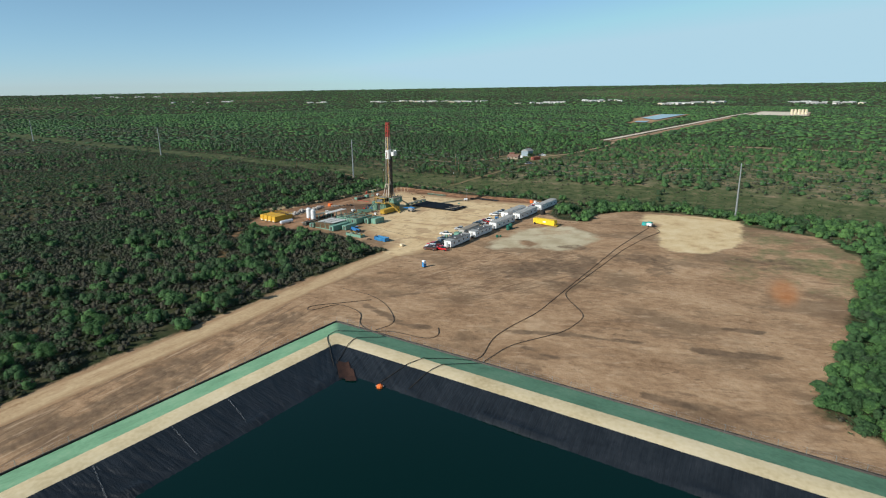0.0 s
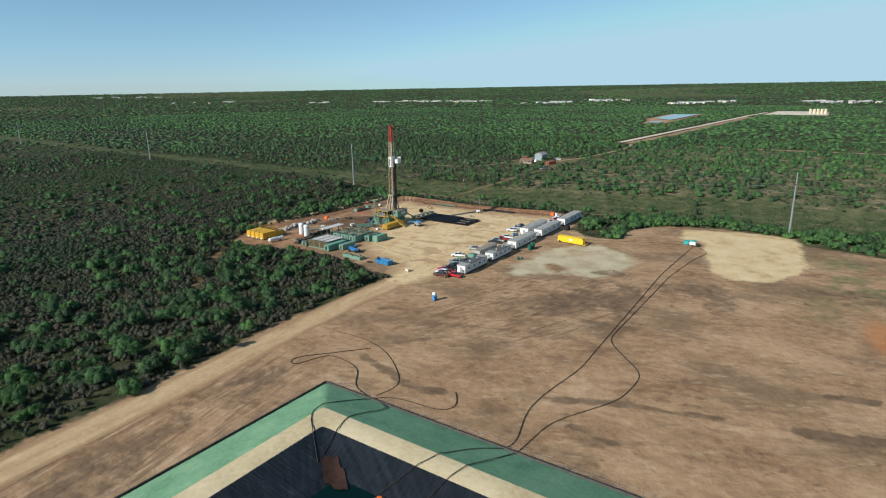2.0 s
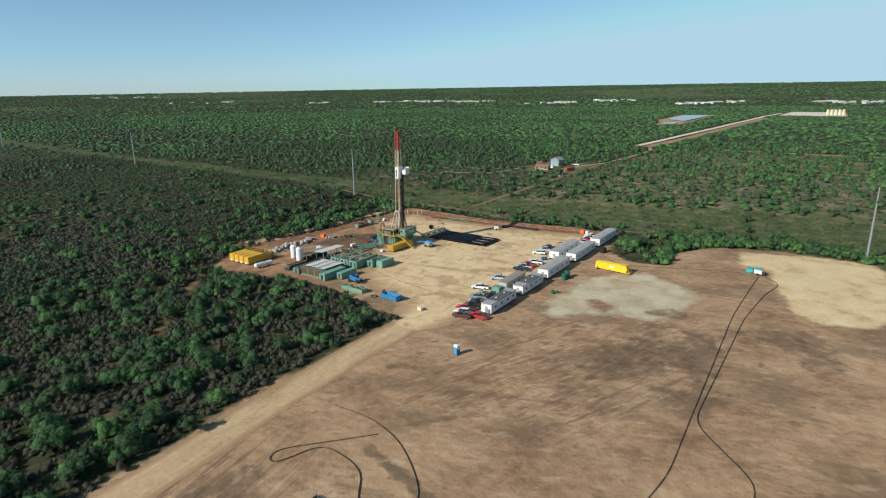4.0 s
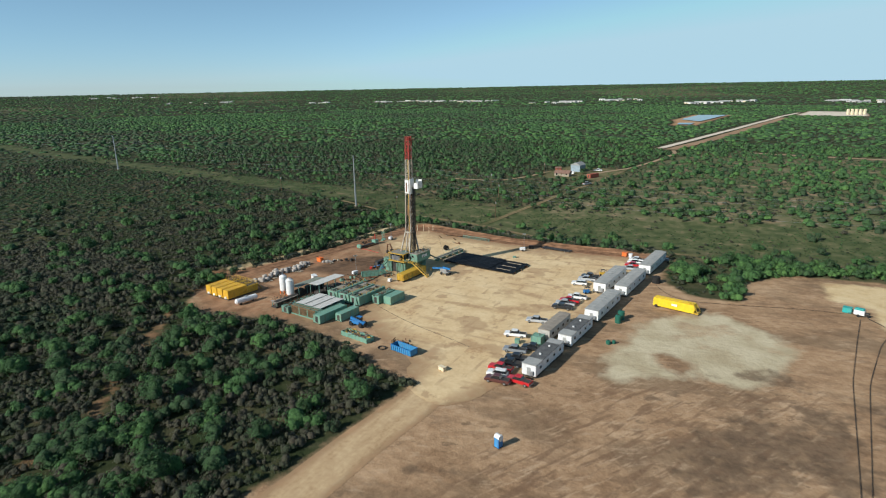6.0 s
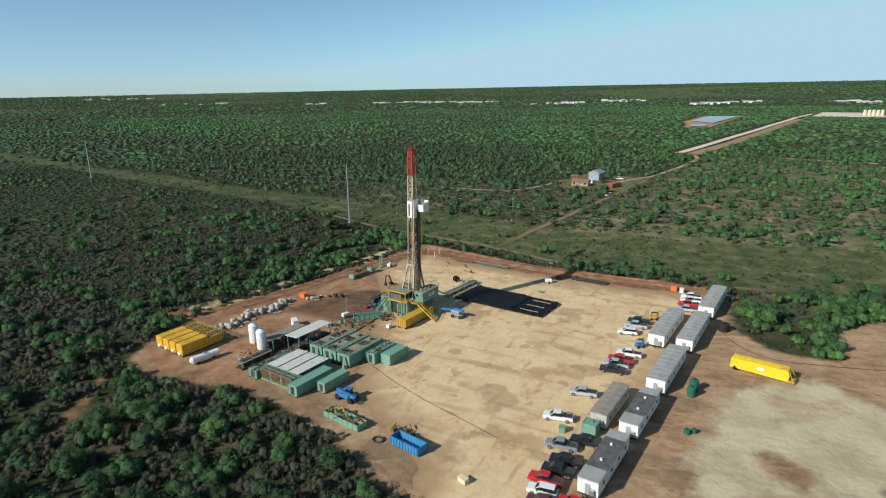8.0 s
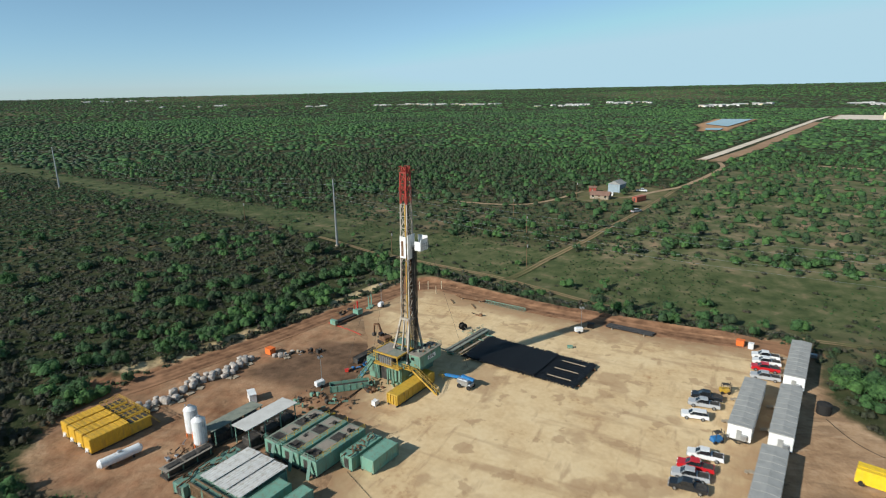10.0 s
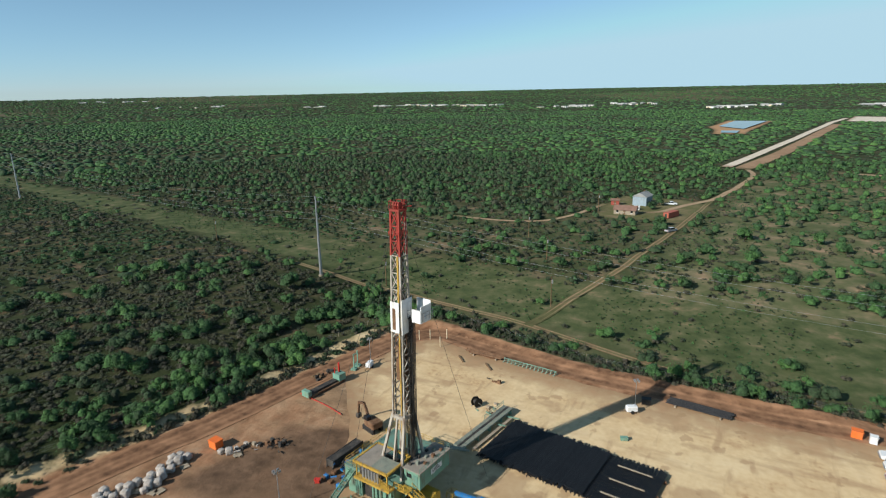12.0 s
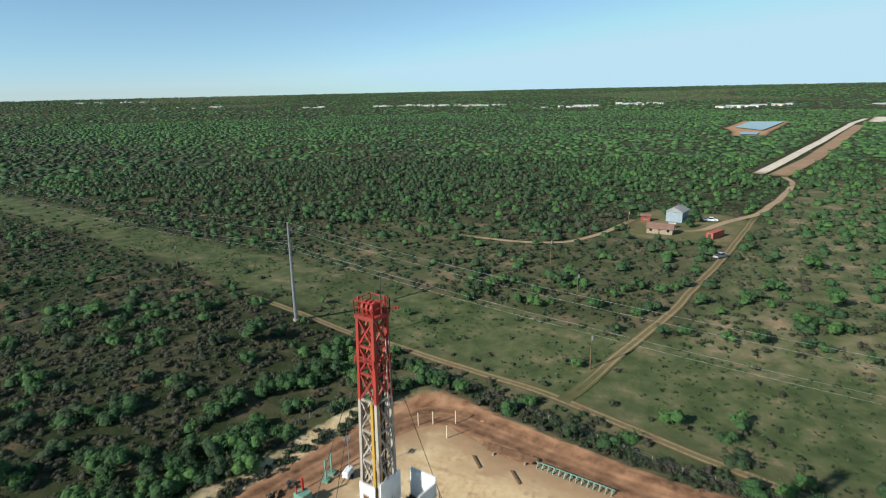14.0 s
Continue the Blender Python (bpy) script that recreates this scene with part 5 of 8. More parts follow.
def mud_tank(x, y, L, W, H, label, roofed=False):
    t = thing("mud_tank", x, y, SITE, label, "mud tank", "mud tanks")
    part("body", S().box(-W / 2, W / 2, -L / 2, L / 2, 0.25, H, 0.05), GREEN, t)
    part("skid", S().box(-W / 2 + 0.1, W / 2 - 0.1, -L / 2 - 0.3, L / 2 + 0.3, 0, 0.3), DARK, t)
    # open hatches and gratings on the top
    for i, k in enumerate((-0.36, -0.12, 0.12, 0.36)):
        part("hatch", S().box(-W * 0.36, W * 0.2, L * k - L * 0.1, L * k + L * 0.1, H, H + 0.05), (DARK, ROOF_B)[i % 2], t, "dark mud-stained deck grating")
    part("deck", S().box(-W / 2 + 0.1, W * 0.25, -L / 2 + 0.1, L / 2 - 0.1, H, H + 0.02), DECK, t, "mud-crusted grey-green deck")
    part("walkway", S().box(W * 0.25, W * 0.48, -L / 2, L / 2, H, H + 0.08), GREEN_D, t)
    part("rail", rail(S(), [(W / 2 - 0.1, -L / 2, H), (W / 2 - 0.1, L / 2, H)], 1.0, 1.6), YELLOW, t, "yellow handrail")
    part("rail", rail(S(), [(-W / 2 + 0.1, -L / 2, H), (W / 2 - 0.1, -L / 2, H)], 1.0, 1.6), GREEN, t)
    g = S()
    rr = random.Random(int(abs(x * 7)))
    for i in range(5):
        px, py = rr.uniform(-W * 0.4, W * 0.2), rr.uniform(-L * 0.45, L * 0.45)
        g.box(px - 0.3, px + 0.3, py - 0.3, py + 0.3, H, H + rr.uniform(0.2, 0.6))
        g.beam((px, py, H + 0.4), (px + rr.uniform(-0.8, 0.8), py + rr.uniform(-1.5, 1.5), H + 0.5), 0.12)
    part("agitator", g, DARK, t, "dark motors and pipes on deck")
    # dark plate on the solid end wall paints the shaded opening
    part("doorway", S().box(-W * 0.3, -W * 0.05, -L / 2 - 0.04, -L / 2 - 0.01, 0.5, H * 0.85), DARK, t)
    part("ramp", S().beam((W * 0.3, -L / 2 - 1.5, 0.1), (W * 0.15, -L / 2 - 0.1, H), 0.6, 0.1), GREEN_D, t)
    return t


for nx0, w in ((-184.9, 4.2), (-180.2, 4.4), (-175.6, 4.0)):
    cx, cy = north(nx0, 238.8 - (nx0 + 185) * 0.12, 6.2)
    mud_tank(cx, cy, 12.4, w, 2.9, "sea-green open-topped mud tank with walkways and gear")


def shaker_house():
    """Three bays with board ends under long corrugated roofs."""
    for i in range(3):
        nx0 = -187.4 + i * 3.5
        cx, cy = north(nx0, 223.9 - i * 0.43, 5.8)
        t = thing("covered_tank", cx, cy, SITE, "covered tank bay with brown slatted end and corrugated roof", "mud tank", "covered tanks")
        part("body", S().box(-1.6, 1.6, -5.2, 5.6, 0.3, 2.2), GREEN_D, t)
        part("skid", S().box(-1.7, 1.7, -5.8, 5.8, 0, 0.3), GREEN, t)
        for k in range(9):
            part("slat", S().box(-1.6 + k * 0.37, -1.38 + k * 0.37, -5.6, -5.5, 0.3, 2.6), PLY, t)
        for sx in (-1.65, 1.65):
            for sy in (-5.6, 0, 5.6):
                part("post", S().beam((sx, sy, 0.3), (sx, sy, 2.8), 0.14), GREEN, t)
        part("roof", S().add([(-1.75, -3.6, 2.75), (1.75, -3.6, 2.95), (1.75, 6.0, 2.95), (-1.75, 6.0, 2.75), (-1.75, -3.6, 2.82), (1.75, -3.6, 3.02), (1.75, 6.0, 3.02), (-1.75, 6.0, 2.82)],
                             [(3, 2, 1, 0), (4, 5, 6, 7), (0, 1, 5, 4), (1, 2, 6, 5), (2, 3, 7, 6), (3, 0, 4, 7)]), ROOF_Z, t, "pale corrugated metal roof")
        part("end_beam", S().beam((-1.7, -5.6, 2.65), (1.7, -5.6, 2.65), 0.25).beam((-1.7, -4.4, 2.65), (1.7, -4.4, 2.65), 0.18), PLY, t)


shaker_house()
cx, cy = north(-190.9, 223.6, 6)
sk_ = container(cx, cy, 12, 2.9, 2.1, SITE, GREEN_D, "dull green skid tank topped with rusty pipes", "mud tank", "skid_tank", True)
g_ = S()
for i in range(30):
    a = Vector((rj_.uniform(-1.3, 1.3), rj_.uniform(-5.6, 5.6), 2.15 + rj_.uniform(0, 0.3)))
    g_.beam(a, a + Vector((rj_.uniform(-0.6, 0.6), rj_.uniform(-2, 2), rj_.uniform(0, 0.7))), 0.16)
part("deck_pipes", g_, RUST, sk_, "rusty pipes and valves on deck")


def pump_shed(x, y, L, W, H, material, label, tilt=0.25):
    t = thing("pump_shed", x, y, SITE, label, "shed", "pump sheds")
    part("roof", S().add([(-W / 2, -L / 2, H - tilt), (W / 2, -L / 2, H), (W / 2, L / 2, H), (-W / 2, L / 2, H - tilt), (-W / 2, -L / 2, H - tilt + 0.1), (W / 2, -L / 2, H + 0.1), (W / 2, L / 2, H + 0.1), (-W / 2, L / 2, H - tilt + 0.1)],
                         [(3, 2, 1, 0), (4, 5, 6, 7), (0, 1, 5, 4), (1, 2, 6, 5), (2, 3, 7, 6), (3, 0, 4, 7)]), material, t, "flat sheet roof")
    for sx in (-1, 1):
        for k in (-0.45, -0.15, 0.15, 0.45):
            part("post", S().beam((sx * W * 0.45, L * k, 0), (sx * W * 0.45, L * k, H - 0.15), 0.16), GREEN_D, t)
    part("skid", S().box(-W / 2, W / 2, -L / 2, L / 2, 0, 0.4), DARK, t)
    for k in (-0.3, 0.05, 0.35):
        part("pump", S().box(-W * 0.3, W * 0.3, L * k - 1.2, L * k + 1.2, 0.4, 1.9, 0.15).cyl((-W * 0.35, L * k + 1.5, 1.2), (W * 0.35, L * k + 1.5, 1.2), 0.6, 12), DARK, t, "dark greasy pump engine")


pump_shed(-190.6, 243.3, 12.0, 4.4, 4.8, ROOF_P, "open pump shed with a pale sheet roof")
pump_shed(-197.4, 241.5, 11.5, 3.6, 3.5, DECK, "low open pump shed with a brown-grey roof")
pump_shed(-196.6, 229.8, 9.0, 2.4, 1.6, ROOF_B, "low skid of greasy pumps and pipes", 0.05)


def clutter(x, y, rz, sx, sy, sz, n, material, label, seed, name="pipe_clutter", w=0.16):
    r = random.Random(seed)
    t = thing(name, x, y, rz, label, "scrap")
    for i in range(n):
        s = S()
        a = Vector((r.uniform(-sx, sx), r.uniform(-sy, sy), r.uniform(0.05, sz)))
        d = Vector((r.uniform(-1, 1), r.uniform(-1, 1), r.uniform(-0.25, 0.25)))
        if r.random() < 0.3:
            s.box(a.x - 0.4, a.x + 0.4, a.y - 0.3, a.y + 0.3, 0, r.uniform(0.3, 0.9), 0.05)
        else:
            s.beam(a, a + d * r.uniform(0.5, 1.6), w * r.uniform(0.6, 1.5))
        part("piece", s, material[i % len(material)], t)
    return t


clutter(-189.0, 256.5, SITE, 5.5, 3.2, 1.8, 48, [GREEN, RUST, DARK], "tangle of green valves, manifold pipes and hoses", 4, "pipe_manifold", 0.22)
clutter(-185.5, 252.5, SITE, 3.0, 1.6, 1.6, 24, [GREEN, DARK, YELLOW], "green choke manifold with yellow rails", 5, "choke_manifold", 0.2)
clutter(-190.2, 276.5, SITE, 2.0, 5.0, 2.2, 36, [DARK, RUST, BLUE], "dark machinery and hoses beside the rig", 6, "machinery_heap", 0.22)
clutter(-182.8, 267.6, SITE, 2.6, 2.0, 1.3, 30, [DARK, GREEN, RUST], "pipes and hoses below the rig floor", 7, "hose_bundle", 0.16)
clutter(-200.5, 231.0, SITE, 2.0, 2.2, 1.5, 20, [DARK, STEEL, RUST], "small pumps and pipes by the silos", 8, "pump_parts", 0.15)
clutter(-176.0, 306.0, SITE, 3.0, 2.0, 0.4, 16, [GREEN, RUST, WOOD], "loose green pipe stands and boards", 10, "loose_parts", 0.12)
clutter(-207.0, 276.5, SITE, 2.6, 1.6, 0.6, 22, [RUST, DARK, DARK], "heap of dark scrap on the dirt", 12, "scrap_heap", 0.14)
clutter(-211.0, 272.5, SITE, 1.8, 2.5, 0.5, 18, [DARK, WOOD, BAG], "heap of broken pallets and sacks", 13, "pallet_heap", 0.14)
clutter(-147.6, 219.5, SITE, 2.2, 1.6, 1.3, 34, [RUST, DARK, PLY], "rusty wire cages full of scrap", 14, "scrap_cage", 0.13)
clutter(-180.5, 317.0, SITE, 1.5, 0.5, 0.3, 8, [DARK, RUST], "few dark timbers lying on the pad", 15, "loose_timber", 0.2)


def trough_tank(x, y, rz, L, label):
    t = thing("trough", x, y, rz, label, "tank")
    s = S()
    for a, b, c, d in ((-L / 2, L / 2, -1.1, -1.0), (-L / 2, L / 2, 1.0, 1.1), (-L / 2, -L / 2 + 0.1, -1.0, 1.0), (L / 2 - 0.1, L / 2, -1.0, 1.0)):
        s.box(a, b, c, d, 0.1, 1.5)
    s.box(-L / 2, L / 2, -1.1, 1.1, 0, 0.12)
    part("shell", s, GREEN, t)
    rb = S()
    for i in range(int(L / 1.4) + 1):
        rb.box(-L / 2 + i * 1.4 - 0.06, -L / 2 + i * 1.4 + 0.06, -1.18, -1.1, 0.1, 1.5)
    part("rib", rb, GREEN, t)
    part("sludge", S().box(-L / 2 + 0.1, L / 2 - 0.1, -1.0, 1.0, 0.5, 0.9), DARK, t)


trough_tank(-187.6, 265.4, 42, 8.6, "open sea-green steel sludge trough")


def basket(x, y, rz):
    t = thing("parts_basket", x, y, rz, "green steel basket full of rusty valves and pipes", "skip")
    L, W = 9.8, 2.6
    s = S()
    for a, b, c, d in ((-L / 2, L / 2, -W / 2, -W / 2 + 0.1), (-L / 2, L / 2, W / 2 - 0.1, W / 2), (-L / 2, -L / 2 + 0.1, -W / 2, W / 2), (L / 2 - 0.1, L / 2, -W / 2, W / 2)):
        s.box(a, b, c, d, 0.15, 1.25)
    s.box(-L / 2, L / 2, -W / 2, W / 2, 0, 0.16)
    part("shell", s, GREEN, t)
    for i in range(8):
        part("rib", S().box(-L / 2 + i * 1.38 - 0.06, -L / 2 + i * 1.38 + 0.06, -W / 2 - 0.07, -W / 2, 0.1, 1.3), GREEN, t)
    r = random.Random(2)
    for m_, nm in ((YELLOW, "valve"), (RUST, "pipe_scrap"), (STEEL, "pipe_scrap"), (PLY, "pipe_scrap")):
        for _ in range(12):
            a = Vector((r.uniform(-4.4, 4.4), r.uniform(-1, 1), r.uniform(0.6, 1.5)))
            part(nm, S().beam(a, a + Vector((r.uniform(-1.4, 1.4), r.uniform(-0.7, 0.7), r.uniform(-0.2, 0.4))), r.uniform(0.12, 0.3)), m_, t)


basket(-160.4, 218.1, SITE - 3)


def roll_off(x, y, rz):
    t = thing("roll_off_container", x, y, rz, "blue ribbed open-topped waste container", "skip")
    L, W, H = 7.0, 2.5, 1.7
    s = S()
    for a, b, c, d in ((-L / 2, L / 2, -W / 2, -W / 2 + 0.08), (-L / 2, L / 2, W / 2 - 0.08, W / 2), (-L / 2, -L / 2 + 0.08, -W / 2, W / 2), (L / 2 - 0.08, L / 2, -W / 2, W / 2)):
        s.box(a, b, c, d, 0.2, H)
    s.box(-L / 2, L / 2, -W / 2, W / 2, 0.15, 0.25)
    part("shell", s, BLUE_R, t)
    for i in range(10):
        x0 = -L / 2 + 0.2 + i * 0.73
        part("rib", S().box(x0 - 0.07, x0 + 0.07, -W / 2 - 0.1, -W / 2, 0.2, H), BLUE, t)
    part("top_rim", S().beam((-L / 2, -W / 2, H), (L / 2, -W / 2, H), 0.15).beam((-L / 2, W / 2, H), (L / 2, W / 2, H), 0.15).beam((L / 2, -W / 2, H), (L / 2, W / 2, H), 0.15), BLUE, t)
    for sx in (-3, 3):
        part("roller", S().cyl((sx, -0.9, 0.1), (sx, 0.9, 0.1), 0.1, 8), DARK, t)


roll_off(-144.4, 216.0, SITE - 5)


def silo(x, y):
    t = thing("silo", x, y, 0, "white upright bulk silo on a rusty skirt", "silo", "silos")
    part("shell", S().cyl((0, 0, 1.3), (0, 0, 5.9), 1.25, 20).cyl((0, 0, 5.9), (0, 0, 6.5), 1.25, 20, 0.5), TANKW, t)
    part("hopper", S().cyl((0, 0, 1.3), (0, 0, 0.5), 1.25, 20, 0.4), TANKW, t)
    for a in range(4):
        c, s = math.cos(a * 1.57 + 0.78), math.sin(a * 1.57 + 0.78)
        part("leg", S().beam((c * 1.15, s * 1.15, 0), (c * 1.15, s * 1.15, 1.8), 0.18), ORANGE, t, "orange-red leg")
    part("ladder", S().beam((1.35, -0.2, 0.3), (1.35, -0.2, 6.3), 0.06).beam((1.35, 0.2, 0.3), (1.35, 0.2, 6.3), 0.06), STEEL, t)
    part("vent_pipe", S().cyl((-1.35, 0, 0.4), (-1.35, 0, 6.4), 0.1, 8), STEEL, t)
    part("hatch", S().cyl((0, 0, 6.5), (0, 0, 6.7), 0.4, 12), STEEL, t)


silo(-203.4, 236.8)
silo(-198.8, 234.8)


def lying_tank(x, y, L, r, rz):
    t = thing("propane_tank", x, y, rz, "white horizontal cylinder tank on saddles", "tank")
    part("shell", S().cyl((0, -L / 2, r + 0.3), (0, L / 2, r + 0.3), r, 20).cyl((0, L / 2, r + 0.3), (0, L / 2 + 0.4, r + 0.3), r, 20, r * 0.55).cyl((0, -L / 2, r + 0.3), (0, -L / 2 - 0.4, r + 0.3), r, 20, r * 0.55), TANKW, t)
    for y0 in (-L * 0.3, L * 0.3):
        part("saddle", S().box(-r * 0.8, r * 0.8, y0 - 0.15, y0 + 0.15, 0, 0.7), DARK, t)
    part("valve_box", S().box(-0.3, 0.3, -0.3, 0.3, 2 * r + 0.28, 2 * r + 0.5), STEEL, t)


lying_tank(-208.6, 225.3, 6.8, 0.85, SITE - 6)


def frac_tank(x, y, rz, label, material, group="", L=11.6, W=2.6, H=2.9, bright=False):
    t = thing("frac_tank", x, y, rz, label, "frac tank", group)
    b = S().profile([(-L / 2, 0.5), (L / 2 - 0.9, 0.35), (L / 2 - 0.6, H * 0.55), (L / 2 - 1.0, H), (-L / 2 + 0.1, H), (-L / 2, H * 0.7)], -W / 2, W / 2)
    part("body", b, material, t)
    part("roof_walk", S().box(-L / 2 + 0.3, L / 2 - 1.2, -0.35, 0.35, H, H + 0.06), material, t)
    part("nose_frame", S().box(L / 2 - 0.9, L / 2 + 0.5, -W / 2, W / 2, 0.3, 0.6).beam((L / 2 - 0.8, -W / 2 + 0.1, H - 0.2), (L / 2 + 0.4, -W / 2 + 0.1, 0.5), 0.14).beam((L / 2 - 0.8, W / 2 - 0.1, H - 0.2), (L / 2 + 0.4, W / 2 - 0.1, 0.5), 0.14), YELLOW, t)
    part("stair", rail(S(), [(L / 2 - 0.9, -W / 2 + 0.2, H), (L / 2 - 2.5, -W / 2 + 0.2, H)], 0.9, 0.8), YELLOW, t)
    for sy in (-1, 1):
        part("wheel", S().cyl((-L / 2 + 1.0, sy * (W / 2 - 0.35), 0.5), (-L / 2 + 1.0, sy * (W / 2 + 0.02), 0.5), 0.5, 16), BLACK, t)
    for i in range(5):
        part("rib", S().box(-L / 2 + 1.2 + i * 1.9, -L / 2 + 1.32 + i * 1.9, -W / 2 - 0.05, -W / 2 + 0.01, 0.6, H - 0.1), material, t)
    part("sign_panel", S().box(-0.8, 0.8, -W / 2 - 0.07, -W / 2 - 0.05, H * 0.5, H * 0.72), WHITE, t, "white label panel with illegible bars")
    return t


frac_tank(-87.2, 275.4, -12, "bright yellow wheeled frac tank parked on the dirt", YELLOW_B, L=12.6)


def stacked_tank(x, y):
    t = thing("storage_tank", x, y, SITE, "yellow ribbed upright-ended storage tank in a row", "storage tank", "yellow storage tanks")
    part("body", S().box(-1.35, 1.35, -5.8, 1.6, 0.35, 3.1, 0.1), YELLOW_R, t)
    part("lower_deck", S().box(-1.35, 1.35, 1.6, 5.8, 0.35, 2.5, 0.1), YELLOW, t)
    for i in range(8):
        part("roof_rib", S().box(-1.3, 1.3, -5.5 + i * 0.95, -5.4 + i * 0.95, 3.1, 3.16), YELLOW, t)
    for i in range(4):
        part("hatch", S().box(-0.9, 0.9, 2.0 + i * 0.95, 2.6 + i * 0.95, 2.5, 2.62), DARK, t)
    part("rail", rail(S(), [(-1.3, 1.7, 2.5), (-1.3, 5.7, 2.5), (1.3, 5.7, 2.5)], 1.0, 1.2, 0.08), YELLOW, t, "yellow handrail")
    part("stair", S().beam((1.0, 5.8, 2.4), (1.0, 7.4, 0.1), 0.7, 0.12), YELLOW, t)
    part("valve", S().box(-0.5, 0.5, -6.0, -5.8, 0.4, 1.0).cyl((0, -6.2, 0.5), (0, -5.8, 0.5), 0.16, 8), TANKW, t, "white outlet valve")
    part("skid", S().box(-1.2, 1.2, -5.8, 5.8, 0, 0.36), DARK, t)


for i in range(4):
    cx, cy = north(-225.6 + i * 3.05, 225.2 - i * 0.42, 6.0)
    stacked_tank(cx, cy)


def long_box(x, y, L, W, H, rz):
    t = thing("accumulator_house", x, y, rz, "long yellow steel equipment box beside the rig", "container")
    part("body", S().box(-W / 2, W / 2, -L / 2, L / 2, 0.5, H, 0.08), YELLOW, t)
    for i in range(4):
        part("end_rib", S().box(-W / 2 + 0.15 + i * 0.72, -W / 2 + 0.4 + i * 0.72, -L / 2 - 0.14, -L / 2, 0.5, H - 0.1), YELLOW, t)
    for i in range(9):
        part("side_rib", S().box(W / 2, W / 2 + 0.08, -L / 2 + 0.8 + i * 1.45, -L / 2 + 0.92 + i * 1.45, 0.5, H - 0.1), YELLOW, t)
    part("skid", S().box(-W / 2 + 0.2, -W / 2 + 0.5, -L / 2, L / 2, 0, 0.5).box(W / 2 - 0.5, W / 2 - 0.2, -L / 2, L / 2, 0, 0.5), DARK, t)


cx, cy = north(-174.9, 263.0, 6.6)
long_box(cx, cy, 13.2, 2.9, 2.7, SITE)
container(-178.3, 261.8, 1.2, 0.9, 1.1, SITE, TANKW, "small white plastic cube tank", "tank", "cube_tank", False)


# ---- trailers ----
def trailer(nx0, ny0, W, L, H, rz, roof, ends, wall, label, wheels=False):
    x, y = north(nx0, ny0, L / 2, rz)
    t = thing("site_trailer", x, y, rz, label, "trailer", "site trailers")
    part("body", S().box(-W / 2, W / 2, -L / 2, L / 2, 0.55, H - 0.12, 0.03), wall, t)
    part("skirt", S().box(-W / 2 + 0.15, W / 2 - 0.15, -L / 2 + 0.3, L / 2 - 0.3, 0, 0.56), DARK, t)
    if ends:
        part("roof", S().box(-W / 2 - 0.08, W / 2 + 0.08, -L / 2 + 3.6, L / 2 - 2.6, H - 0.12, H + 0.02), roof, t, "dark membrane roof")
        for a, b in ((-L / 2 - 0.08, -L / 2 + 3.597), (L / 2 - 2.597, L / 2 + 0.08)):
            part("roof_cap", S().box(-W / 2 - 0.08, W / 2 + 0.08, a, b, H - 0.12, H + 0.05), ROOF_L, t, "pale roof end")
    else:
        rs = S().profile([(-W / 2 - 0.08, H - 0.12), (W / 2 + 0.08, H - 0.12), (W / 2 + 0.08, H - 0.04), (0, H + 0.16), (-W / 2 - 0.08, H - 0.04)], -L / 2 - 0.08, L / 2 + 0.08)
        part("roof", rs, roof, t)
        for i in range(int(L / 2.2)):
            part("roof_seam", S().beam((-W / 2, -L / 2 + 1 + i * 2.2, H - 0.01), (0, -L / 2 + 1 + i * 2.2, H + 0.18), 0.06).beam((0, -L / 2 + 1 + i * 2.2, H + 0.18), (W / 2, -L / 2 + 1 + i * 2.2, H - 0.01), 0.06), roof, t)
    for i, k in enumerate((-0.34, -0.1, 0.14, 0.36)):
        for s in (-1, 1):
            w = part("window", S().box(s * W / 2 - 0.03, s * W / 2 + 0.03, L * k - 0.45, L * k + 0.45, 1.6, 2.35), GLASS, t)
            part("window_frame", S().beam((s * (W / 2 + 0.03), L * k - 0.5, 1.57), (s * (W / 2 + 0.03), L * k + 0.5, 1.57), 0.06).beam((s * (W / 2 + 0.03), L * k - 0.5, 2.38), (s * (W / 2 + 0.03), L * k + 0.5, 2.38), 0.06), WHITE, w)
    for k in (-0.22, 0.25):
        d = part("door", S().box(-W / 2 - 0.05, -W / 2 + 0.01, L * k - 0.45, L * k + 0.45, 0.6, 2.6), ROOF_L, t)
        part("steps", S().box(-W / 2 - 1.2, -W / 2 - 0.06, L * k - 0.5, L * k + 0.5, 0.45, 0.55).box(-W / 2 - 1.8, -W / 2 - 1.2, L * k - 0.5, L * k + 0.5, 0.2, 0.3), WOOD, t)
    part("end_door", S().box(-0.45, 0.45, -L / 2 - 0.05, -L / 2 + 0.01, 0.6, 2.5), ROOF_L, t)
    part("air_conditioner", S().box(W * 0.1, W * 0.35, -L / 2 - 0.5, -L / 2 - 0.02, 0.9, 1.9, 0.05), STEEL, t)
    part("hitch", S().beam((-W * 0.3, -L / 2, 0.5), (0, -L / 2 - 1.2, 0.45), 0.12).beam((W * 0.3, -L / 2, 0.5), (0, -L / 2 - 1.2, 0.45), 0.12), DARK, t)
    if ends:
        for yv in (-L * 0.12, L * 0.2):
            part("roof_vent", S().box(-0.2, 0.2, yv - 0.2, yv + 0.2, H, H + 0.3), WHITE, t)
    return t


trailer(-111.5, 217.0, 3.5, 16.0, 3.3, -6, ROOF_D, True, WHITE_R, "white site trailer with a dark roof and pale roof ends")
trailer(-109.0, 236.5, 3.6, 15.2, 3.3, -6, ROOF_D, True, WHITE_R, "white site trailer with a dark roof and pale roof ends")
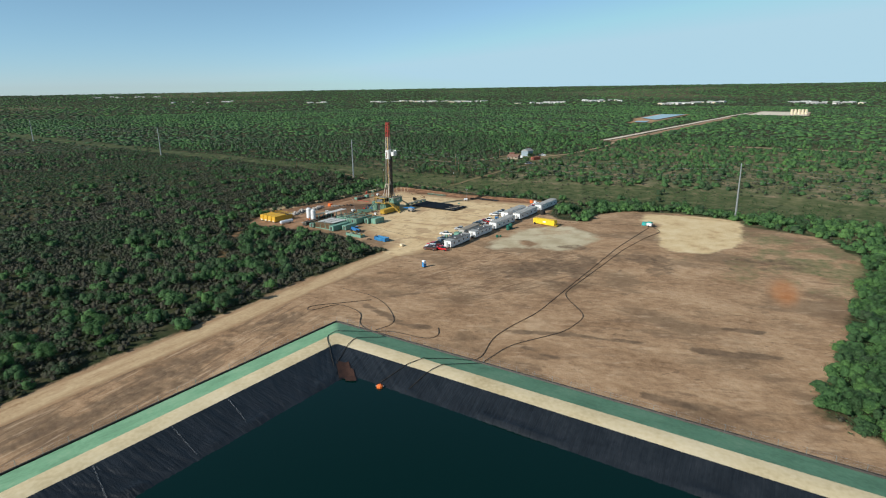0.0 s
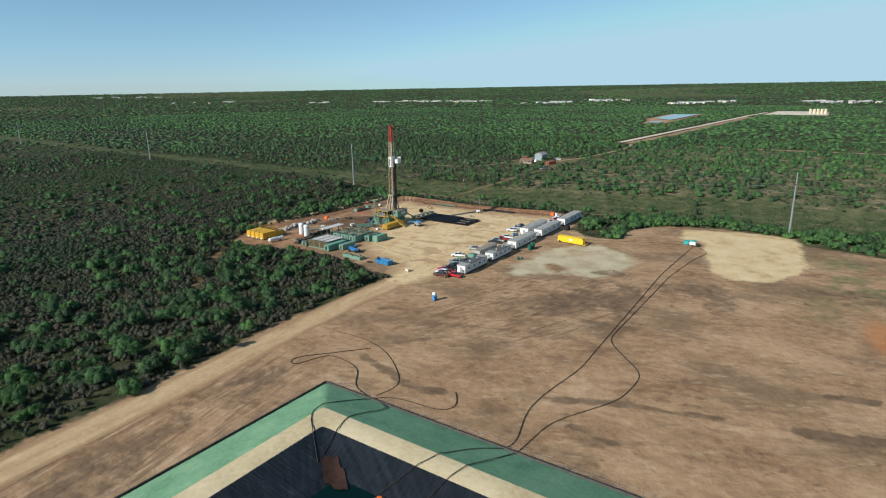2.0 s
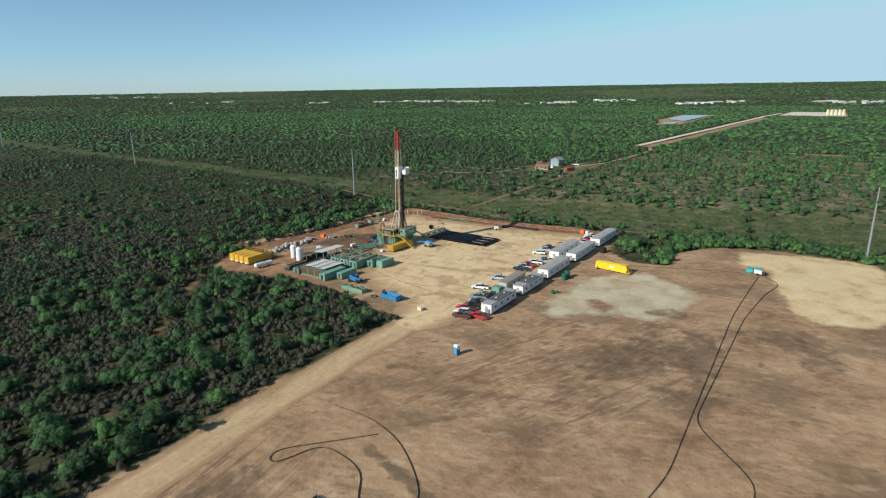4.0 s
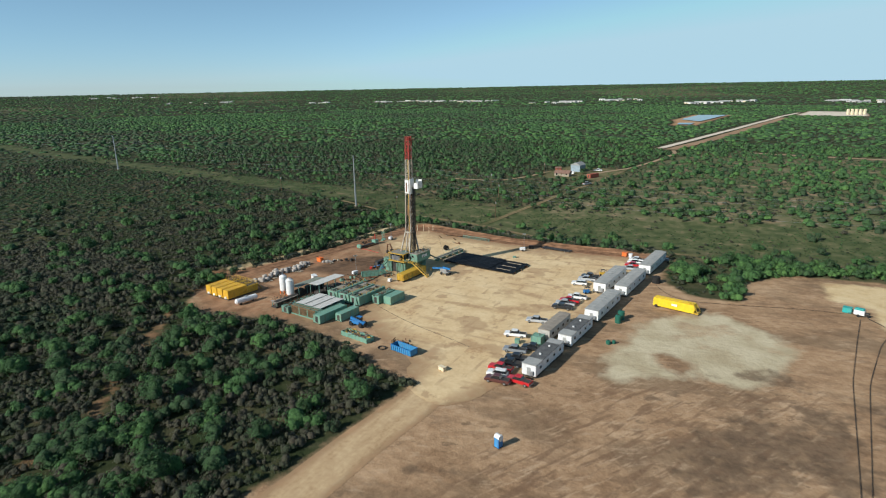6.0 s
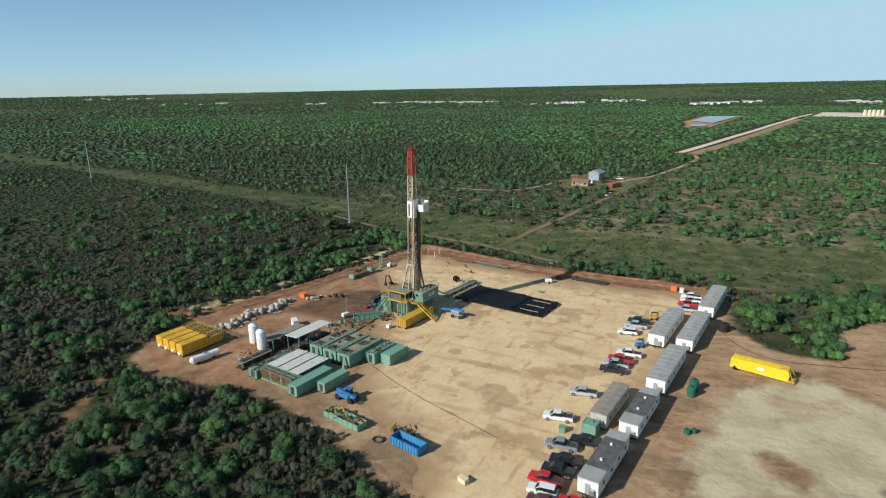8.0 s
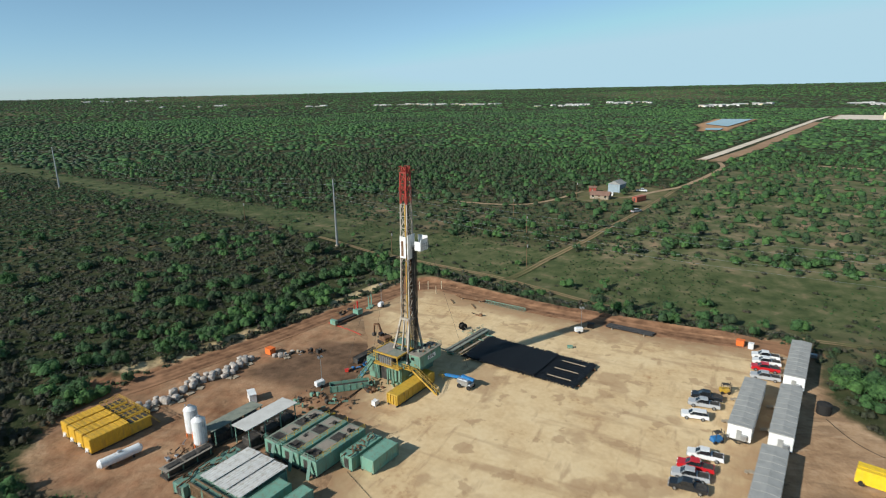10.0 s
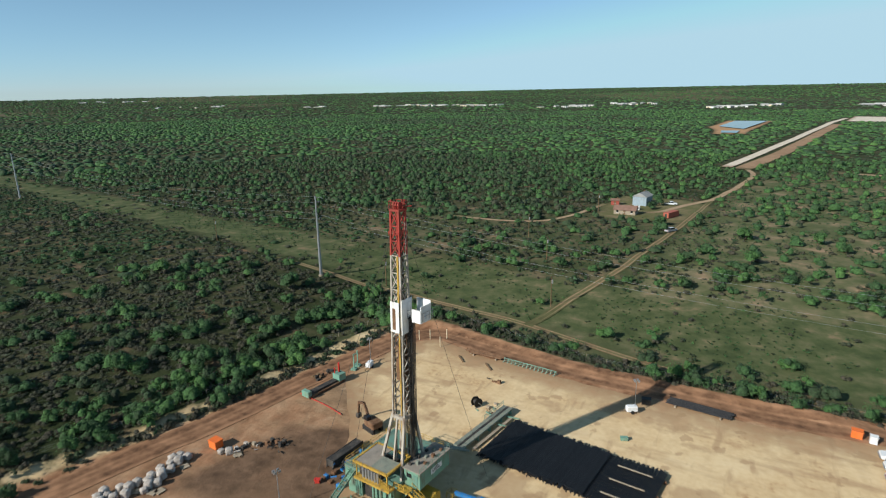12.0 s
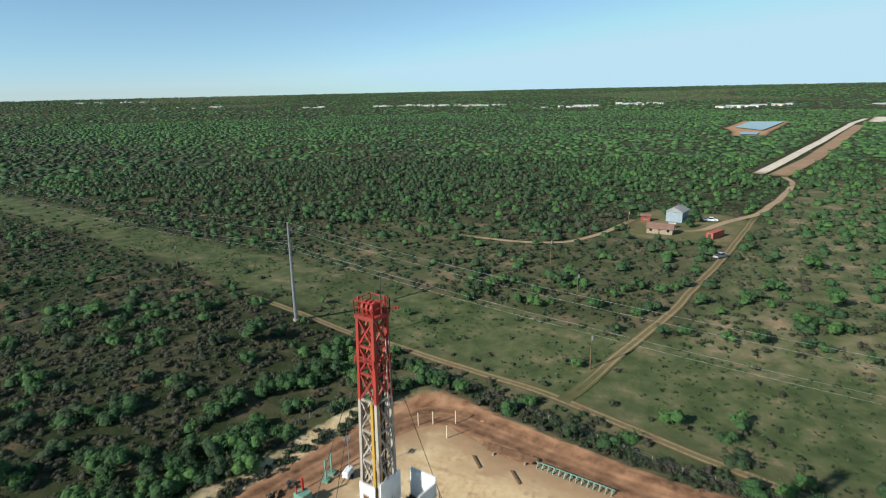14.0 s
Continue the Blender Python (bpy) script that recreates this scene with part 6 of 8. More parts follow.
trailer(-114.8, 237.2, 3.3, 14.0, 3.4, -6, ROOF_B, False, paint("grey_siding", (0.42, 0.40, 0.36), 0.7, (0.3, 0.24, 0.18), 0.6), "weathered grey trailer with a brown-stained roof")
trailer(-107.2, 256.0, 4.0, 19.5, 3.5, -6, ROOF_L, False, WHITE, "long white crew trailer with a pale grey roof")
trailer(-110.8, 280.0, 4.0, 21.0, 3.5, -6, ROOF_L, False, WHITE, "long white crew trailer with a pale grey roof")
trailer(-104.2, 280.0, 3.9, 21.0, 3.5, -6, ROOF_L, False, WHITE, "long white crew trailer with a pale grey roof")
trailer(-101.4, 305.6, 4.0, 21.0, 3.5, -6, ROOF_L, False, WHITE, "long white crew trailer with a pale grey roof")
genset = container(-115.6, 235.2, 2.6, 2.6, 2.5, -6, GREEN, "green generator set at the grey trailer's end", "generator", "generator", False)
part("exhaust", S().cyl((0.5, 0, 2.5), (0.5, 0, 3.1), 0.1, 8), DARK, genset)


# ---- vehicles ----
def pickup(color, suv=False):
    name = "suv" if suv else "pickup_truck"
    t = new(name)
    L, W = (5.0, 1.95) if suv else (5.9, 2.0)
    h = L / 2
    body = S().profile([(-h, 0.45), (h - 0.1, 0.42), (h, 0.75), (h - 0.1, 1.05), (h - 1.35, 1.18), (-h + 0.05, 1.14), (-h, 0.9)], -W / 2, W / 2, 0.06)
    part("body", body, color, t)
    if suv:
        cab = [(-h + 0.15, 1.14), (h - 1.3, 1.16), (h - 2.1, 1.74), (-h + 0.5, 1.76)]
    else:
        cab = [(-h + 2.0, 1.14), (h - 1.3, 1.16), (h - 2.15, 1.80), (-h + 2.35, 1.84)]
    part("cab_glass", S().profile(cab, -W / 2 + 0.08, W / 2 - 0.08, 0.14), GLASS, t)
    x0, x1 = cab[3][0] - 0.05, cab[2][0] + 0.1
    part("roof", S().box(x0, x1, -W / 2 + 0.22, W / 2 - 0.22, cab[3][1] - 0.04, cab[3][1] + 0.06, 0.04), color, t)
    if not suv:
        part("bed", S().box(-h + 0.15, -h + 1.85, -W / 2 + 0.2, W / 2 - 0.2, 1.146, 1.165), DARK, t)
    for sx in (-h + 1.05, h - 1.0):
        for sy in (-1, 1):
            w = part("wheel", S().cyl((sx, sy * (W / 2 - 0.28), 0.38), (sx, sy * (W / 2 + 0.03), 0.38), 0.38, 14), BLACK, t)
            part("rim", S().cyl((sx, sy * (W / 2 - 0.02), 0.38), (sx, sy * (W / 2 + 0.045), 0.38), 0.21, 10), STEEL, w)
    part("bumper", S().box(h - 0.08, h + 0.1, -W / 2 + 0.05, W / 2 - 0.05, 0.45, 0.68, 0.03), STEEL, t)
    part("bumper", S().box(-h - 0.1, -h + 0.06, -W / 2 + 0.05, W / 2 - 0.05, 0.45, 0.68, 0.03), STEEL, t)
    for sy in (-0.72, 0.72):
        part("headlight", S().box(h - 0.06, h + 0.02, sy - 0.17, sy + 0.17, 0.78, 0.95), TANKW, t)
        part("tail_light", S().box(-h - 0.02, -h + 0.05, sy - 0.12, sy + 0.12, 0.75, 1.05), RED, t)
    part("windscreen_pillar", S().beam((h - 1.3, -W / 2 + 0.12, 1.16), (h - 2.1, -W / 2 + 0.24, 1.8), 0.08).beam((h - 1.3, W / 2 - 0.12, 1.16), (h - 2.1, W / 2 - 0.24, 1.8), 0.08), color, t)
    part("mirror", S().box(h - 1.9, h - 1.7, -W / 2 - 0.2, -W / 2, 1.15, 1.35).box(h - 1.9, h - 1.7, W / 2, W / 2 + 0.2, 1.15, 1.35), DARK, t)
    return t


def car_paint(name, c):
    m = mat(name, [tuple(v * 0.9 for v in c), c], 0.3, 0, 1.0, 6, 0, 0, spec=0.5)
    m.node_tree.nodes["Principled BSDF"].inputs["Coat Weight"].default_value = 0.5
    return m


CAR = {"white": car_paint("white_car", (0.75, 0.75, 0.74)), "silver": car_paint("silver_car", (0.42, 0.43, 0.44)), "grey": car_paint("grey_car", (0.22, 0.24, 0.26)),
       "black": car_paint("black_car", (0.015, 0.018, 0.022)), "red": car_paint("red_car", (0.50, 0.015, 0.02)), "maroon": car_paint("maroon_car", (0.10, 0.035, 0.03))}
kinds = {}
CARS = [(-120.7, 248.8, "silver", 0, 8), (-122.6, 237.2, "white", 0, 10), (-119.2, 228.2, "grey", 0, 6), (-117.0, 224.0, "black", 0, 4), (-117.4, 220.9, "black", 0, 2), (-118.6, 217.5, "red", 0, 0),
        (-118.2, 214.6, "white", 1, 4), (-117.0, 211.8, "maroon", 0, 2), (-112.4, 213.4, "red", 0, -8), (-115.7, 272.2, "white", 0, 3), (-116.9, 268.2, "red", 0, 2), (-117.4, 265.2, "silver", 0, 4),
        (-117.4, 262.0, "black", 0, 2), (-118.7, 285.4, "white", 1, 8), (-117.5, 290.8, "silver", 0, 4), (-117.3, 294.2, "black", 0, 2), (-106.6, 313.6, "red", 0, 2), (-106.4, 317.2, "white", 0, 3),
        (-106.6, 320.6, "white", 0, 3), (-115.4, 231.2, "black", 0, 4), (-106.6, 309.0, "silver", 0, 2)]
for x, y, col, suv, yaw in CARS:
    key = (col, suv)
    m_ = pose(x, y, 0.07, 0, 0, 180 + yaw)
    if key in kinds:
        copy_thing(kinds[key], m_)
    else:
        kinds[key] = pickup(CAR[col], bool(suv))
        kinds[key].matrix_basis = m_
        tagged(kinds[key], f"{col} {'sport utility vehicle' if suv else 'crew-cab pickup truck'} parked on the dusty pad", "suv" if suv else "pickup truck", "parked vehicles")


def telehandler(x, y, rz):
    t = thing("telehandler", x, y, rz, "blue telescopic forklift parked beside the containers", "telehandler")
    part("chassis", S().box(-2.6, 2.2, -0.8, 0.8, 0.6, 1.4, 0.1), BLUE, t)
    cab = part("cab", S().box(-0.6, 0.9, 0.1, 1.0, 1.4, 2.5, 0.1), GLASS, t)
    part("cab_roof", S().box(-0.65, 0.95, 0.05, 1.05, 2.5, 2.6), BLUE, cab)
    part("boom", S().beam((-2.4, -0.4, 2.1), (2.8, -0.4, 1.3), 0.5, 0.5), BLUE, t)
    part("engine_cover", S().box(-1.6, 1.2, -1.1, -0.7, 0.9, 1.6, 0.08), BLUE, t)
    for sx in (-1.9, 1.6):
        for sy in (-1.0, 1.0):
            part("wheel", S().cyl((sx, sy - 0.2, 0.65), (sx, sy + 0.2, 0.65), 0.65, 16), BLACK, t)
    part("forks", S().beam((2.9, -0.6, 0.4), (4.0, -0.6, 0.35), 0.12).beam((2.9, 0.0, 0.4), (4.0, 0.0, 0.35), 0.12).box(2.75, 2.9, -0.8, 0.2, 0.3, 1.4), DARK, t)


telehandler(-165.2, 225.2, -6)


def boom_lift(x, y, rz):
    t = thing("boom_lift", x, y, rz, "blue and grey boom lift with its arm lowered", "boom lift")
    part("base", S().box(-1.6, 1.6, -0.9, 0.9, 0.6, 1.2, 0.1), STEEL, t)
    part("turret", S().box(-1.9, 1.0, -1.0, 1.0, 1.2, 2.1, 0.15), STEEL, t, "grey counterweight hood")
    part("boom", S().beam((0.6, 0, 2.2), (-5.6, 0, 1.6), 0.5, 0.5), BLUE, t)
    part("boom", S().beam((-1.0, 0, 2.5), (2.0, 0, 2.2), 0.6, 0.5), BLUE, t)
    part("basket", rail(S(), [(-6.8, -0.7, 0.6), (-5.6, -0.7, 0.6), (-5.6, 0.7, 0.6), (-6.8, 0.7, 0.6), (-6.8, -0.7, 0.6)], 1.1, 0.7, 0.07), YELLOW, t)
    for sx in (-1.2, 1.2):
        for sy in (-0.95, 0.95):
            part("wheel", S().cyl((sx, sy - 0.18, 0.5), (sx, sy + 0.18, 0.5), 0.5, 14), BLACK, t)


boom_lift(-164.6, 277.0, -6)


def forklift(x, y, rz, color, label):
    t = thing("forklift", x, y, rz, label, "forklift")
    part("body", S().box(-1.2, 0.8, -0.6, 0.6, 0.4, 1.2, 0.1), color, t)
    cg = S()
    for sx in (-0.7, 0.6):
        for sy in (-0.5, 0.5):
            cg.beam((sx, sy, 1.2), (sx, sy, 2.1), 0.08)
    cg.box(-0.75, 0.65, -0.55, 0.55, 2.1, 2.18)
    part("cage", cg, DARK, t)
    part("mast", S().beam((1.0, -0.4, 0.2), (1.0, -0.4, 2.4), 0.12).beam((1.0, 0.4, 0.2), (1.0, 0.4, 2.4), 0.12), DARK, t)
    for sx in (-0.8, 0.6):
        for sy in (-0.6, 0.6):
            part("wheel", S().cyl((sx, sy - 0.12, 0.35), (sx, sy + 0.12, 0.35), 0.35, 12), BLACK, t)


forklift(-114.0, 298.6, 20, YELLOW, "small yellow forklift among parked trucks")
forklift(-114.2, 278.4, 40, BLUE, "small blue utility loader near the crew trailer")


def excavator(x, y, rz):
    t = thing("excavator", x, y, rz, "dusty rust-brown excavator with raised arm", "excavator")
    part("track", S().box(-1.8, 1.8, -1.3, -0.7, 0, 0.9, 0.15), BLACK, t)
    part("track", S().box(-1.8, 1.8, 0.7, 1.3, 0, 0.9, 0.15), BLACK, t)
    part("house", S().box(-1.8, 1.2, -1.2, 1.2, 1.0, 2.2, 0.15), RUST, t)
    part("cab", S().box(0.0, 1.3, 0.2, 1.2, 2.2, 3.0, 0.1), GLASS, t)
    part("boom", S().beam((1.0, 0, 1.8), (2.6, 0, 4.6), 0.4, 0.5).beam((2.6, 0, 4.6), (4.4, 0, 4.0), 0.35, 0.45), RUST, t)
    part("arm", S().beam((4.4, 0, 4.2), (4.8, 0, 1.6), 0.3, 0.4), RUST, t)
    part("bucket", S().box(4.3, 5.2, -0.5, 0.5, 0.7, 1.6, 0.15), DARK, t)


excavator(-193.8, 289.0, 160)
container(-193.2, 279.5, 7.5, 1.6, 1.4, SITE, DARK, "dark open mud-boat skid beside the rig", "skid", "mud_skid", False)


# ---- sacks, boxes, light towers ----
def bulk_bag(seed):
    r = random.Random(seed)
    bm = bmesh.new()
    bmesh.ops.create_cube(bm, size=1.0)
    bmesh.ops.subdivide_edges(bm, edges=bm.edges[:], cuts=3, use_grid_fill=True)
    for v in bm.verts:
        d = v.co.length
        v.co *= 0.5 * (1 / max(0.5, d)) * 0.45 + 0.62
        v.co += Vector((r.uniform(-0.05, 0.05), r.uniform(-0.05, 0.05), r.uniform(-0.05, 0.05)))
        v.co.z = v.co.z * 0.95 + 0.5
    zmin = min(v.co.z for v in bm.verts)
    for v in bm.verts:
        v.co.z -= zmin
    me = bpy.data.meshes.new("bulk_bag")
    bm.to_mesh(me)
    bm.free()
    me.materials.append(BAG)
    me.polygons.foreach_set("use_smooth", [True] * len(me.polygons))
    return me


BAGS = [bulk_bag(i) for i in range(5)]
rb_ = random.Random(21)
BAG_LINE = [(-221.4, 238.4), (-220.6, 242.0), (-219.9, 244.4), (-220.4, 248.0), (-221.4, 252.4), (-219.8, 255.8), (-217.8, 258.4), (-218.6, 263.3), (-219.6, 267.0)]
bag_spots = []
for (ax, ay), (bx, by) in zip(BAG_LINE, BAG_LINE[1:]):
    for k in range(14):
        f = rb_.random()
        bag_spots.append((ax + (bx - ax) * f + rb_.uniform(-1.6, 1.6), ay + (by - ay) * f + rb_.uniform(-1.0, 1.0)))
bag_spots += [(-214.2, 270.2), (-212.8, 270.8), (-213.6, 271.4)]
placed = []
for x, y in bag_spots:
    if any(math.hypot(x - a, y - b) < 1.05 for a, b in placed):
        continue
    placed.append((x, y))
    o = new("bulk_bag", rb_.choice(BAGS))
    s = rb_.uniform(0.95, 1.45)
    o.matrix_basis = pose(x, y, ground_z(x, y), 0, 0, rb_.uniform(0, 90)) @ Matrix.Diagonal((s, s, s * rb_.uniform(0.8, 1.15), 1))
    tagged(o, "bulging white woven bulk sack on the dirt", "bulk sack", "bulk sacks")
    if rb_.random() < 0.45:
        p2 = new("pallet", mesh_from("pallet", *(lambda q: (q.v, q.f))(S().box(-0.7, 0.7, -0.7, 0.7, 0.1, 0.16).box(-0.7, -0.5, -0.7, 0.7, 0, 0.1).box(0.5, 0.7, -0.7, 0.7, 0, 0.1)), WOOD))
        p2.matrix_basis = pose(x + 1.7, y + rb_.uniform(-1, 1), ground_z(x + 1.7, y) + 0.04, 0, 0, rb_.uniform(0, 90))
        tagged(p2, "weathered wooden pallet beside the sacks", "pallet", "pallets")


def crate(x, y, rz, sx, sy, sz, material, label, name, category):
    t = thing(name, x, y, rz, label, category)
    part("body", S().box(-sx / 2, sx / 2, -sy / 2, sy / 2, 0.1, sz, 0.06), material, t)
    part("lid", S().box(-sx / 2 - 0.05, sx / 2 + 0.05, -sy / 2 - 0.05, sy / 2 + 0.05, sz, sz + 0.1), material, t)
    part("skid", S().box(-sx / 2, sx / 2, -sy / 2 + 0.1, -sy / 2 + 0.3, 0, 0.1).box(-sx / 2, sx / 2, sy / 2 - 0.3, sy / 2 - 0.1, 0, 0.1), DARK, t)


crate(-216.6, 271.2, SITE, 2.1, 1.7, 1.5, ORANGE, "bright orange plastic bin on the dirt", "bin", "bin")
crate(-112.2, 326.2, SITE, 1.8, 1.5, 1.4, ORANGE, "orange storage bin at the pad's edge", "bin", "bin")
crate(-109.8, 325.2, SITE, 1.2, 1.2, 1.4, TANKW, "white cube tank beside the orange bin", "cube_tank", "tank")
crate(-203.4, 252.0, -35, 3.0, 1.5, 1.8, TANKW, "white generator box on a skid", "generator", "generator")
crate(-131.0, 211.5, -20, 1.8, 1.0, 0.9, CREAM, "small cream box by the road", "box", "box")
crate(-120.6, 233.4, 10, 1.2, 1.2, 1.1, GREEN, "small green wheeled bin", "bin", "bin")
crate(-149.9, 306.5, 20, 1.3, 0.7, 0.6, GREEN, "small green steel skid on the pad", "skid_box", "box")
crate(-96.6, 326.0, SITE, 1.6, 1.0, 0.8, STEEL, "small grey box by the bank", "box", "box")


def light_tower(x, y, rz, label="white trailer light tower with a raised mast"):
    t = thing("light_tower", x, y, rz, label, "light tower", "light towers")
    part("trailer_body", S().box(-1.1, 1.1, -0.6, 0.6, 0.45, 1.5, 0.12), TANKW, t)
    for sy in (-0.75, 0.75):
        part("wheel", S().cyl((0, sy - 0.1, 0.35), (0, sy + 0.1, 0.35), 0.35, 12), BLACK, t)
    part("mast", S().cyl((0.6, 0, 1.4), (0.6, 0, 7.0), 0.08, 8, 0.05), STEEL, t)
    for sx, sy in ((-0.35, -0.3), (0.35, -0.3), (-0.35, 0.3), (0.35, 0.3)):
        part("lamp_head", S().box(0.6 + sx - 0.2, 0.6 + sx + 0.2, sy - 0.12, sy + 0.12, 6.8, 7.15), STEEL, t)
    part("tow_bar", S().beam((-1.1, 0, 0.5), (-2.4, 0, 0.35), 0.1), DARK, t)


light_tower(-150.6, 317.0, 30)
light_tower(-194.0, 263.0, 70)
light_tower(-209.6, 310.6, 100)
crate(-148.6, 321.8, 10, 1.8, 1.2, 1.1, DARK, "dark machine box beside the light tower", "machine_box", "machine")


def spool(x, y, rz, r, label):
    t = thing("cable_spool", x, y, rz, label, "cable spool")
    for sy in (-0.6, 0.6):
        part("flange", S().cyl((0, sy - 0.05, r), (0, sy + 0.05, r), r, 18), BLACK, t)
    part("drum", S().cyl((0, -0.6, r), (0, 0.6, r), r * 0.55, 14), DARK, t)
    part("stand", S().beam((-r, -0.7, 0.05), (r, -0.7, 0.05), 0.12).beam((-r, 0.7, 0.05), (r, 0.7, 0.05), 0.12).beam((0.9 * r, -0.7, 0), (0, -0.7, r), 0.12), STEEL, t)


spool(-179.4, 305.6, 60, 1.0, "black cable spool on a stand")


def poly_tank(x, y, r, h, material, label):
    t = thing("water_tank", x, y, 0, label, "water tank")
    part("shell", S().cyl((0, 0, 0), (0, 0, h), r, 20).cyl((0, 0, h), (0, 0, h + 0.25 * r), r, 20, r * 0.35), material, t)
    for i in range(4):
        part("band", S().cyl((0, 0, h * (i + 1) / 5 - 0.04), (0, 0, h * (i + 1) / 5 + 0.04), r * 1.02, 20), material, t)
    part("lid", S().cyl((0, 0, h + 0.25 * r), (0, 0, h + 0.25 * r + 0.1), r * 0.3, 12), BLACK, t)


poly_tank(-100.2, 258.3, 0.85, 2.1, PGREEN, "green plastic upright water tank")
poly_tank(-100.0, 261.2, 0.95, 2.4, PGREEN, "tall green plastic water tank")
poly_tank(-99.4, 243.0, 0.6, 0.9, PGREEN, "low green plastic tank on the dirt")
poly_tank(-98.2, 243.9, 0.45, 0.8, PGREEN, "low green plastic tank on the dirt")
poly_tank(-96.3, 298.4, 1.35, 2.0, BLACK, "squat black plastic water tank behind the trailers")


def portable_toilet(x, y, rz):
    t = thing("portable_toilet", x, y, rz, "blue portable toilet with a pale roof", "portable toilet")
    part("cabin", S().box(-0.6, 0.6, -0.6, 0.6, 0.1, 2.1, 0.05), BLUE, t)
    part("roof", S().cyl((-0.62, 0, 2.0), (0.62, 0, 2.0), 0.62, 14), TANKW, t, "white domed roof")
    part("door", S().box(-0.4, 0.4, -0.64, -0.6, 0.2, 2.0), paint("toilet_door_blue", (0.06, 0.26, 0.55), 0.5), t)
    part("base", S().box(-0.65, 0.65, -0.65, 0.65, 0, 0.1), DARK, t)
    part("vent", S().cyl((0.45, 0.45, 2.1), (0.45, 0.45, 2.75), 0.05, 8), TANKW, t)


portable_toilet(-107.2, 189.0, -20)


def pump_unit(x, y, rz):
    t = thing("pump_trailer", x, y, rz, "white and teal trailer pump feeding black hoses", "pump")
    part("engine_box", S().box(-1.6, 1.0, -0.8, 0.8, 0.6, 1.9, 0.1), TANKW, t)
    part("fuel_tank", S().box(-1.5, 0.8, -0.7, 0.7, 1.9, 2.4, 0.1), TEAL, t)
    part("pump", S().cyl((1.0, 0, 1.0), (2.0, 0, 1.0), 0.5, 14).cyl((1.6, 0, 1.0), (1.6, -1.2, 0.8), 0.2, 8), DARK, t)
    for sy in (-0.9, 0.9):
        part("wheel", S().cyl((-0.3, sy - 0.12, 0.4), (-0.3, sy + 0.12, 0.4), 0.4, 14), BLACK, t)
    part("tow_bar", S().beam((-1.6, 0, 0.5), (-3.0, 0, 0.4), 0.12), DARK, t)


pump_unit(-40.3, 291.6, -20)
crate(-192.9, 271.4, 25, 0.9, 0.6, 0.7, RED, "small red pump box beside the rig", "pump_box", "pump")


def hose_coil(x, y, r, n, label):
    """Turns of hose lying in a flat ring."""
    pts = []
    q = random.Random(4)
    for i in range(n * 20):
        a = 2 * math.pi * i / 20
        rr = r * (0.8 + 0.25 * i / (n * 20)) + q.uniform(-0.04, 0.04)
        pts.append((x + math.cos(a) * rr, y + math.sin(a) * rr * 0.9, ground_z(x, y) + 0.12 + 0.05 * (i // 20)))
    s = S().tube(pts, 0.07, 5)
    return tagged(new("hose_coil", mesh_from("hose_coil", s.v, s.f, HOSE, True)), label, "hose")


hose_coil(-150.8, 215.5, 1.1, 4, "dark hose coiled in a ring on the dirt")
crate(-43.2, 293.8, -15, 2.2, 1.8, 1.5, TEAL, "teal fuel cube beside the pump", "fuel_cube", "tank")


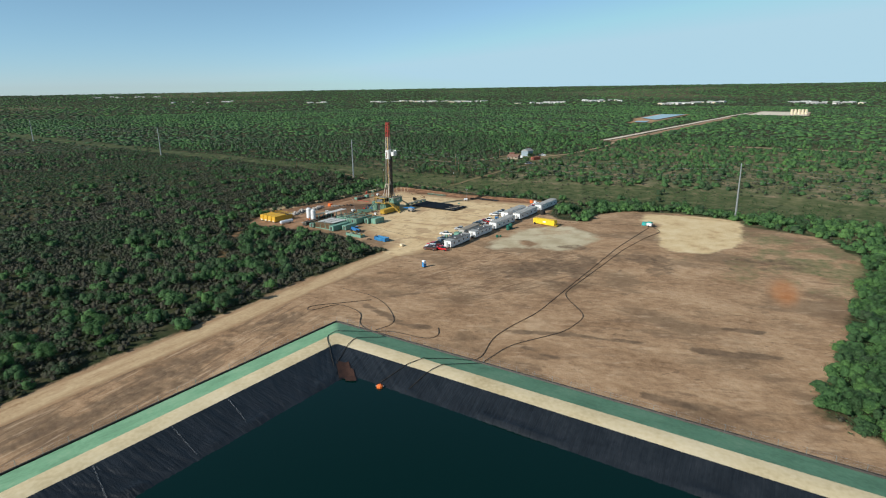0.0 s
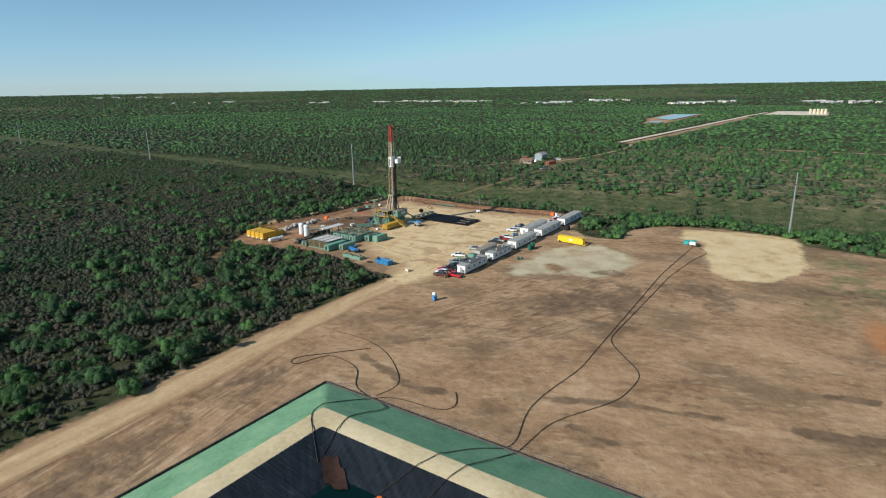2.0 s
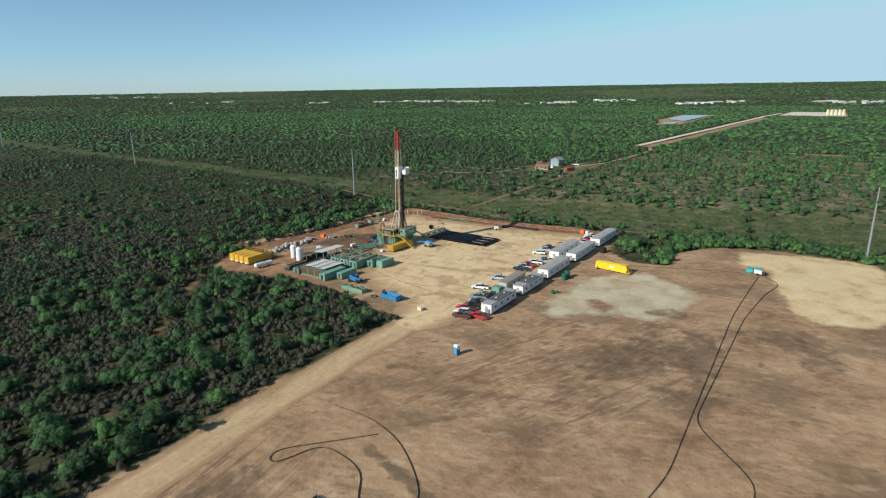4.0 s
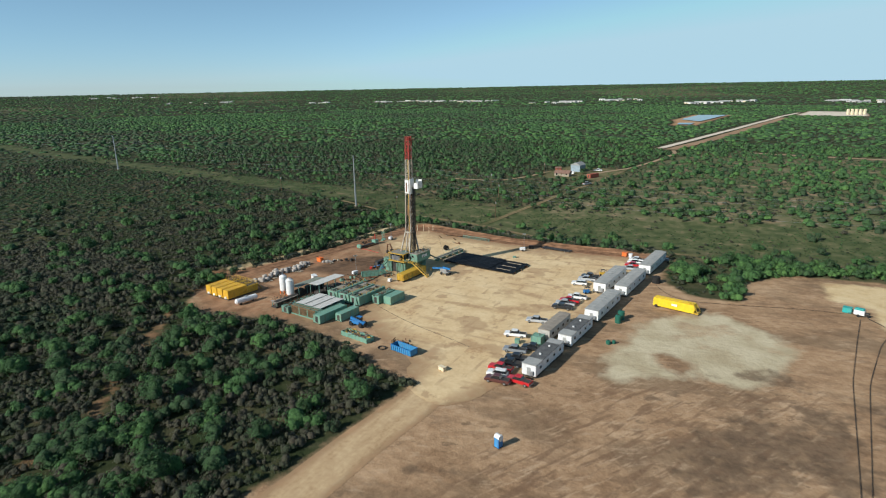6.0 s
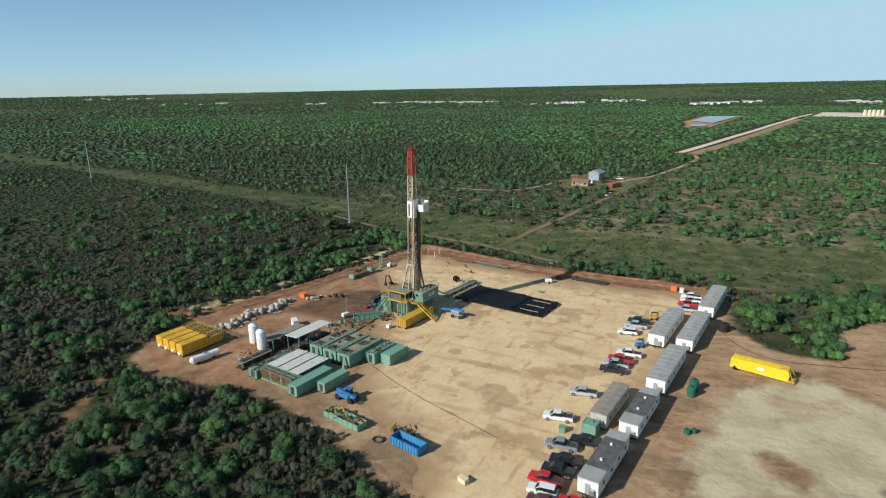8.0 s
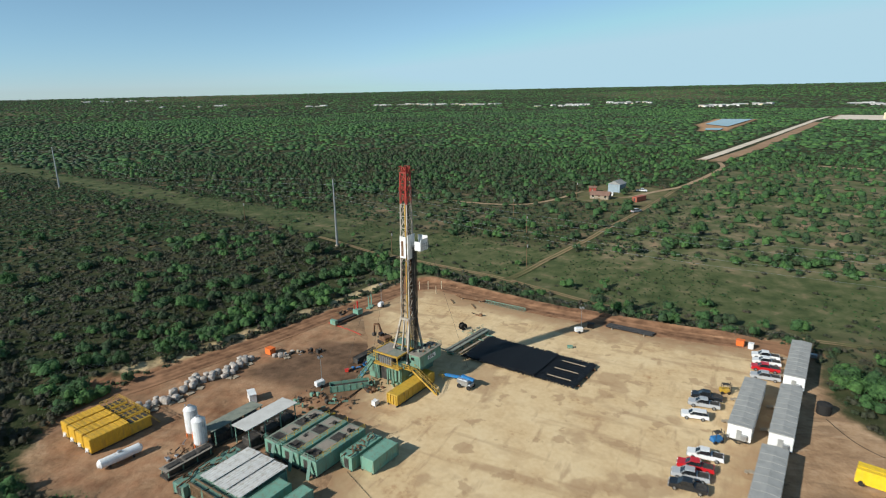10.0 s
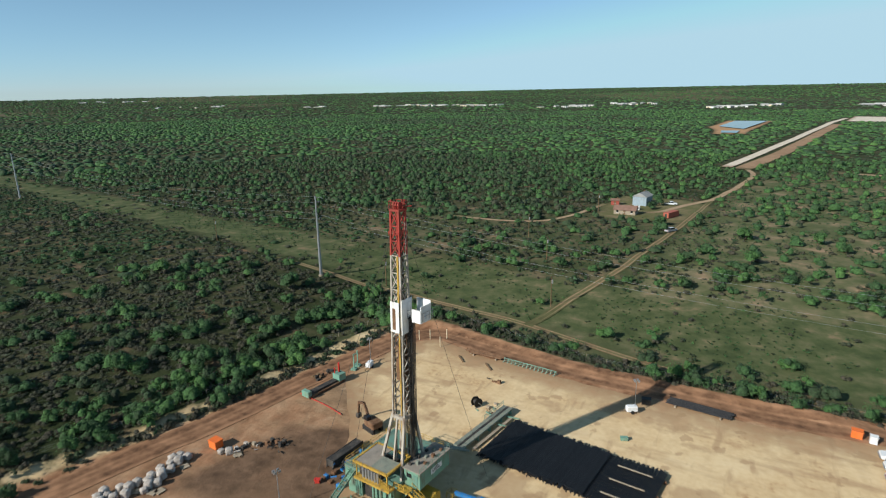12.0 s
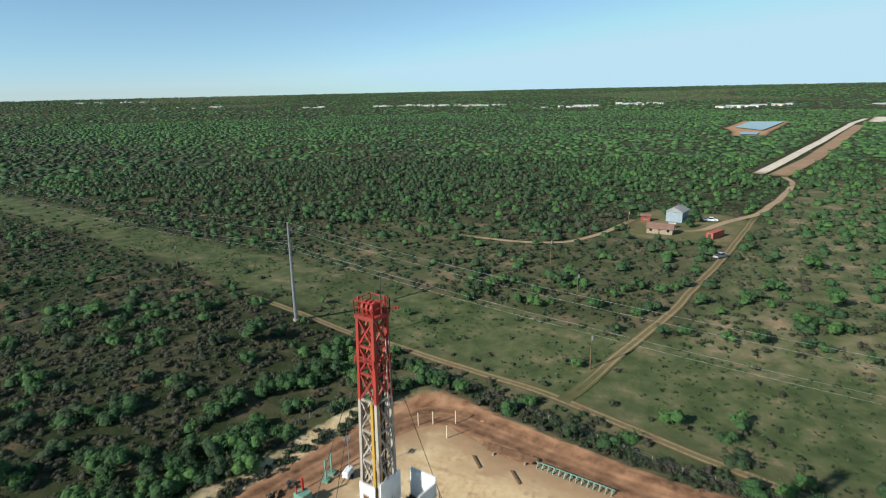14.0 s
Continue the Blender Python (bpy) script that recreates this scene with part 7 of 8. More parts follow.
# ---- things along the pad's north and west banks ----
def north_bank():
    t = thing("mud_gas_separator", -212.6, 298.6, 80, "green skid with red flare pipes and railings", "separator")
    part("skid", S().box(-6, 4, -1.2, 1.2, 0, 0.5), RUST, t, "rusty red skid base")
    part("tank", S().box(2.6, 4.6, -1.1, 1.1, 0.5, 2.0, 0.05), GREEN, t)
    part("tank", S().box(-6.2, -5.2, -1.1, 1.1, 0.3, 1.6, 0.05), GREEN, t)
    part("flare_pipe", S().cyl((4.0, 0.4, 2.0), (4.0, 0.4, 4.2), 0.22, 8), RED, t)
    part("flare_pipe", S().cyl((2.8, 0.5, 2.0), (2.8, 0.5, 3.4), 0.12, 8), RED, t)
    part("trough", S().box(-5.2, 2.4, -0.7, 0.7, 0.5, 0.9), DARK, t)
    h = thing("pipe_stand", -212.4, 309.0, 100, "green goalpost-shaped pipe stand", "pipe stand")
    for sx in (-1, 1):
        part("post", S().beam((sx, 0, 0), (sx, 0, 4.0), 0.22), GREEN, h)
        part("foot", S().box(sx - 0.6, sx + 0.6, -0.6, 0.6, 0, 0.4), GREEN, h)
    part("crossbar", S().beam((-1, 0, 3.6), (1, 0, 3.6), 0.15).beam((-1, 0, 1.2), (1, 0, 1.2), 0.15), GREEN, h)
    clutter(-216.4, 303.0, 80, 3.0, 1.2, 0.8, 18, [PLY, DARK], "stack of old timber mats", 17, "timber_stack", 0.3)
    for x, y in ((-207.0, 329.5), (-200.0, 328.0), (-200.8, 333.2), (-204.6, 331.0)):
        p = thing("marker_post", x, y, 0, "pale upright pipe post on the pad", "post", "marker posts")
        part("pipe", S().cyl((0, 0, 0), (0, 0, 2.8), 0.11, 8), CREAM, p)
        part("cap", S().cyl((0, 0, 2.8), (0, 0, 2.9), 0.14, 8), RUST, p)
    s = thing("pipe_stands", -175.6, 326.6, SITE, "long row of small green pipe stands", "pipe stand")
    for i in range(14):
        k = -6.5 + i
        part("stand", S().beam((k, -0.7, 0), (k, 0, 0.9), 0.12).beam((k, 0.7, 0), (k, 0, 0.9), 0.12).beam((k - 0.3, -0.7, 0.05), (k + 0.3, 0.7, 0.05), 0.1), GREEN, s)
    part("bar", S().beam((-6.8, 0, 0.9), (6.8, 0, 0.9), 0.12), GREEN, s)
    for x, y in ((-192.0, 323.8), (-184.4, 322.8)):
        w = thing("timber_sill", x, y, SITE - 40, "square timber lying on the pad", "timber", "timber sills")
        part("timber", S().box(-1.8, 1.8, -0.2, 0.2, 0, 0.3, 0.03), PLY, w)


north_bank()


def fence(name, line, step, h, label, mtl=WOOD, wires=3, w=0.12):
    f = tagged(new(name), label, "fence")
    p = dense(line, step)
    me = mesh_from("post", *(lambda q: (q.v, q.f))(S().cyl((0, 0, 0), (0, 0, h), w / 2, 5)), mtl)
    top = []
    for x, y in p:
        z = ground_z(x, y)
        shared("post", me, f, Matrix.Translation((x, y, z - 0.05)))
        top.append((x, y, z))
    for k in range(wires):
        part("wire", S().tube([(x, y, z + h * (0.35 + 0.3 * k)) for x, y, z in top], 0.012, 3), STEEL, f)


fence("ranch_fence", [(-250, 238), (-240, 262), (-233, 290), (-230, 312), (-224, 337), (-214, 350), (-190, 343), (-160, 336), (-130, 334), (-100, 336)], 5, 1.4, "thin ranch fence of weathered posts and wire")
PIT_FENCE = [pit_point(a, b) for a, b in ((0, PIT_D), (0, 0), (PIT_W, 0), (PIT_W, PIT_D), (0, PIT_D))]
fence("pit_fence", [(x, y) for x, y in PIT_FENCE], 4.5, 1.9, "wire mesh fence round the pit", STEEL, 3, 0.09)
sf = S()
sp = dense(PIT_FENCE, 2.5)
sf.tube([(x, y, 0.14) for x, y in sp], 0.36, 6)
tagged(new("silt_sock", mesh_from("silt_sock", sf.v, sf.f, HOSE)), "black silt barrier along the foot of the pit fence", "silt barrier")


def hose(pts, r, label, lift=0.0, name="hose"):
    p = soften(dense(pts, 1.5), False, 8)
    zs = []
    for x, y in p:
        a, b = to_pit(x, y)
        o = min(a, b, PIT_W - a, PIT_D - b)
        z = ground_z(x, y) if o <= 0 else liner_z(a, b) if o < 18.9 else max(liner_z(a, b), WATER_Z)
        zs.append(z + r + 0.06 + lift)
    s = S().tube([(x, y, z) for (x, y), z in zip(p, zs)], r, 6)
    return tagged(new(name, mesh_from(name, s.v, s.f, HOSE, True)), label, "hose", "water hoses")


IN1, IN2, IN3, IN4 = pit_point(25, 26), pit_point(24.5, 24.5), pit_point(38.5, 25.5), pit_point(46, 25.5)
hose([IN3, pit_point(42, 17), (-60, 121), (-54.9, 124.8), (-57.7, 138.7), (-56.4, 148.0), (-52.7, 161.8), (-51.4, 180.7), (-49.2, 210.0), (-46.6, 245.9), (-42.7, 274.5), (-40.5, 289)], 0.08, "black lay-flat hose snaking across the dirt into the pit")
hose([IN4, pit_point(48, 16), (-54, 124), (-51.9, 136.6), (-41.0, 151.8), (-38.6, 165.5), (-46.2, 175.6), (-50.6, 181.5), (-47.4, 210.0), (-43.5, 245.9), (-38.0, 272.0), (-33.5, 283.0), (-38.5, 290)], 0.08, "black hose looping across the dirt to the pump")
hose([IN2, pit_point(20, 12), (-82.9, 126.6), (-97.3, 130.8), (-100.2, 139.2), (-112.8, 143.0), (-117.1, 131.7), (-121, 136), (-111.8, 143.8), (-105, 150)], 0.08, "loosely curled black hose beside the pit corner")
hose([(-89.8, 130), (-86.8, 135.8), (-92.4, 143.0), (-100.1, 150.1), (-109.8, 154.5), (-120, 155)], 0.065, "thin black hose curving over bare soil")
hose([IN1, pit_point(12, 16), (-90, 130.0), (-83.6, 131.5), (-72.2, 130.2), (-70.5, 133.5), (-74.5, 139.0)], 0.08, "black hose lying over the pit bank")
hose([(-131, 226), (-140, 229), (-150, 232), (-160, 236), (-170, 241)], 0.04, "thin dark cable across the pad", name="cable")
hose([(-96, 296), (-92, 288), (-85, 284), (-70, 287), (-55, 291), (-44, 292)], 0.05, "thin black hose from the tank to the pump")
red_hose = hose([(-216.0, 293.6), (-213.7, 293.0), (-209.0, 292.3), (-204.9, 292.1), (-202.5, 290.5)], 0.09, "thin red hose lying on the pad", name="red_hose")
red_hose.data.materials[0] = RED
hose([(-185.4, 253.5), (-185.2, 259.0), (-185.3, 264.5), (-184.8, 270.0)], 0.14, "dark drain hose from the mud tanks to the rig", name="drain_hose")

ROPE = mat("grey_rope", [(0.10, 0.11, 0.12), (0.22, 0.23, 0.24)], 0.8, 0, 1, 9, 0.2, 0.01)
SEDIMENT = mat("sediment", [(0.016, 0.008, 0.006), (0.034, 0.015, 0.010), (0.06, 0.028, 0.018)], 0.9, 0, 0.5, 4, 0.4, 0.05)


def pit_details():
    t = tagged(new("sediment_mat"), "rust-brown torn mat on the liner at the pit corner", "mat")
    vs, fs = [], []
    r = random.Random(8)
    for i in range(7):
        for j in range(7):
            u, v = i / 6, j / 6
            a = 24.0 + 6.2 * u + 3.4 * v + r.uniform(-0.15, 0.15)
            b = 24.6 + 4.7 * u - 1.9 * v + r.uniform(-0.15, 0.15)
            x, y = pit_point(a, b)
            vs.append((x, y, max(liner_z(a, b), WATER_Z - 0.1) + 0.28 + r.uniform(0, 0.12)))
    for i in range(6):
        for j in range(6):
            if (i, j) in ((0, 0), (5, 0), (0, 5), (5, 1), (1, 5)):
                continue
            fs.append((i * 7 + j, i * 7 + j + 1, (i + 1) * 7 + j + 1, (i + 1) * 7 + j))
    o = new("mat", mesh_from("mat", vs, fs, SEDIMENT, True))
    o.parent = t
    b = tagged(new("float"), "orange suction float on the pit water", "float")
    x, y = pit_point(39.5, 26.4)
    b.matrix_basis = pose(x, y, WATER_Z - 0.1, 0, 0, 20)
    part("buoy", S().cyl((0, 0, -0.2), (0, 0, 0.5), 0.75, 12).cyl((0, 0, 0.5), (0, 0, 0.8), 0.75, 12, 0.3), ORANGE, b)
    part("frame", S().box(-1.0, 1.0, -0.15, 0.15, 0.3, 0.5), STEEL, b)
    for b0, lean in ((51.0, 0.2), (63.5, 0.1), (78.0, 0.25)):
        pts = []
        for k in range(9):
            a = 19.2 + 9.6 * k / 8
            bb = b0 + lean * (a - 19.2)
            pts.append((*pit_point(a, bb), liner_z(a, bb) + 0.16))
        s = S().tube(pts, 0.03, 4)
        tagged(new("liner_rope", mesh_from("liner_rope", s.v, s.f, ROPE)), "pale grey weighted rope down the pond liner", "rope", "liner ropes")


pit_details()


# ---- power line ----
POLES = [(-850, 452), (-529, 399), (-261.5, 356.5), (-4.8, 329.0), (240, 300)]


def steel_pole(x, y, h=27.5):
    z = ground_z(x, y)
    t = thing("power_pole", x, y, SITE, "tall tapered grey steel transmission pole", "power pole", "transmission poles", z)
    part("shaft", S().cyl((0, 0, 0), (0, 0, h), 0.55, 12, 0.22), STEEL, t)
    part("base", S().cyl((0, 0, 0), (0, 0, 0.5), 0.9, 12), WOOD, t)
    for k, zz in enumerate((h - 2.2, h - 5.0, h - 7.8)):
        s = -1 if k % 2 else 1
        a = part("insulator_arm", S().beam((0, 0, zz), (0, s * 1.7, zz + 0.35), 0.14), STEEL, t)
        part("insulator", S().cyl((0, s * 1.7, zz + 0.3), (0, s * 1.7, zz - 0.5), 0.14, 8), GLASS, a)


for x, y in POLES:
    steel_pole(x, y)
wires = tagged(new("power_line"), "thin sagging overhead wires of the power line", "power line")
for k in range(4):
    for (ax, ay), (bx, by) in zip(POLES, POLES[1:]):
        za, zb = ground_z(ax, ay), ground_z(bx, by)
        hh = (25.0, 22.2, 19.4, 27.4)[k]
        s = 0 if k == 3 else (-1.7 if k % 2 else 1.7)
        pts = []
        for i in range(25):
            f = i / 24
            pts.append((ax + (bx - ax) * f - UY * s, ay + (by - ay) * f + UX * s, za + (zb - za) * f + hh - 5.5 * 4 * f * (1 - f)))
        part("wire", S().tube(pts, 0.018, 4), STEEL, wires)


def wooden_pole(x, y, h=9.5):
    t = thing("utility_pole", x, y, SITE, "brown wooden utility pole with a crossarm", "utility pole", "wooden poles", ground_z(x, y))
    part("shaft", S().cyl((0, 0, 0), (0, 0, h), 0.16, 8, 0.11), PLY, t)
    part("crossarm", S().beam((0, -1.0, h - 0.5), (0, 1.0, h - 0.5), 0.12), PLY, t)
    part("transformer", S().cyl((0.3, 0, h - 2.2), (0.3, 0, h - 1.2), 0.25, 10), STEEL, t)


WPOLES = [(-330, 373), (-238, 361), (-183, 365), (-196, 400), (-214, 431), (-200, 490)]
for x, y in WPOLES:
    wooden_pole(x, y)
w2 = tagged(new("service_line"), "thin service wires between wooden poles", "power line")
for (ax, ay), (bx, by) in zip(WPOLES, WPOLES[1:]):
    for s in (-0.9, 0.9):
        pts = [(ax + (bx - ax) * i / 12, ay + (by - ay) * i / 12 + s, ground_z(ax, ay) + (ground_z(bx, by) - ground_z(ax, ay)) * i / 12 + 9.0 - 4 * (i / 12) * (1 - i / 12)) for i in range(13)]
        part("wire", S().tube(pts, 0.012, 3), DARK, w2)


# ---- farm ----
def house(x, y, rz, L, W, H, wall, roof, label, name="farmhouse", windows=3, category="house"):
    t = thing(name, x, y, rz, label, category)
    part("wall", S().box(-L / 2, L / 2, -W / 2, W / 2, 0, H), wall, t)
    rh = W * 0.28
    rs = S().profile([(-W / 2 - 0.4, H - 0.05), (W / 2 + 0.4, H - 0.05), (0, H + rh)], -L / 2 - 0.4, L / 2 + 0.4)
    rs.v = [(b, a, c) for a, b, c in rs.v]
    rs.f = [f[::-1] for f in rs.f]
    rp = part("roof", rs, roof, t)
    part("chimney", S().box(L * 0.2, L * 0.2 + 0.6, -0.3, 0.3, H + rh * 0.4, H + rh + 0.6), PLY, rp)
    for i in range(windows):
        k = -L / 2 + L * (i + 0.5) / windows
        for s in (-1, 1):
            w = part("window", S().box(k - 0.5, k + 0.5, s * W / 2 - 0.03, s * W / 2 + 0.03, 1.0, 2.1), GLASS, t)
            part("sill", S().box(k - 0.6, k + 0.6, s * W / 2 - 0.08, s * W / 2 + 0.08, 0.9, 1.0), WHITE, w)
    part("door", S().box(-0.45, 0.45, -W / 2 - 0.05, -W / 2 - 0.01, 0, 2.1), PLY, t)


ROOF_RB = mat("red_brown_roof", [(0.16, 0.09, 0.065), (0.26, 0.16, 0.12)], 0.85, 0, 0.5, 5, 0.2, 0.03)
PALEBLUE = paint("pale_blue_siding", (0.28, 0.35, 0.40), 0.7)
house(-187.5, 492.5, 0, 10, 6.5, 2.2, WOOD, ROOF_RB, "low ranch house with a red-brown roof")
house(-184.5, 519.0, 80, 9, 7, 4.6, PALEBLUE, ROOF_L, "pale blue two-storey farmhouse with a grey roof")
house(-197.0, 513.0, 10, 4, 3, 2.4, paint("barn_red", (0.32, 0.07, 0.05), 0.7), ROOF_RB, "small red wooden shed", "shed", 1, "shed")
container(-167.0, 492.0, 9.0, 2.6, 2.6, -22, paint("rust_red_container", (0.38, 0.10, 0.06), 0.6), "rust-red freight container in the farmyard", "container", "freight_container", True)
copy_thing(kinds[("white", 0)], pose(-171.0, 522.0, ground_z(-171, 522) + 0.1, 0, 0, 10))
copy_thing(kinds[("silver", 0)], pose(-163.0, 462.0, ground_z(-163, 462) + 0.1, 0, 0, 60))
crate(-184.5, 503.5, 0, 3.0, 2.0, 1.8, TANKW, "white tank behind the ranch house", "tank", "tank")


# ---- far buildings ----
def far_building(x, y, rz, L, W, H, wall, roof, label):
    t = thing("warehouse", x, y, rz, label, "warehouse", "distant buildings", ground_z(x, y))
    part("wall", S().box(-L / 2, L / 2, -W / 2, W / 2, -1, H), wall, t)
    rs = S().profile([(-W / 2 - 0.5, H), (W / 2 + 0.5, H), (0, H + W * 0.12)], -L / 2 - 0.5, L / 2 + 0.5)
    rs.v = [(b, a, c) for a, b, c in rs.v]
    rs.f = [f[::-1] for f in rs.f]
    part("roof", rs, roof, t)
    for k in (-0.25, 0.2):
        part("door", S().box(L * k - 2, L * k + 2, -W / 2 - 0.1, -W / 2 - 0.02, 0, H * 0.7), DARK, t)


FAR_WHITE = paint("far_white_sheet", (0.60, 0.58, 0.55), 0.5)
CLUSTERS = [(-3257, 2336, 9, 130), (-3394, 2201, 4, 60), (-2291, 1891, 3, 60), (-2178, 1982, 6, 70), (-1652, 2032, 4, 50), (-1366, 2180, 14, 120), (-1172, 2171, 12, 90), (-1016, 2161, 7, 70),
            (-688, 1956, 6, 60), (-617, 2014, 8, 45), (-497, 2197, 12, 75), (-216, 1899, 7, 45), (-147, 1999, 9, 50), (116, 1992, 9, 60), (204, 1943, 8, 60)]
rf_ = random.Random(31)
for cx, cy, n, spread in CLUSTERS:
    dx, dy = -cy / math.hypot(cx, cy), cx / math.hypot(cx, cy)
    for i in range(n):
        u, v = rf_.uniform(-1, 1) * spread, rf_.uniform(-1, 1) * 60
        x, y = cx + dx * u + cx / 2500 * v, cy + dy * u + cy / 2500 * v
        wall = rf_.choice([FAR_WHITE, FAR_WHITE, FAR_WHITE, CREAM, WHITE, ROOF_L])
        far_building(x, y, rf_.uniform(-30, 60), rf_.uniform(10, 30), rf_.uniform(8, 14), rf_.uniform(2.6, 5.2), wall, rf_.choice([FAR_WHITE, FAR_WHITE, ROOF_L]), "distant pale metal industrial building")
for i in range(5):
    t = thing("oil_tank", 54 + i * 6.0, 1338 + i * 0.5, 0, "cream upright storage tank on the distant yard", "storage tank", "cream tanks", ground_z(60, 1338) + 0.5)
    part("shell", S().cyl((0, 0, 0), (0, 0, 9), 2.4, 16), CREAM, t)
    part("roof", S().cyl((0, 0, 9), (0, 0, 9.6), 2.4, 16, 0.6), CREAM, t)
    part("ladder", S().beam((0, -2.45, 0), (0, -2.45, 9), 0.3), STEEL, t)

# ---- vegetation ----
rng = np.random.default_rng(7)


def leaf_cloud(x, y, z, rad, hgt, tint, leaves, leaf_size, lobes=5, ragged=0.35, core=0, sides=5):
    """Many bushes at once: lumpy leaf masses (core of them in each bush) with loose leaf sprays round the lobes."""
    n = len(x)
    ang = rng.uniform(0, 2 * np.pi, (n, 1)) + np.arange(lobes) * 2.4 + rng.normal(0, 0.4, (n, lobes))
    off = rng.uniform(0.15, 0.62, (n, lobes)) * rad[:, None]
    lr = rng.uniform(0.38, 0.62, (n, lobes)) * rad[:, None]
    if core == 1:                                     # one mass in the middle
        off[:, 0] *= 0.3
        lr[:, 0] *= 1.6
    lx, ly = np.cos(ang) * off, np.sin(ang) * off
    top = rng.uniform(0.6, 1.0, (n, lobes)) * hgt[:, None]
    groups, faces = [], []
    if core:
        C, ctr_x, ctr_y = core, x[:, None] + lx[:, :core], y[:, None] + ly[:, :core]
        R_, T_ = lr[:, :core] * (0.80 if leaves else 1.04), top[:, :core] * (0.9 if leaves else 1)
        V_ = np.minimum(R_, T_ * 0.6)
        turn = rng.uniform(0, 2 * np.pi, (n, C, 1)) + np.arange(sides) * 2 * np.pi / sides
        verts = np.empty((n, C, 2 * sides + 1, 3))
        for ring, (wide, rise) in enumerate(((1.0, -0.35), (0.78, 0.62))):
            r = R_[..., None] * wide * (1 + rng.normal(0, 0.17, (n, C, sides)))
            q = slice(ring * sides, (ring + 1) * sides)
            verts[..., q, 0] = ctr_x[..., None] + np.cos(turn + ring * 0.6) * r
            verts[..., q, 1] = ctr_y[..., None] + np.sin(turn + ring * 0.6) * r
            verts[..., q, 2] = z[:, None, None] + np.maximum(0.02, (T_ - V_)[..., None] + V_[..., None] * (rise + rng.normal(0, 0.16, (n, C, sides))))
        verts[..., -1, 0] = ctr_x + R_ * rng.normal(0, 0.18, (n, C))
        verts[..., -1, 1] = ctr_y + R_ * rng.normal(0, 0.18, (n, C))
        verts[..., -1, 2] = z[:, None] + T_
        cell = []
        for i in range(sides):
            j = (i + 1) % sides
            cell += [(i, j, sides + i), (j, sides + j, sides + i), (sides + i, sides + j, 2 * sides)]
        w = 2 * sides + 1
        faces.append((np.array(cell)[None] + (np.arange(n * C) * w)[:, None, None]).reshape(-1, 3))
        groups.append((verts.reshape(-1, 3), np.repeat(tint, C * w) + np.repeat(rng.normal(0, 0.05, n * C), w)))
    if leaves:
        pick = rng.integers(0, lobes, (n, leaves))
        rows = np.arange(n)[:, None]
        u = rng.uniform(0, 2 * np.pi, (n, leaves))
        c = rng.uniform(-0.35, 1.0, (n, leaves))
        s = np.sqrt(1 - c * c)
        nx, ny, nz = s * np.cos(u), s * np.sin(u), c
        rr = 1 + rng.normal(0, ragged * 0.5, (n, leaves))
        LR, TP = lr[rows, pick], top[rows, pick]
        vz = np.minimum(LR, TP * 0.55)
        px = x[:, None] + lx[rows, pick] + nx * LR * rr
        py = y[:, None] + ly[rows, pick] + ny * LR * rr
        pz = z[:, None] + np.maximum(0.05, TP - vz + nz * vz * rr)
        nrm = np.stack([nx, ny, nz * 0.9 + 0.25], -1) + rng.normal(0, 0.34, (n, leaves, 3))
        nrm /= np.linalg.norm(nrm, axis=-1)[..., None]
        t = np.cross(nrm, rng.normal(0, 1, (n, leaves, 3)))
        t /= np.linalg.norm(t, axis=-1)[..., None] + 1e-9
        b = np.cross(nrm, t)
        size = leaf_size[:, None] * rng.uniform(0.6, 1.45, (n, leaves))
        ctr = np.stack([px, py, pz], -1)
        tri = []
        for k in range(3):
            a = 2 * np.pi * k / 3 + rng.uniform(-0.5, 0.5, (n, leaves))
            tri.append(ctr + (t * np.cos(a)[..., None] + b * np.sin(a)[..., None]) * size[..., None])
        v = np.stack(tri, 2).reshape(-1, 3)
        tt = np.broadcast_to(tint[:, None, None], (n, leaves, 3)) + rng.normal(0, 0.04, (n, leaves, 1))
        base = len(groups[0][0]) if groups else 0
        faces.append(base + np.arange(len(v)).reshape(-1, 3))
        groups.append((v, tt.reshape(-1)))
    return np.concatenate([g[0] for g in groups]), np.concatenate(faces), np.concatenate([g[1] for g in groups])


def leaf_mesh(name, v, faces, tint, material):
    me = bpy.data.meshes.new(name)
    me.vertices.add(len(v))
    me.vertices.foreach_set("co", np.ascontiguousarray(v, dtype=np.float32).ravel())
    me.loops.add(faces.size)
    me.loops.foreach_set("vertex_index", np.ascontiguousarray(faces, dtype=np.int32).ravel())
    me.polygons.add(len(faces))
    me.polygons.foreach_set("loop_start", np.arange(0, faces.size, 3, dtype=np.int32))
    me.polygons.foreach_set("use_smooth", np.ones(len(faces), bool))
    me.update(calc_edges=True)
    set_attr(me, "tint", tint)
    me.materials.append(material)
    return me


HEAD = radians(28)
P0, P1 = np.array([0.0, 0.0]), np.array([-154.0, 243.0])


def path_distance(x, y):
    return sd_line(x, y, [tuple(P0), tuple(P1)])


def in_fan(x, y, half=44):
    ok = np.zeros(x.shape, bool)
    for f in (0, 0.5, 1.0):
        e = P0 + (P1 - P0) * f
        a = np.arctan2(-(x - e[0]), y - e[1]) - HEAD
        ok |= np.abs((a + np.pi) % (2 * np.pi) - np.pi) < radians(half)
    return ok


def ahead(x, y):
    """Past the near limit of what the flight looks over."""
    return (x - P0[0]) * -math.sin(HEAD) + (y - P0[1]) * math.cos(HEAD) > 62


TRAIL = [(-181, 140), (-184, 158), (-196, 172), (-214, 196), (-226, 212)]


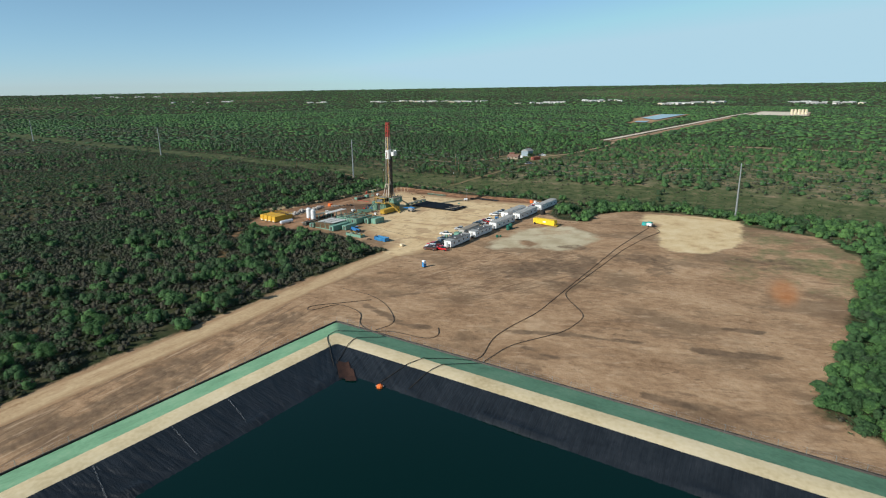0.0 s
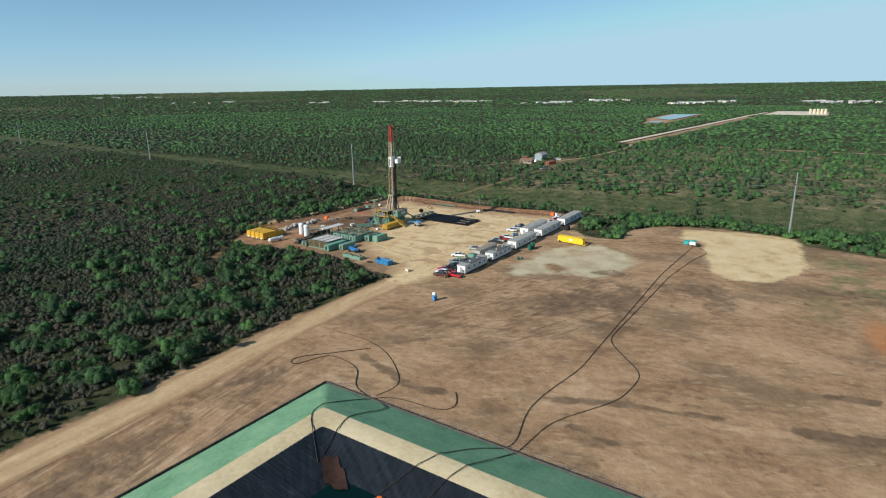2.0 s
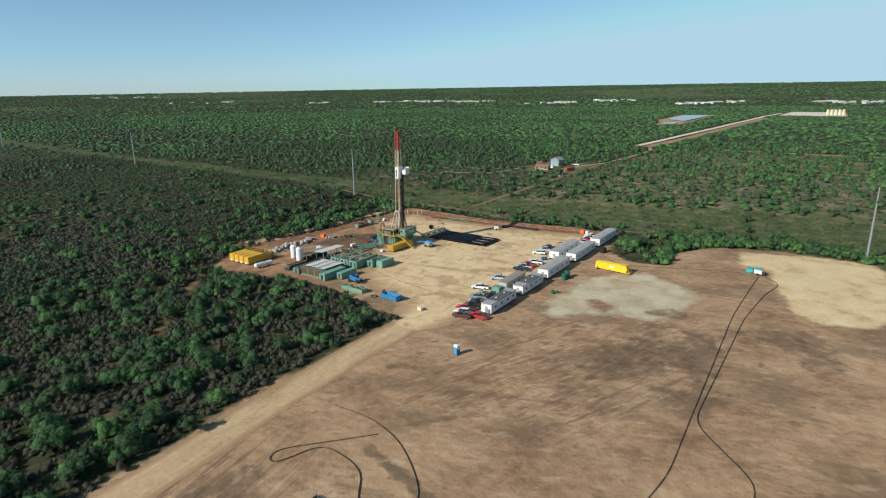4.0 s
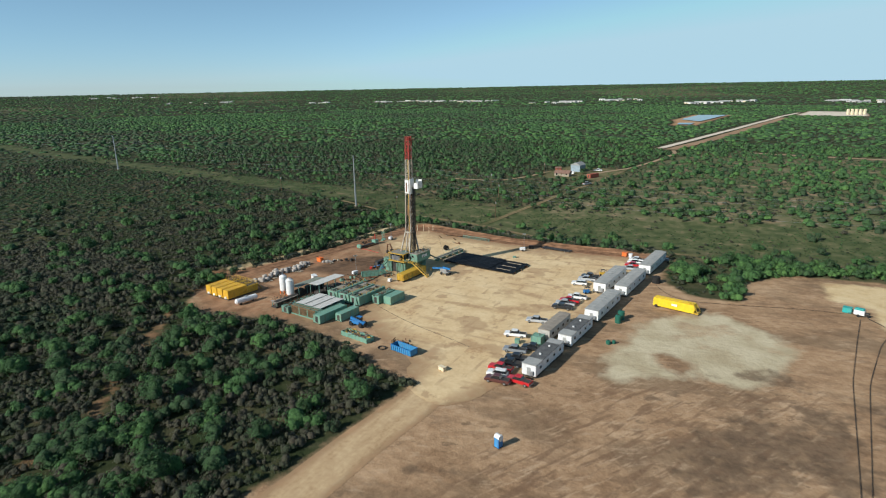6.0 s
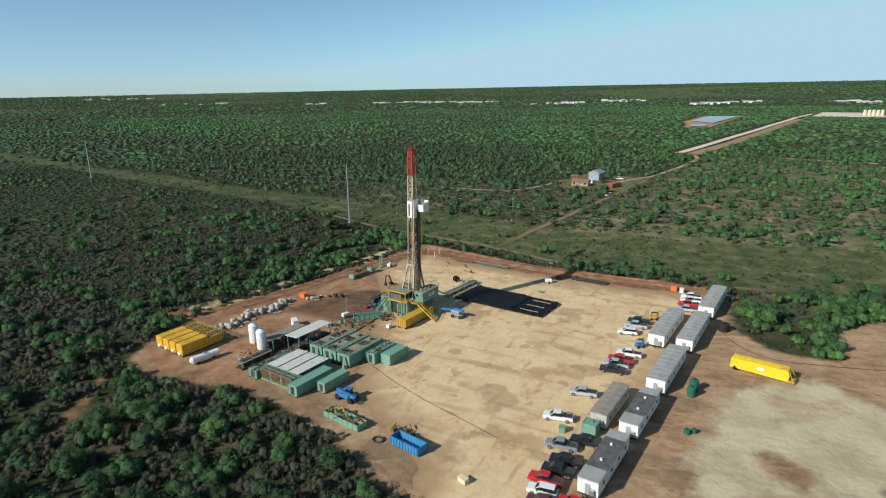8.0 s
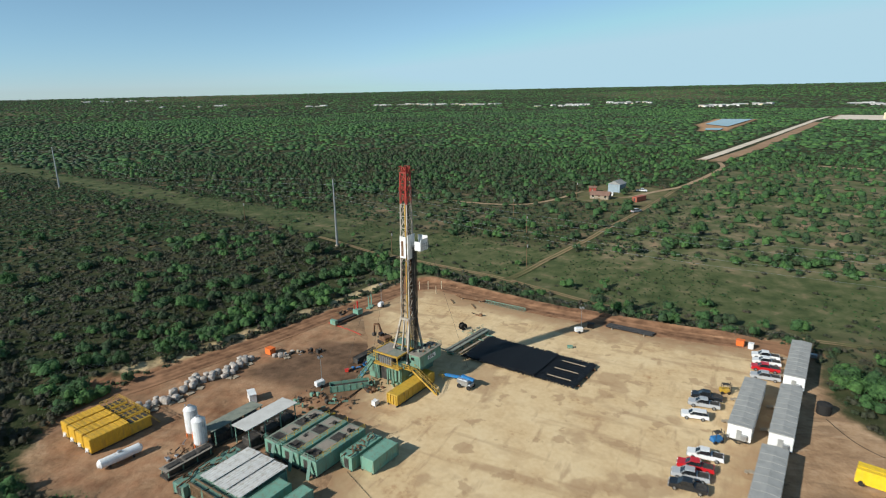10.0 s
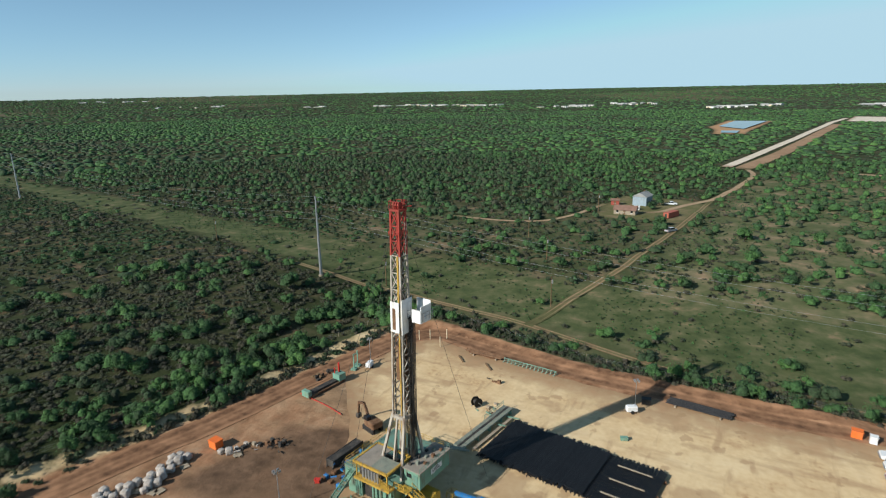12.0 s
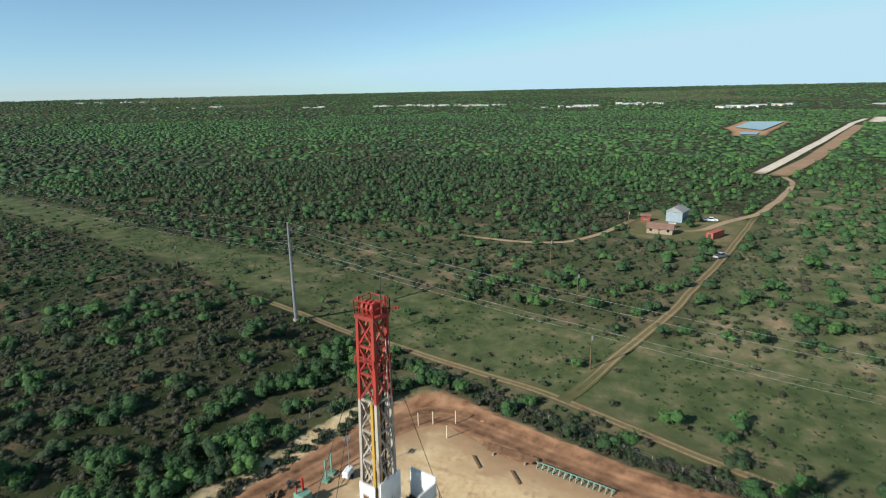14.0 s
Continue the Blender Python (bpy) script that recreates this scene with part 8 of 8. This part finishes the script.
def kept_clear(x, y):
    """True where nothing grows."""
    jag = (fbm(x, y, 9, 21) - 0.5) * 7
    bare = sd_poly(x, y, CLEARING) + jag * 0.6 < 1.2
    bare |= sd_poly(x, y, FAR_PAD) < 2
    bare |= sd_poly(x, y, RESERVOIR) < 4
    bare |= sd_line(x, y, FAR_ROAD) < 10
    bare |= sd_line(x, y, FAR_STRIP) < 9
    bare |= (sd_poly(x, y, FARMYARD) < 0)
    for line, width in TRACKS.values():
        bare |= sd_line(x, y, line) < width * 0.6 + 0.5 + (3.0 if width > 6 else 0)
    bare |= (sd_line(x, y, TRAIL) + (vnoise(x, y, 7, 29) - 0.5) * 3 < 0.9) & (vnoise(x, y, 13, 33) > 0.45)
    return bare


def scatter(cell, lo, hi, fan=44):
    """Jittered places whose distance from the flight line is lo to hi."""
    xs = np.arange(P1[0] - hi, P0[0] + hi, cell)
    ys = np.arange(-min(hi, 260), P1[1] + hi, cell)
    X, Y = np.meshgrid(xs, ys)
    X, Y = X.ravel(), Y.ravel()
    X = X + rng.uniform(-0.5, 0.5, X.shape) * cell
    Y = Y + rng.uniform(-0.5, 0.5, Y.shape) * cell
    d = path_distance(X, Y)
    ok = (d >= lo) & (d < hi) & (np.hypot(X + 77, Y - 120) < 4840)
    ok &= (in_fan(X, Y, fan) & ahead(X, Y)) | ((d < 45) & (Y > 40))
    X, Y = X[ok], Y[ok]
    ok = ~kept_clear(X, Y)
    return X[ok], Y[ok]


def grow(x, y):
    """What grows at each place: whether, radius, height, tint."""
    n = len(x)
    gap = 0.6 * fbm(x, y, 38, 51) + 0.4 * vnoise(x, y, 11, 52)
    kind = fbm(x, y, 60, 57)
    belt = fbm(x + 0.6 * y, y * 2.2, 330, 63)
    opn = openness(x, y)
    corr = sd_poly(x, y, CORRIDOR)
    west = smooth((-238 - x) / 20) * smooth((470 - y) / 60)          # low scrub west of the pad
    far = smooth((y - 400) / 120)
    keep = rng.uniform(0, 1, n) < np.clip(1.4 - 1.15 * smooth((gap - 0.50) * 8), 0.55 - 0.10 * far + 0.35 * west, 1) * (1 - 0.5 * opn)
    keep &= (corr > 3) | (rng.uniform(0, 1, n) < 0.06 + 0.25 * smooth((corr + 9) / 12))
    pick = rng.uniform(0, 1, n)
    tree = pick < 0.14 + 0.34 * smooth((kind - 0.46) * 6) - 0.14 * west + 0.20 * far
    rim = sd_poly(x, y, CLEARING)
    near = (x > -330) & (x < -130) & (y < 235)
    tree = np.where(near, pick < 0.10 + 0.16 * smooth((kind - 0.46) * 6), tree)
    tree &= (west < 0.4) | (rng.uniform(0, 1, n) < 0.45)
    tree = tree | ((x > -75) & (y < 335) & (pick < 0.85))
    big = 1 + 0.25 * ((rim < 80) & (y < 240))
    rad = np.where(tree, rng.uniform(1.4, 3.0, n) * big, rng.uniform(0.6, 1.5, n))
    hgt = np.where(tree, rng.uniform(2.2, 4.2, n), rng.uniform(0.6, 1.7, n))
    thick = near & ~tree
    rad = np.where(thick, rad * 1.45, rad)
    hgt = np.where(thick, hgt * 1.3 + 0.3, hgt)
    hgt = hgt * (1 - 0.25 * west)
    rad = np.where(tree, rad, rad * (1 + 0.35 * west))
    tint = np.where(tree, rng.uniform(0.42, 0.86, n), rng.uniform(0.02, 0.5, n))
    tint = np.where(near & ~tree, tint * 0.6, tint)
    tint = tint + 0.10 * far * tree * (fbm(x, y, 120, 73) - 0.3)
    tint = tint + west * np.where(tree, -0.06, 0.16)
    tint = tint + 0.10 * ((x > -95) & (y < 335) & tree)
    grey = smooth((kind - 0.42) * 6) * (1 - far)
    tint = np.where(~tree, tint * (1 - 0.65 * grey) + 0.14 * far, tint)
    tint = tint - 0.22 * smooth((belt - 0.50) * 7) * far
    return keep, rad, hgt, np.clip(tint, 0.0, 0.9), tree


def brush(name, label, cell, lo, hi, leaves, grow_by, size, fan=44, lobes=5, pick=None, core=2, sides=5, low=1.0):
    x, y = scatter(cell, lo, hi, fan)
    keep, rad, hgt, tint, tree = grow(x, y)
    if pick is not None:
        keep &= tree == pick
    x, y, rad, hgt, tint = x[keep], y[keep], rad[keep] * grow_by, hgt[keep] * (1 + (grow_by - 1) * 0.35) * low, tint[keep]
    cloud = leaf_cloud(x, y, terrain(x, y) - 0.05, rad, hgt, tint, leaves, size * (0.5 + rad * 0.28), lobes, 0.35, core, sides)
    return tagged(new(name, leaf_mesh(name, *cloud, LEAF)), label, "brush", kind="stuff")


brush("near_brush", "dense grey-green leafless thorn brush", 2.2, 0, 180, 56, 1.08, 0.17, lobes=5, pick=False, core=2)
brush("mesquite_brush", "rounded green mesquite bushes among the thorn brush", 2.9, 0, 180, 210, 1.12, 0.15, lobes=8, pick=True, core=4)
brush("brush", "olive and green scrub bushes with grassy gaps", 3.6, 180, 520, 17, 1.2, 0.36, lobes=4, core=1)
brush("far_brush", "green mesquite brush covering the plain", 6.6, 520, 1500, 0, 1.85, 0.62, 42, 1, core=1, sides=5, low=0.62)
brush("distant_woods", "low green woods stretching to the horizon", 21, 1500, 4850, 0, 3.8, 1.0, 41, 1, core=1, sides=4, low=0.55)


def along(line, spacing, spread):
    p = np.array(dense(line, spacing))
    p = np.repeat(p, 2, 0)
    return p[:, 0] + rng.normal(0, spread, len(p)), p[:, 1] + rng.normal(0, spread, len(p))


hx, hy = along([(-236.5, 256), (-231, 270), (-226, 290), (-222, 312), (-217, 334)], 1.1, 0.7)
nx_h, ny_h = along([(-213, 347), (-190, 342), (-160, 335.5), (-130, 334.5), (-98, 336)], 0.55, 1.5)
hx, hy = np.concatenate([hx, nx_h]), np.concatenate([hy, ny_h])
hn = len(hx)
hr = rng.uniform(0.5, 1.3, hn)
hedge = leaf_cloud(hx, hy, terrain(hx, hy), hr, hr * rng.uniform(0.8, 1.3, hn), rng.uniform(0.0, 0.45, hn), 40, 0.10 + hr * 0.1, 5, 0.35, 2)
tagged(new("hedge_brush", leaf_mesh("hedge_brush", *hedge, LEAF)), "grey-green weeds and shrubs along the bank and fence", "brush", kind="stuff")

tx_, ty_ = scatter(1.9, 0, 330)
tk = (sd_poly(tx_, ty_, CORRIDOR) < 8) | (openness(tx_, ty_) > 0.3) | (rng.uniform(0, 1, len(tx_)) < 0.25)
tk &= (fbm(tx_, ty_, 16, 97) > 0.46) & (rng.uniform(0, 1, len(tx_)) < 0.6)
tx_, ty_ = tx_[tk], ty_[tk]
tr_ = rng.uniform(0.25, 0.7, len(tx_))
tufts = leaf_cloud(tx_, ty_, terrain(tx_, ty_), tr_, tr_ * rng.uniform(0.5, 0.9, len(tx_)), rng.uniform(0.3, 0.75, len(tx_)), 8, 0.12 + tr_ * 0.24, 3)
tagged(new("grass_tufts", leaf_mesh("grass_tufts", *tufts, LEAF)), "small weeds and grass tufts in the clearings", "grass", kind="stuff")


def tree_mesh(seed, height, spread, leaves):
    """Trunk with forking limbs, and a ragged crown of leaf sprays."""
    r = random.Random(seed)
    verts, faces = [], []

    def limb(p, d, length, rad, depth):
        q = p + d * length
        side = d.orthogonal().normalized()
        up = d.cross(side)
        base = len(verts)
        for c, rr in ((p, rad), (q, rad * 0.6)):
            for i in range(5):
                a = 2 * math.pi * i / 5
                verts.append(tuple(c + (side * math.cos(a) + up * math.sin(a)) * rr))
        for i in range(5):
            j = (i + 1) % 5
            faces.append((base + i, base + j, base + 5 + j, base + 5 + i))
        if depth:
            for _ in range(3):
                nd = (d + Vector((r.uniform(-0.9, 0.9), r.uniform(-0.9, 0.9), r.uniform(-0.1, 0.5)))).normalized()
                limb(q, nd, length * r.uniform(0.6, 0.85), rad * 0.6, depth - 1)

    for _ in range(3):
        limb(Vector((r.uniform(-0.15, 0.15), r.uniform(-0.15, 0.15), -0.1)), Vector((r.uniform(-0.45, 0.45), r.uniform(-0.45, 0.45), 1)).normalized(), height * 0.32, 0.11, 2)
    trunk = mesh_from("trunk", verts, faces, BARK)
    one = np.array([0.0])
    cloud = leaf_cloud(one, one, np.array([height * 0.12]), np.array([spread]), np.array([height * 0.9]), np.array([0.52 + 0.055 * seed]), leaves, np.array([0.16]), 13, 0.45, 8)
    crown = leaf_mesh("crown", *cloud, LEAF)
    return trunk, crown


TREES = [tree_mesh(i, h, s, 1200) for i, (h, s) in enumerate([(4.6, 2.6), (5.2, 3.0), (3.8, 2.4), (4.4, 3.3), (5.6, 2.7)])]
masters = []
for trunk_me, crown_me in TREES:
    root = new("tree")
    tagged(root, "bushy green mesquite tree in the brush", "tree", "mesquite trees")
    for nm, me_ in (("trunk", trunk_me), ("crown", crown_me)):
        o = new(nm, me_)
        o.parent = root
    masters.append(root)
rt = random.Random(5)
spots = []
tx, ty = scatter(5.5, 0, 260)
order = list(range(len(tx)))
rt.shuffle(order)
for i in order:
    x, y = float(tx[i]), float(ty[i])
    near_pad = sd_poly(np.array([x]), np.array([y]), CLEARING)[0]
    east = x > -95 and y < 340
    if -90 < x < 0 and y > 335 or (CORRIDOR and sd_poly(np.array([x]), np.array([y]), CORRIDOR)[0] < 3):
        continue
    if near_pad < 4:
        continue
    if near_pad < 70 and (east or (x > -245 and y < 235)) or rt.random() < 0.12:
        if all((x - p) ** 2 + (y - q) ** 2 > (22 if east else 42) for p, q in spots):
            spots.append((x, y))
spots = [(-179, 516), (-176, 518), (-190, 527), (-200, 520), (-204, 488), (-178, 507)] + spots[:200]
for i, (x, y) in enumerate(spots):
    s = rt.uniform(0.55, 1.2)
    m_ = Matrix.Translation((x, y, ground_z(x, y))) @ Matrix.Rotation(rt.uniform(0, 6.28), 4, "Z") @ Matrix.Diagonal((s, s, s * rt.uniform(0.8, 1.1), 1))
    if i < len(masters):
        masters[i].matrix_basis = m_
    else:
        c = copy_thing(masters[i % len(masters)], Matrix.Translation((x, y, ground_z(x, y))) @ Matrix.Rotation(rt.uniform(0, 6.28), 4, "Z"))
        c.scale = (s, s, s * rt.uniform(0.8, 1.1))
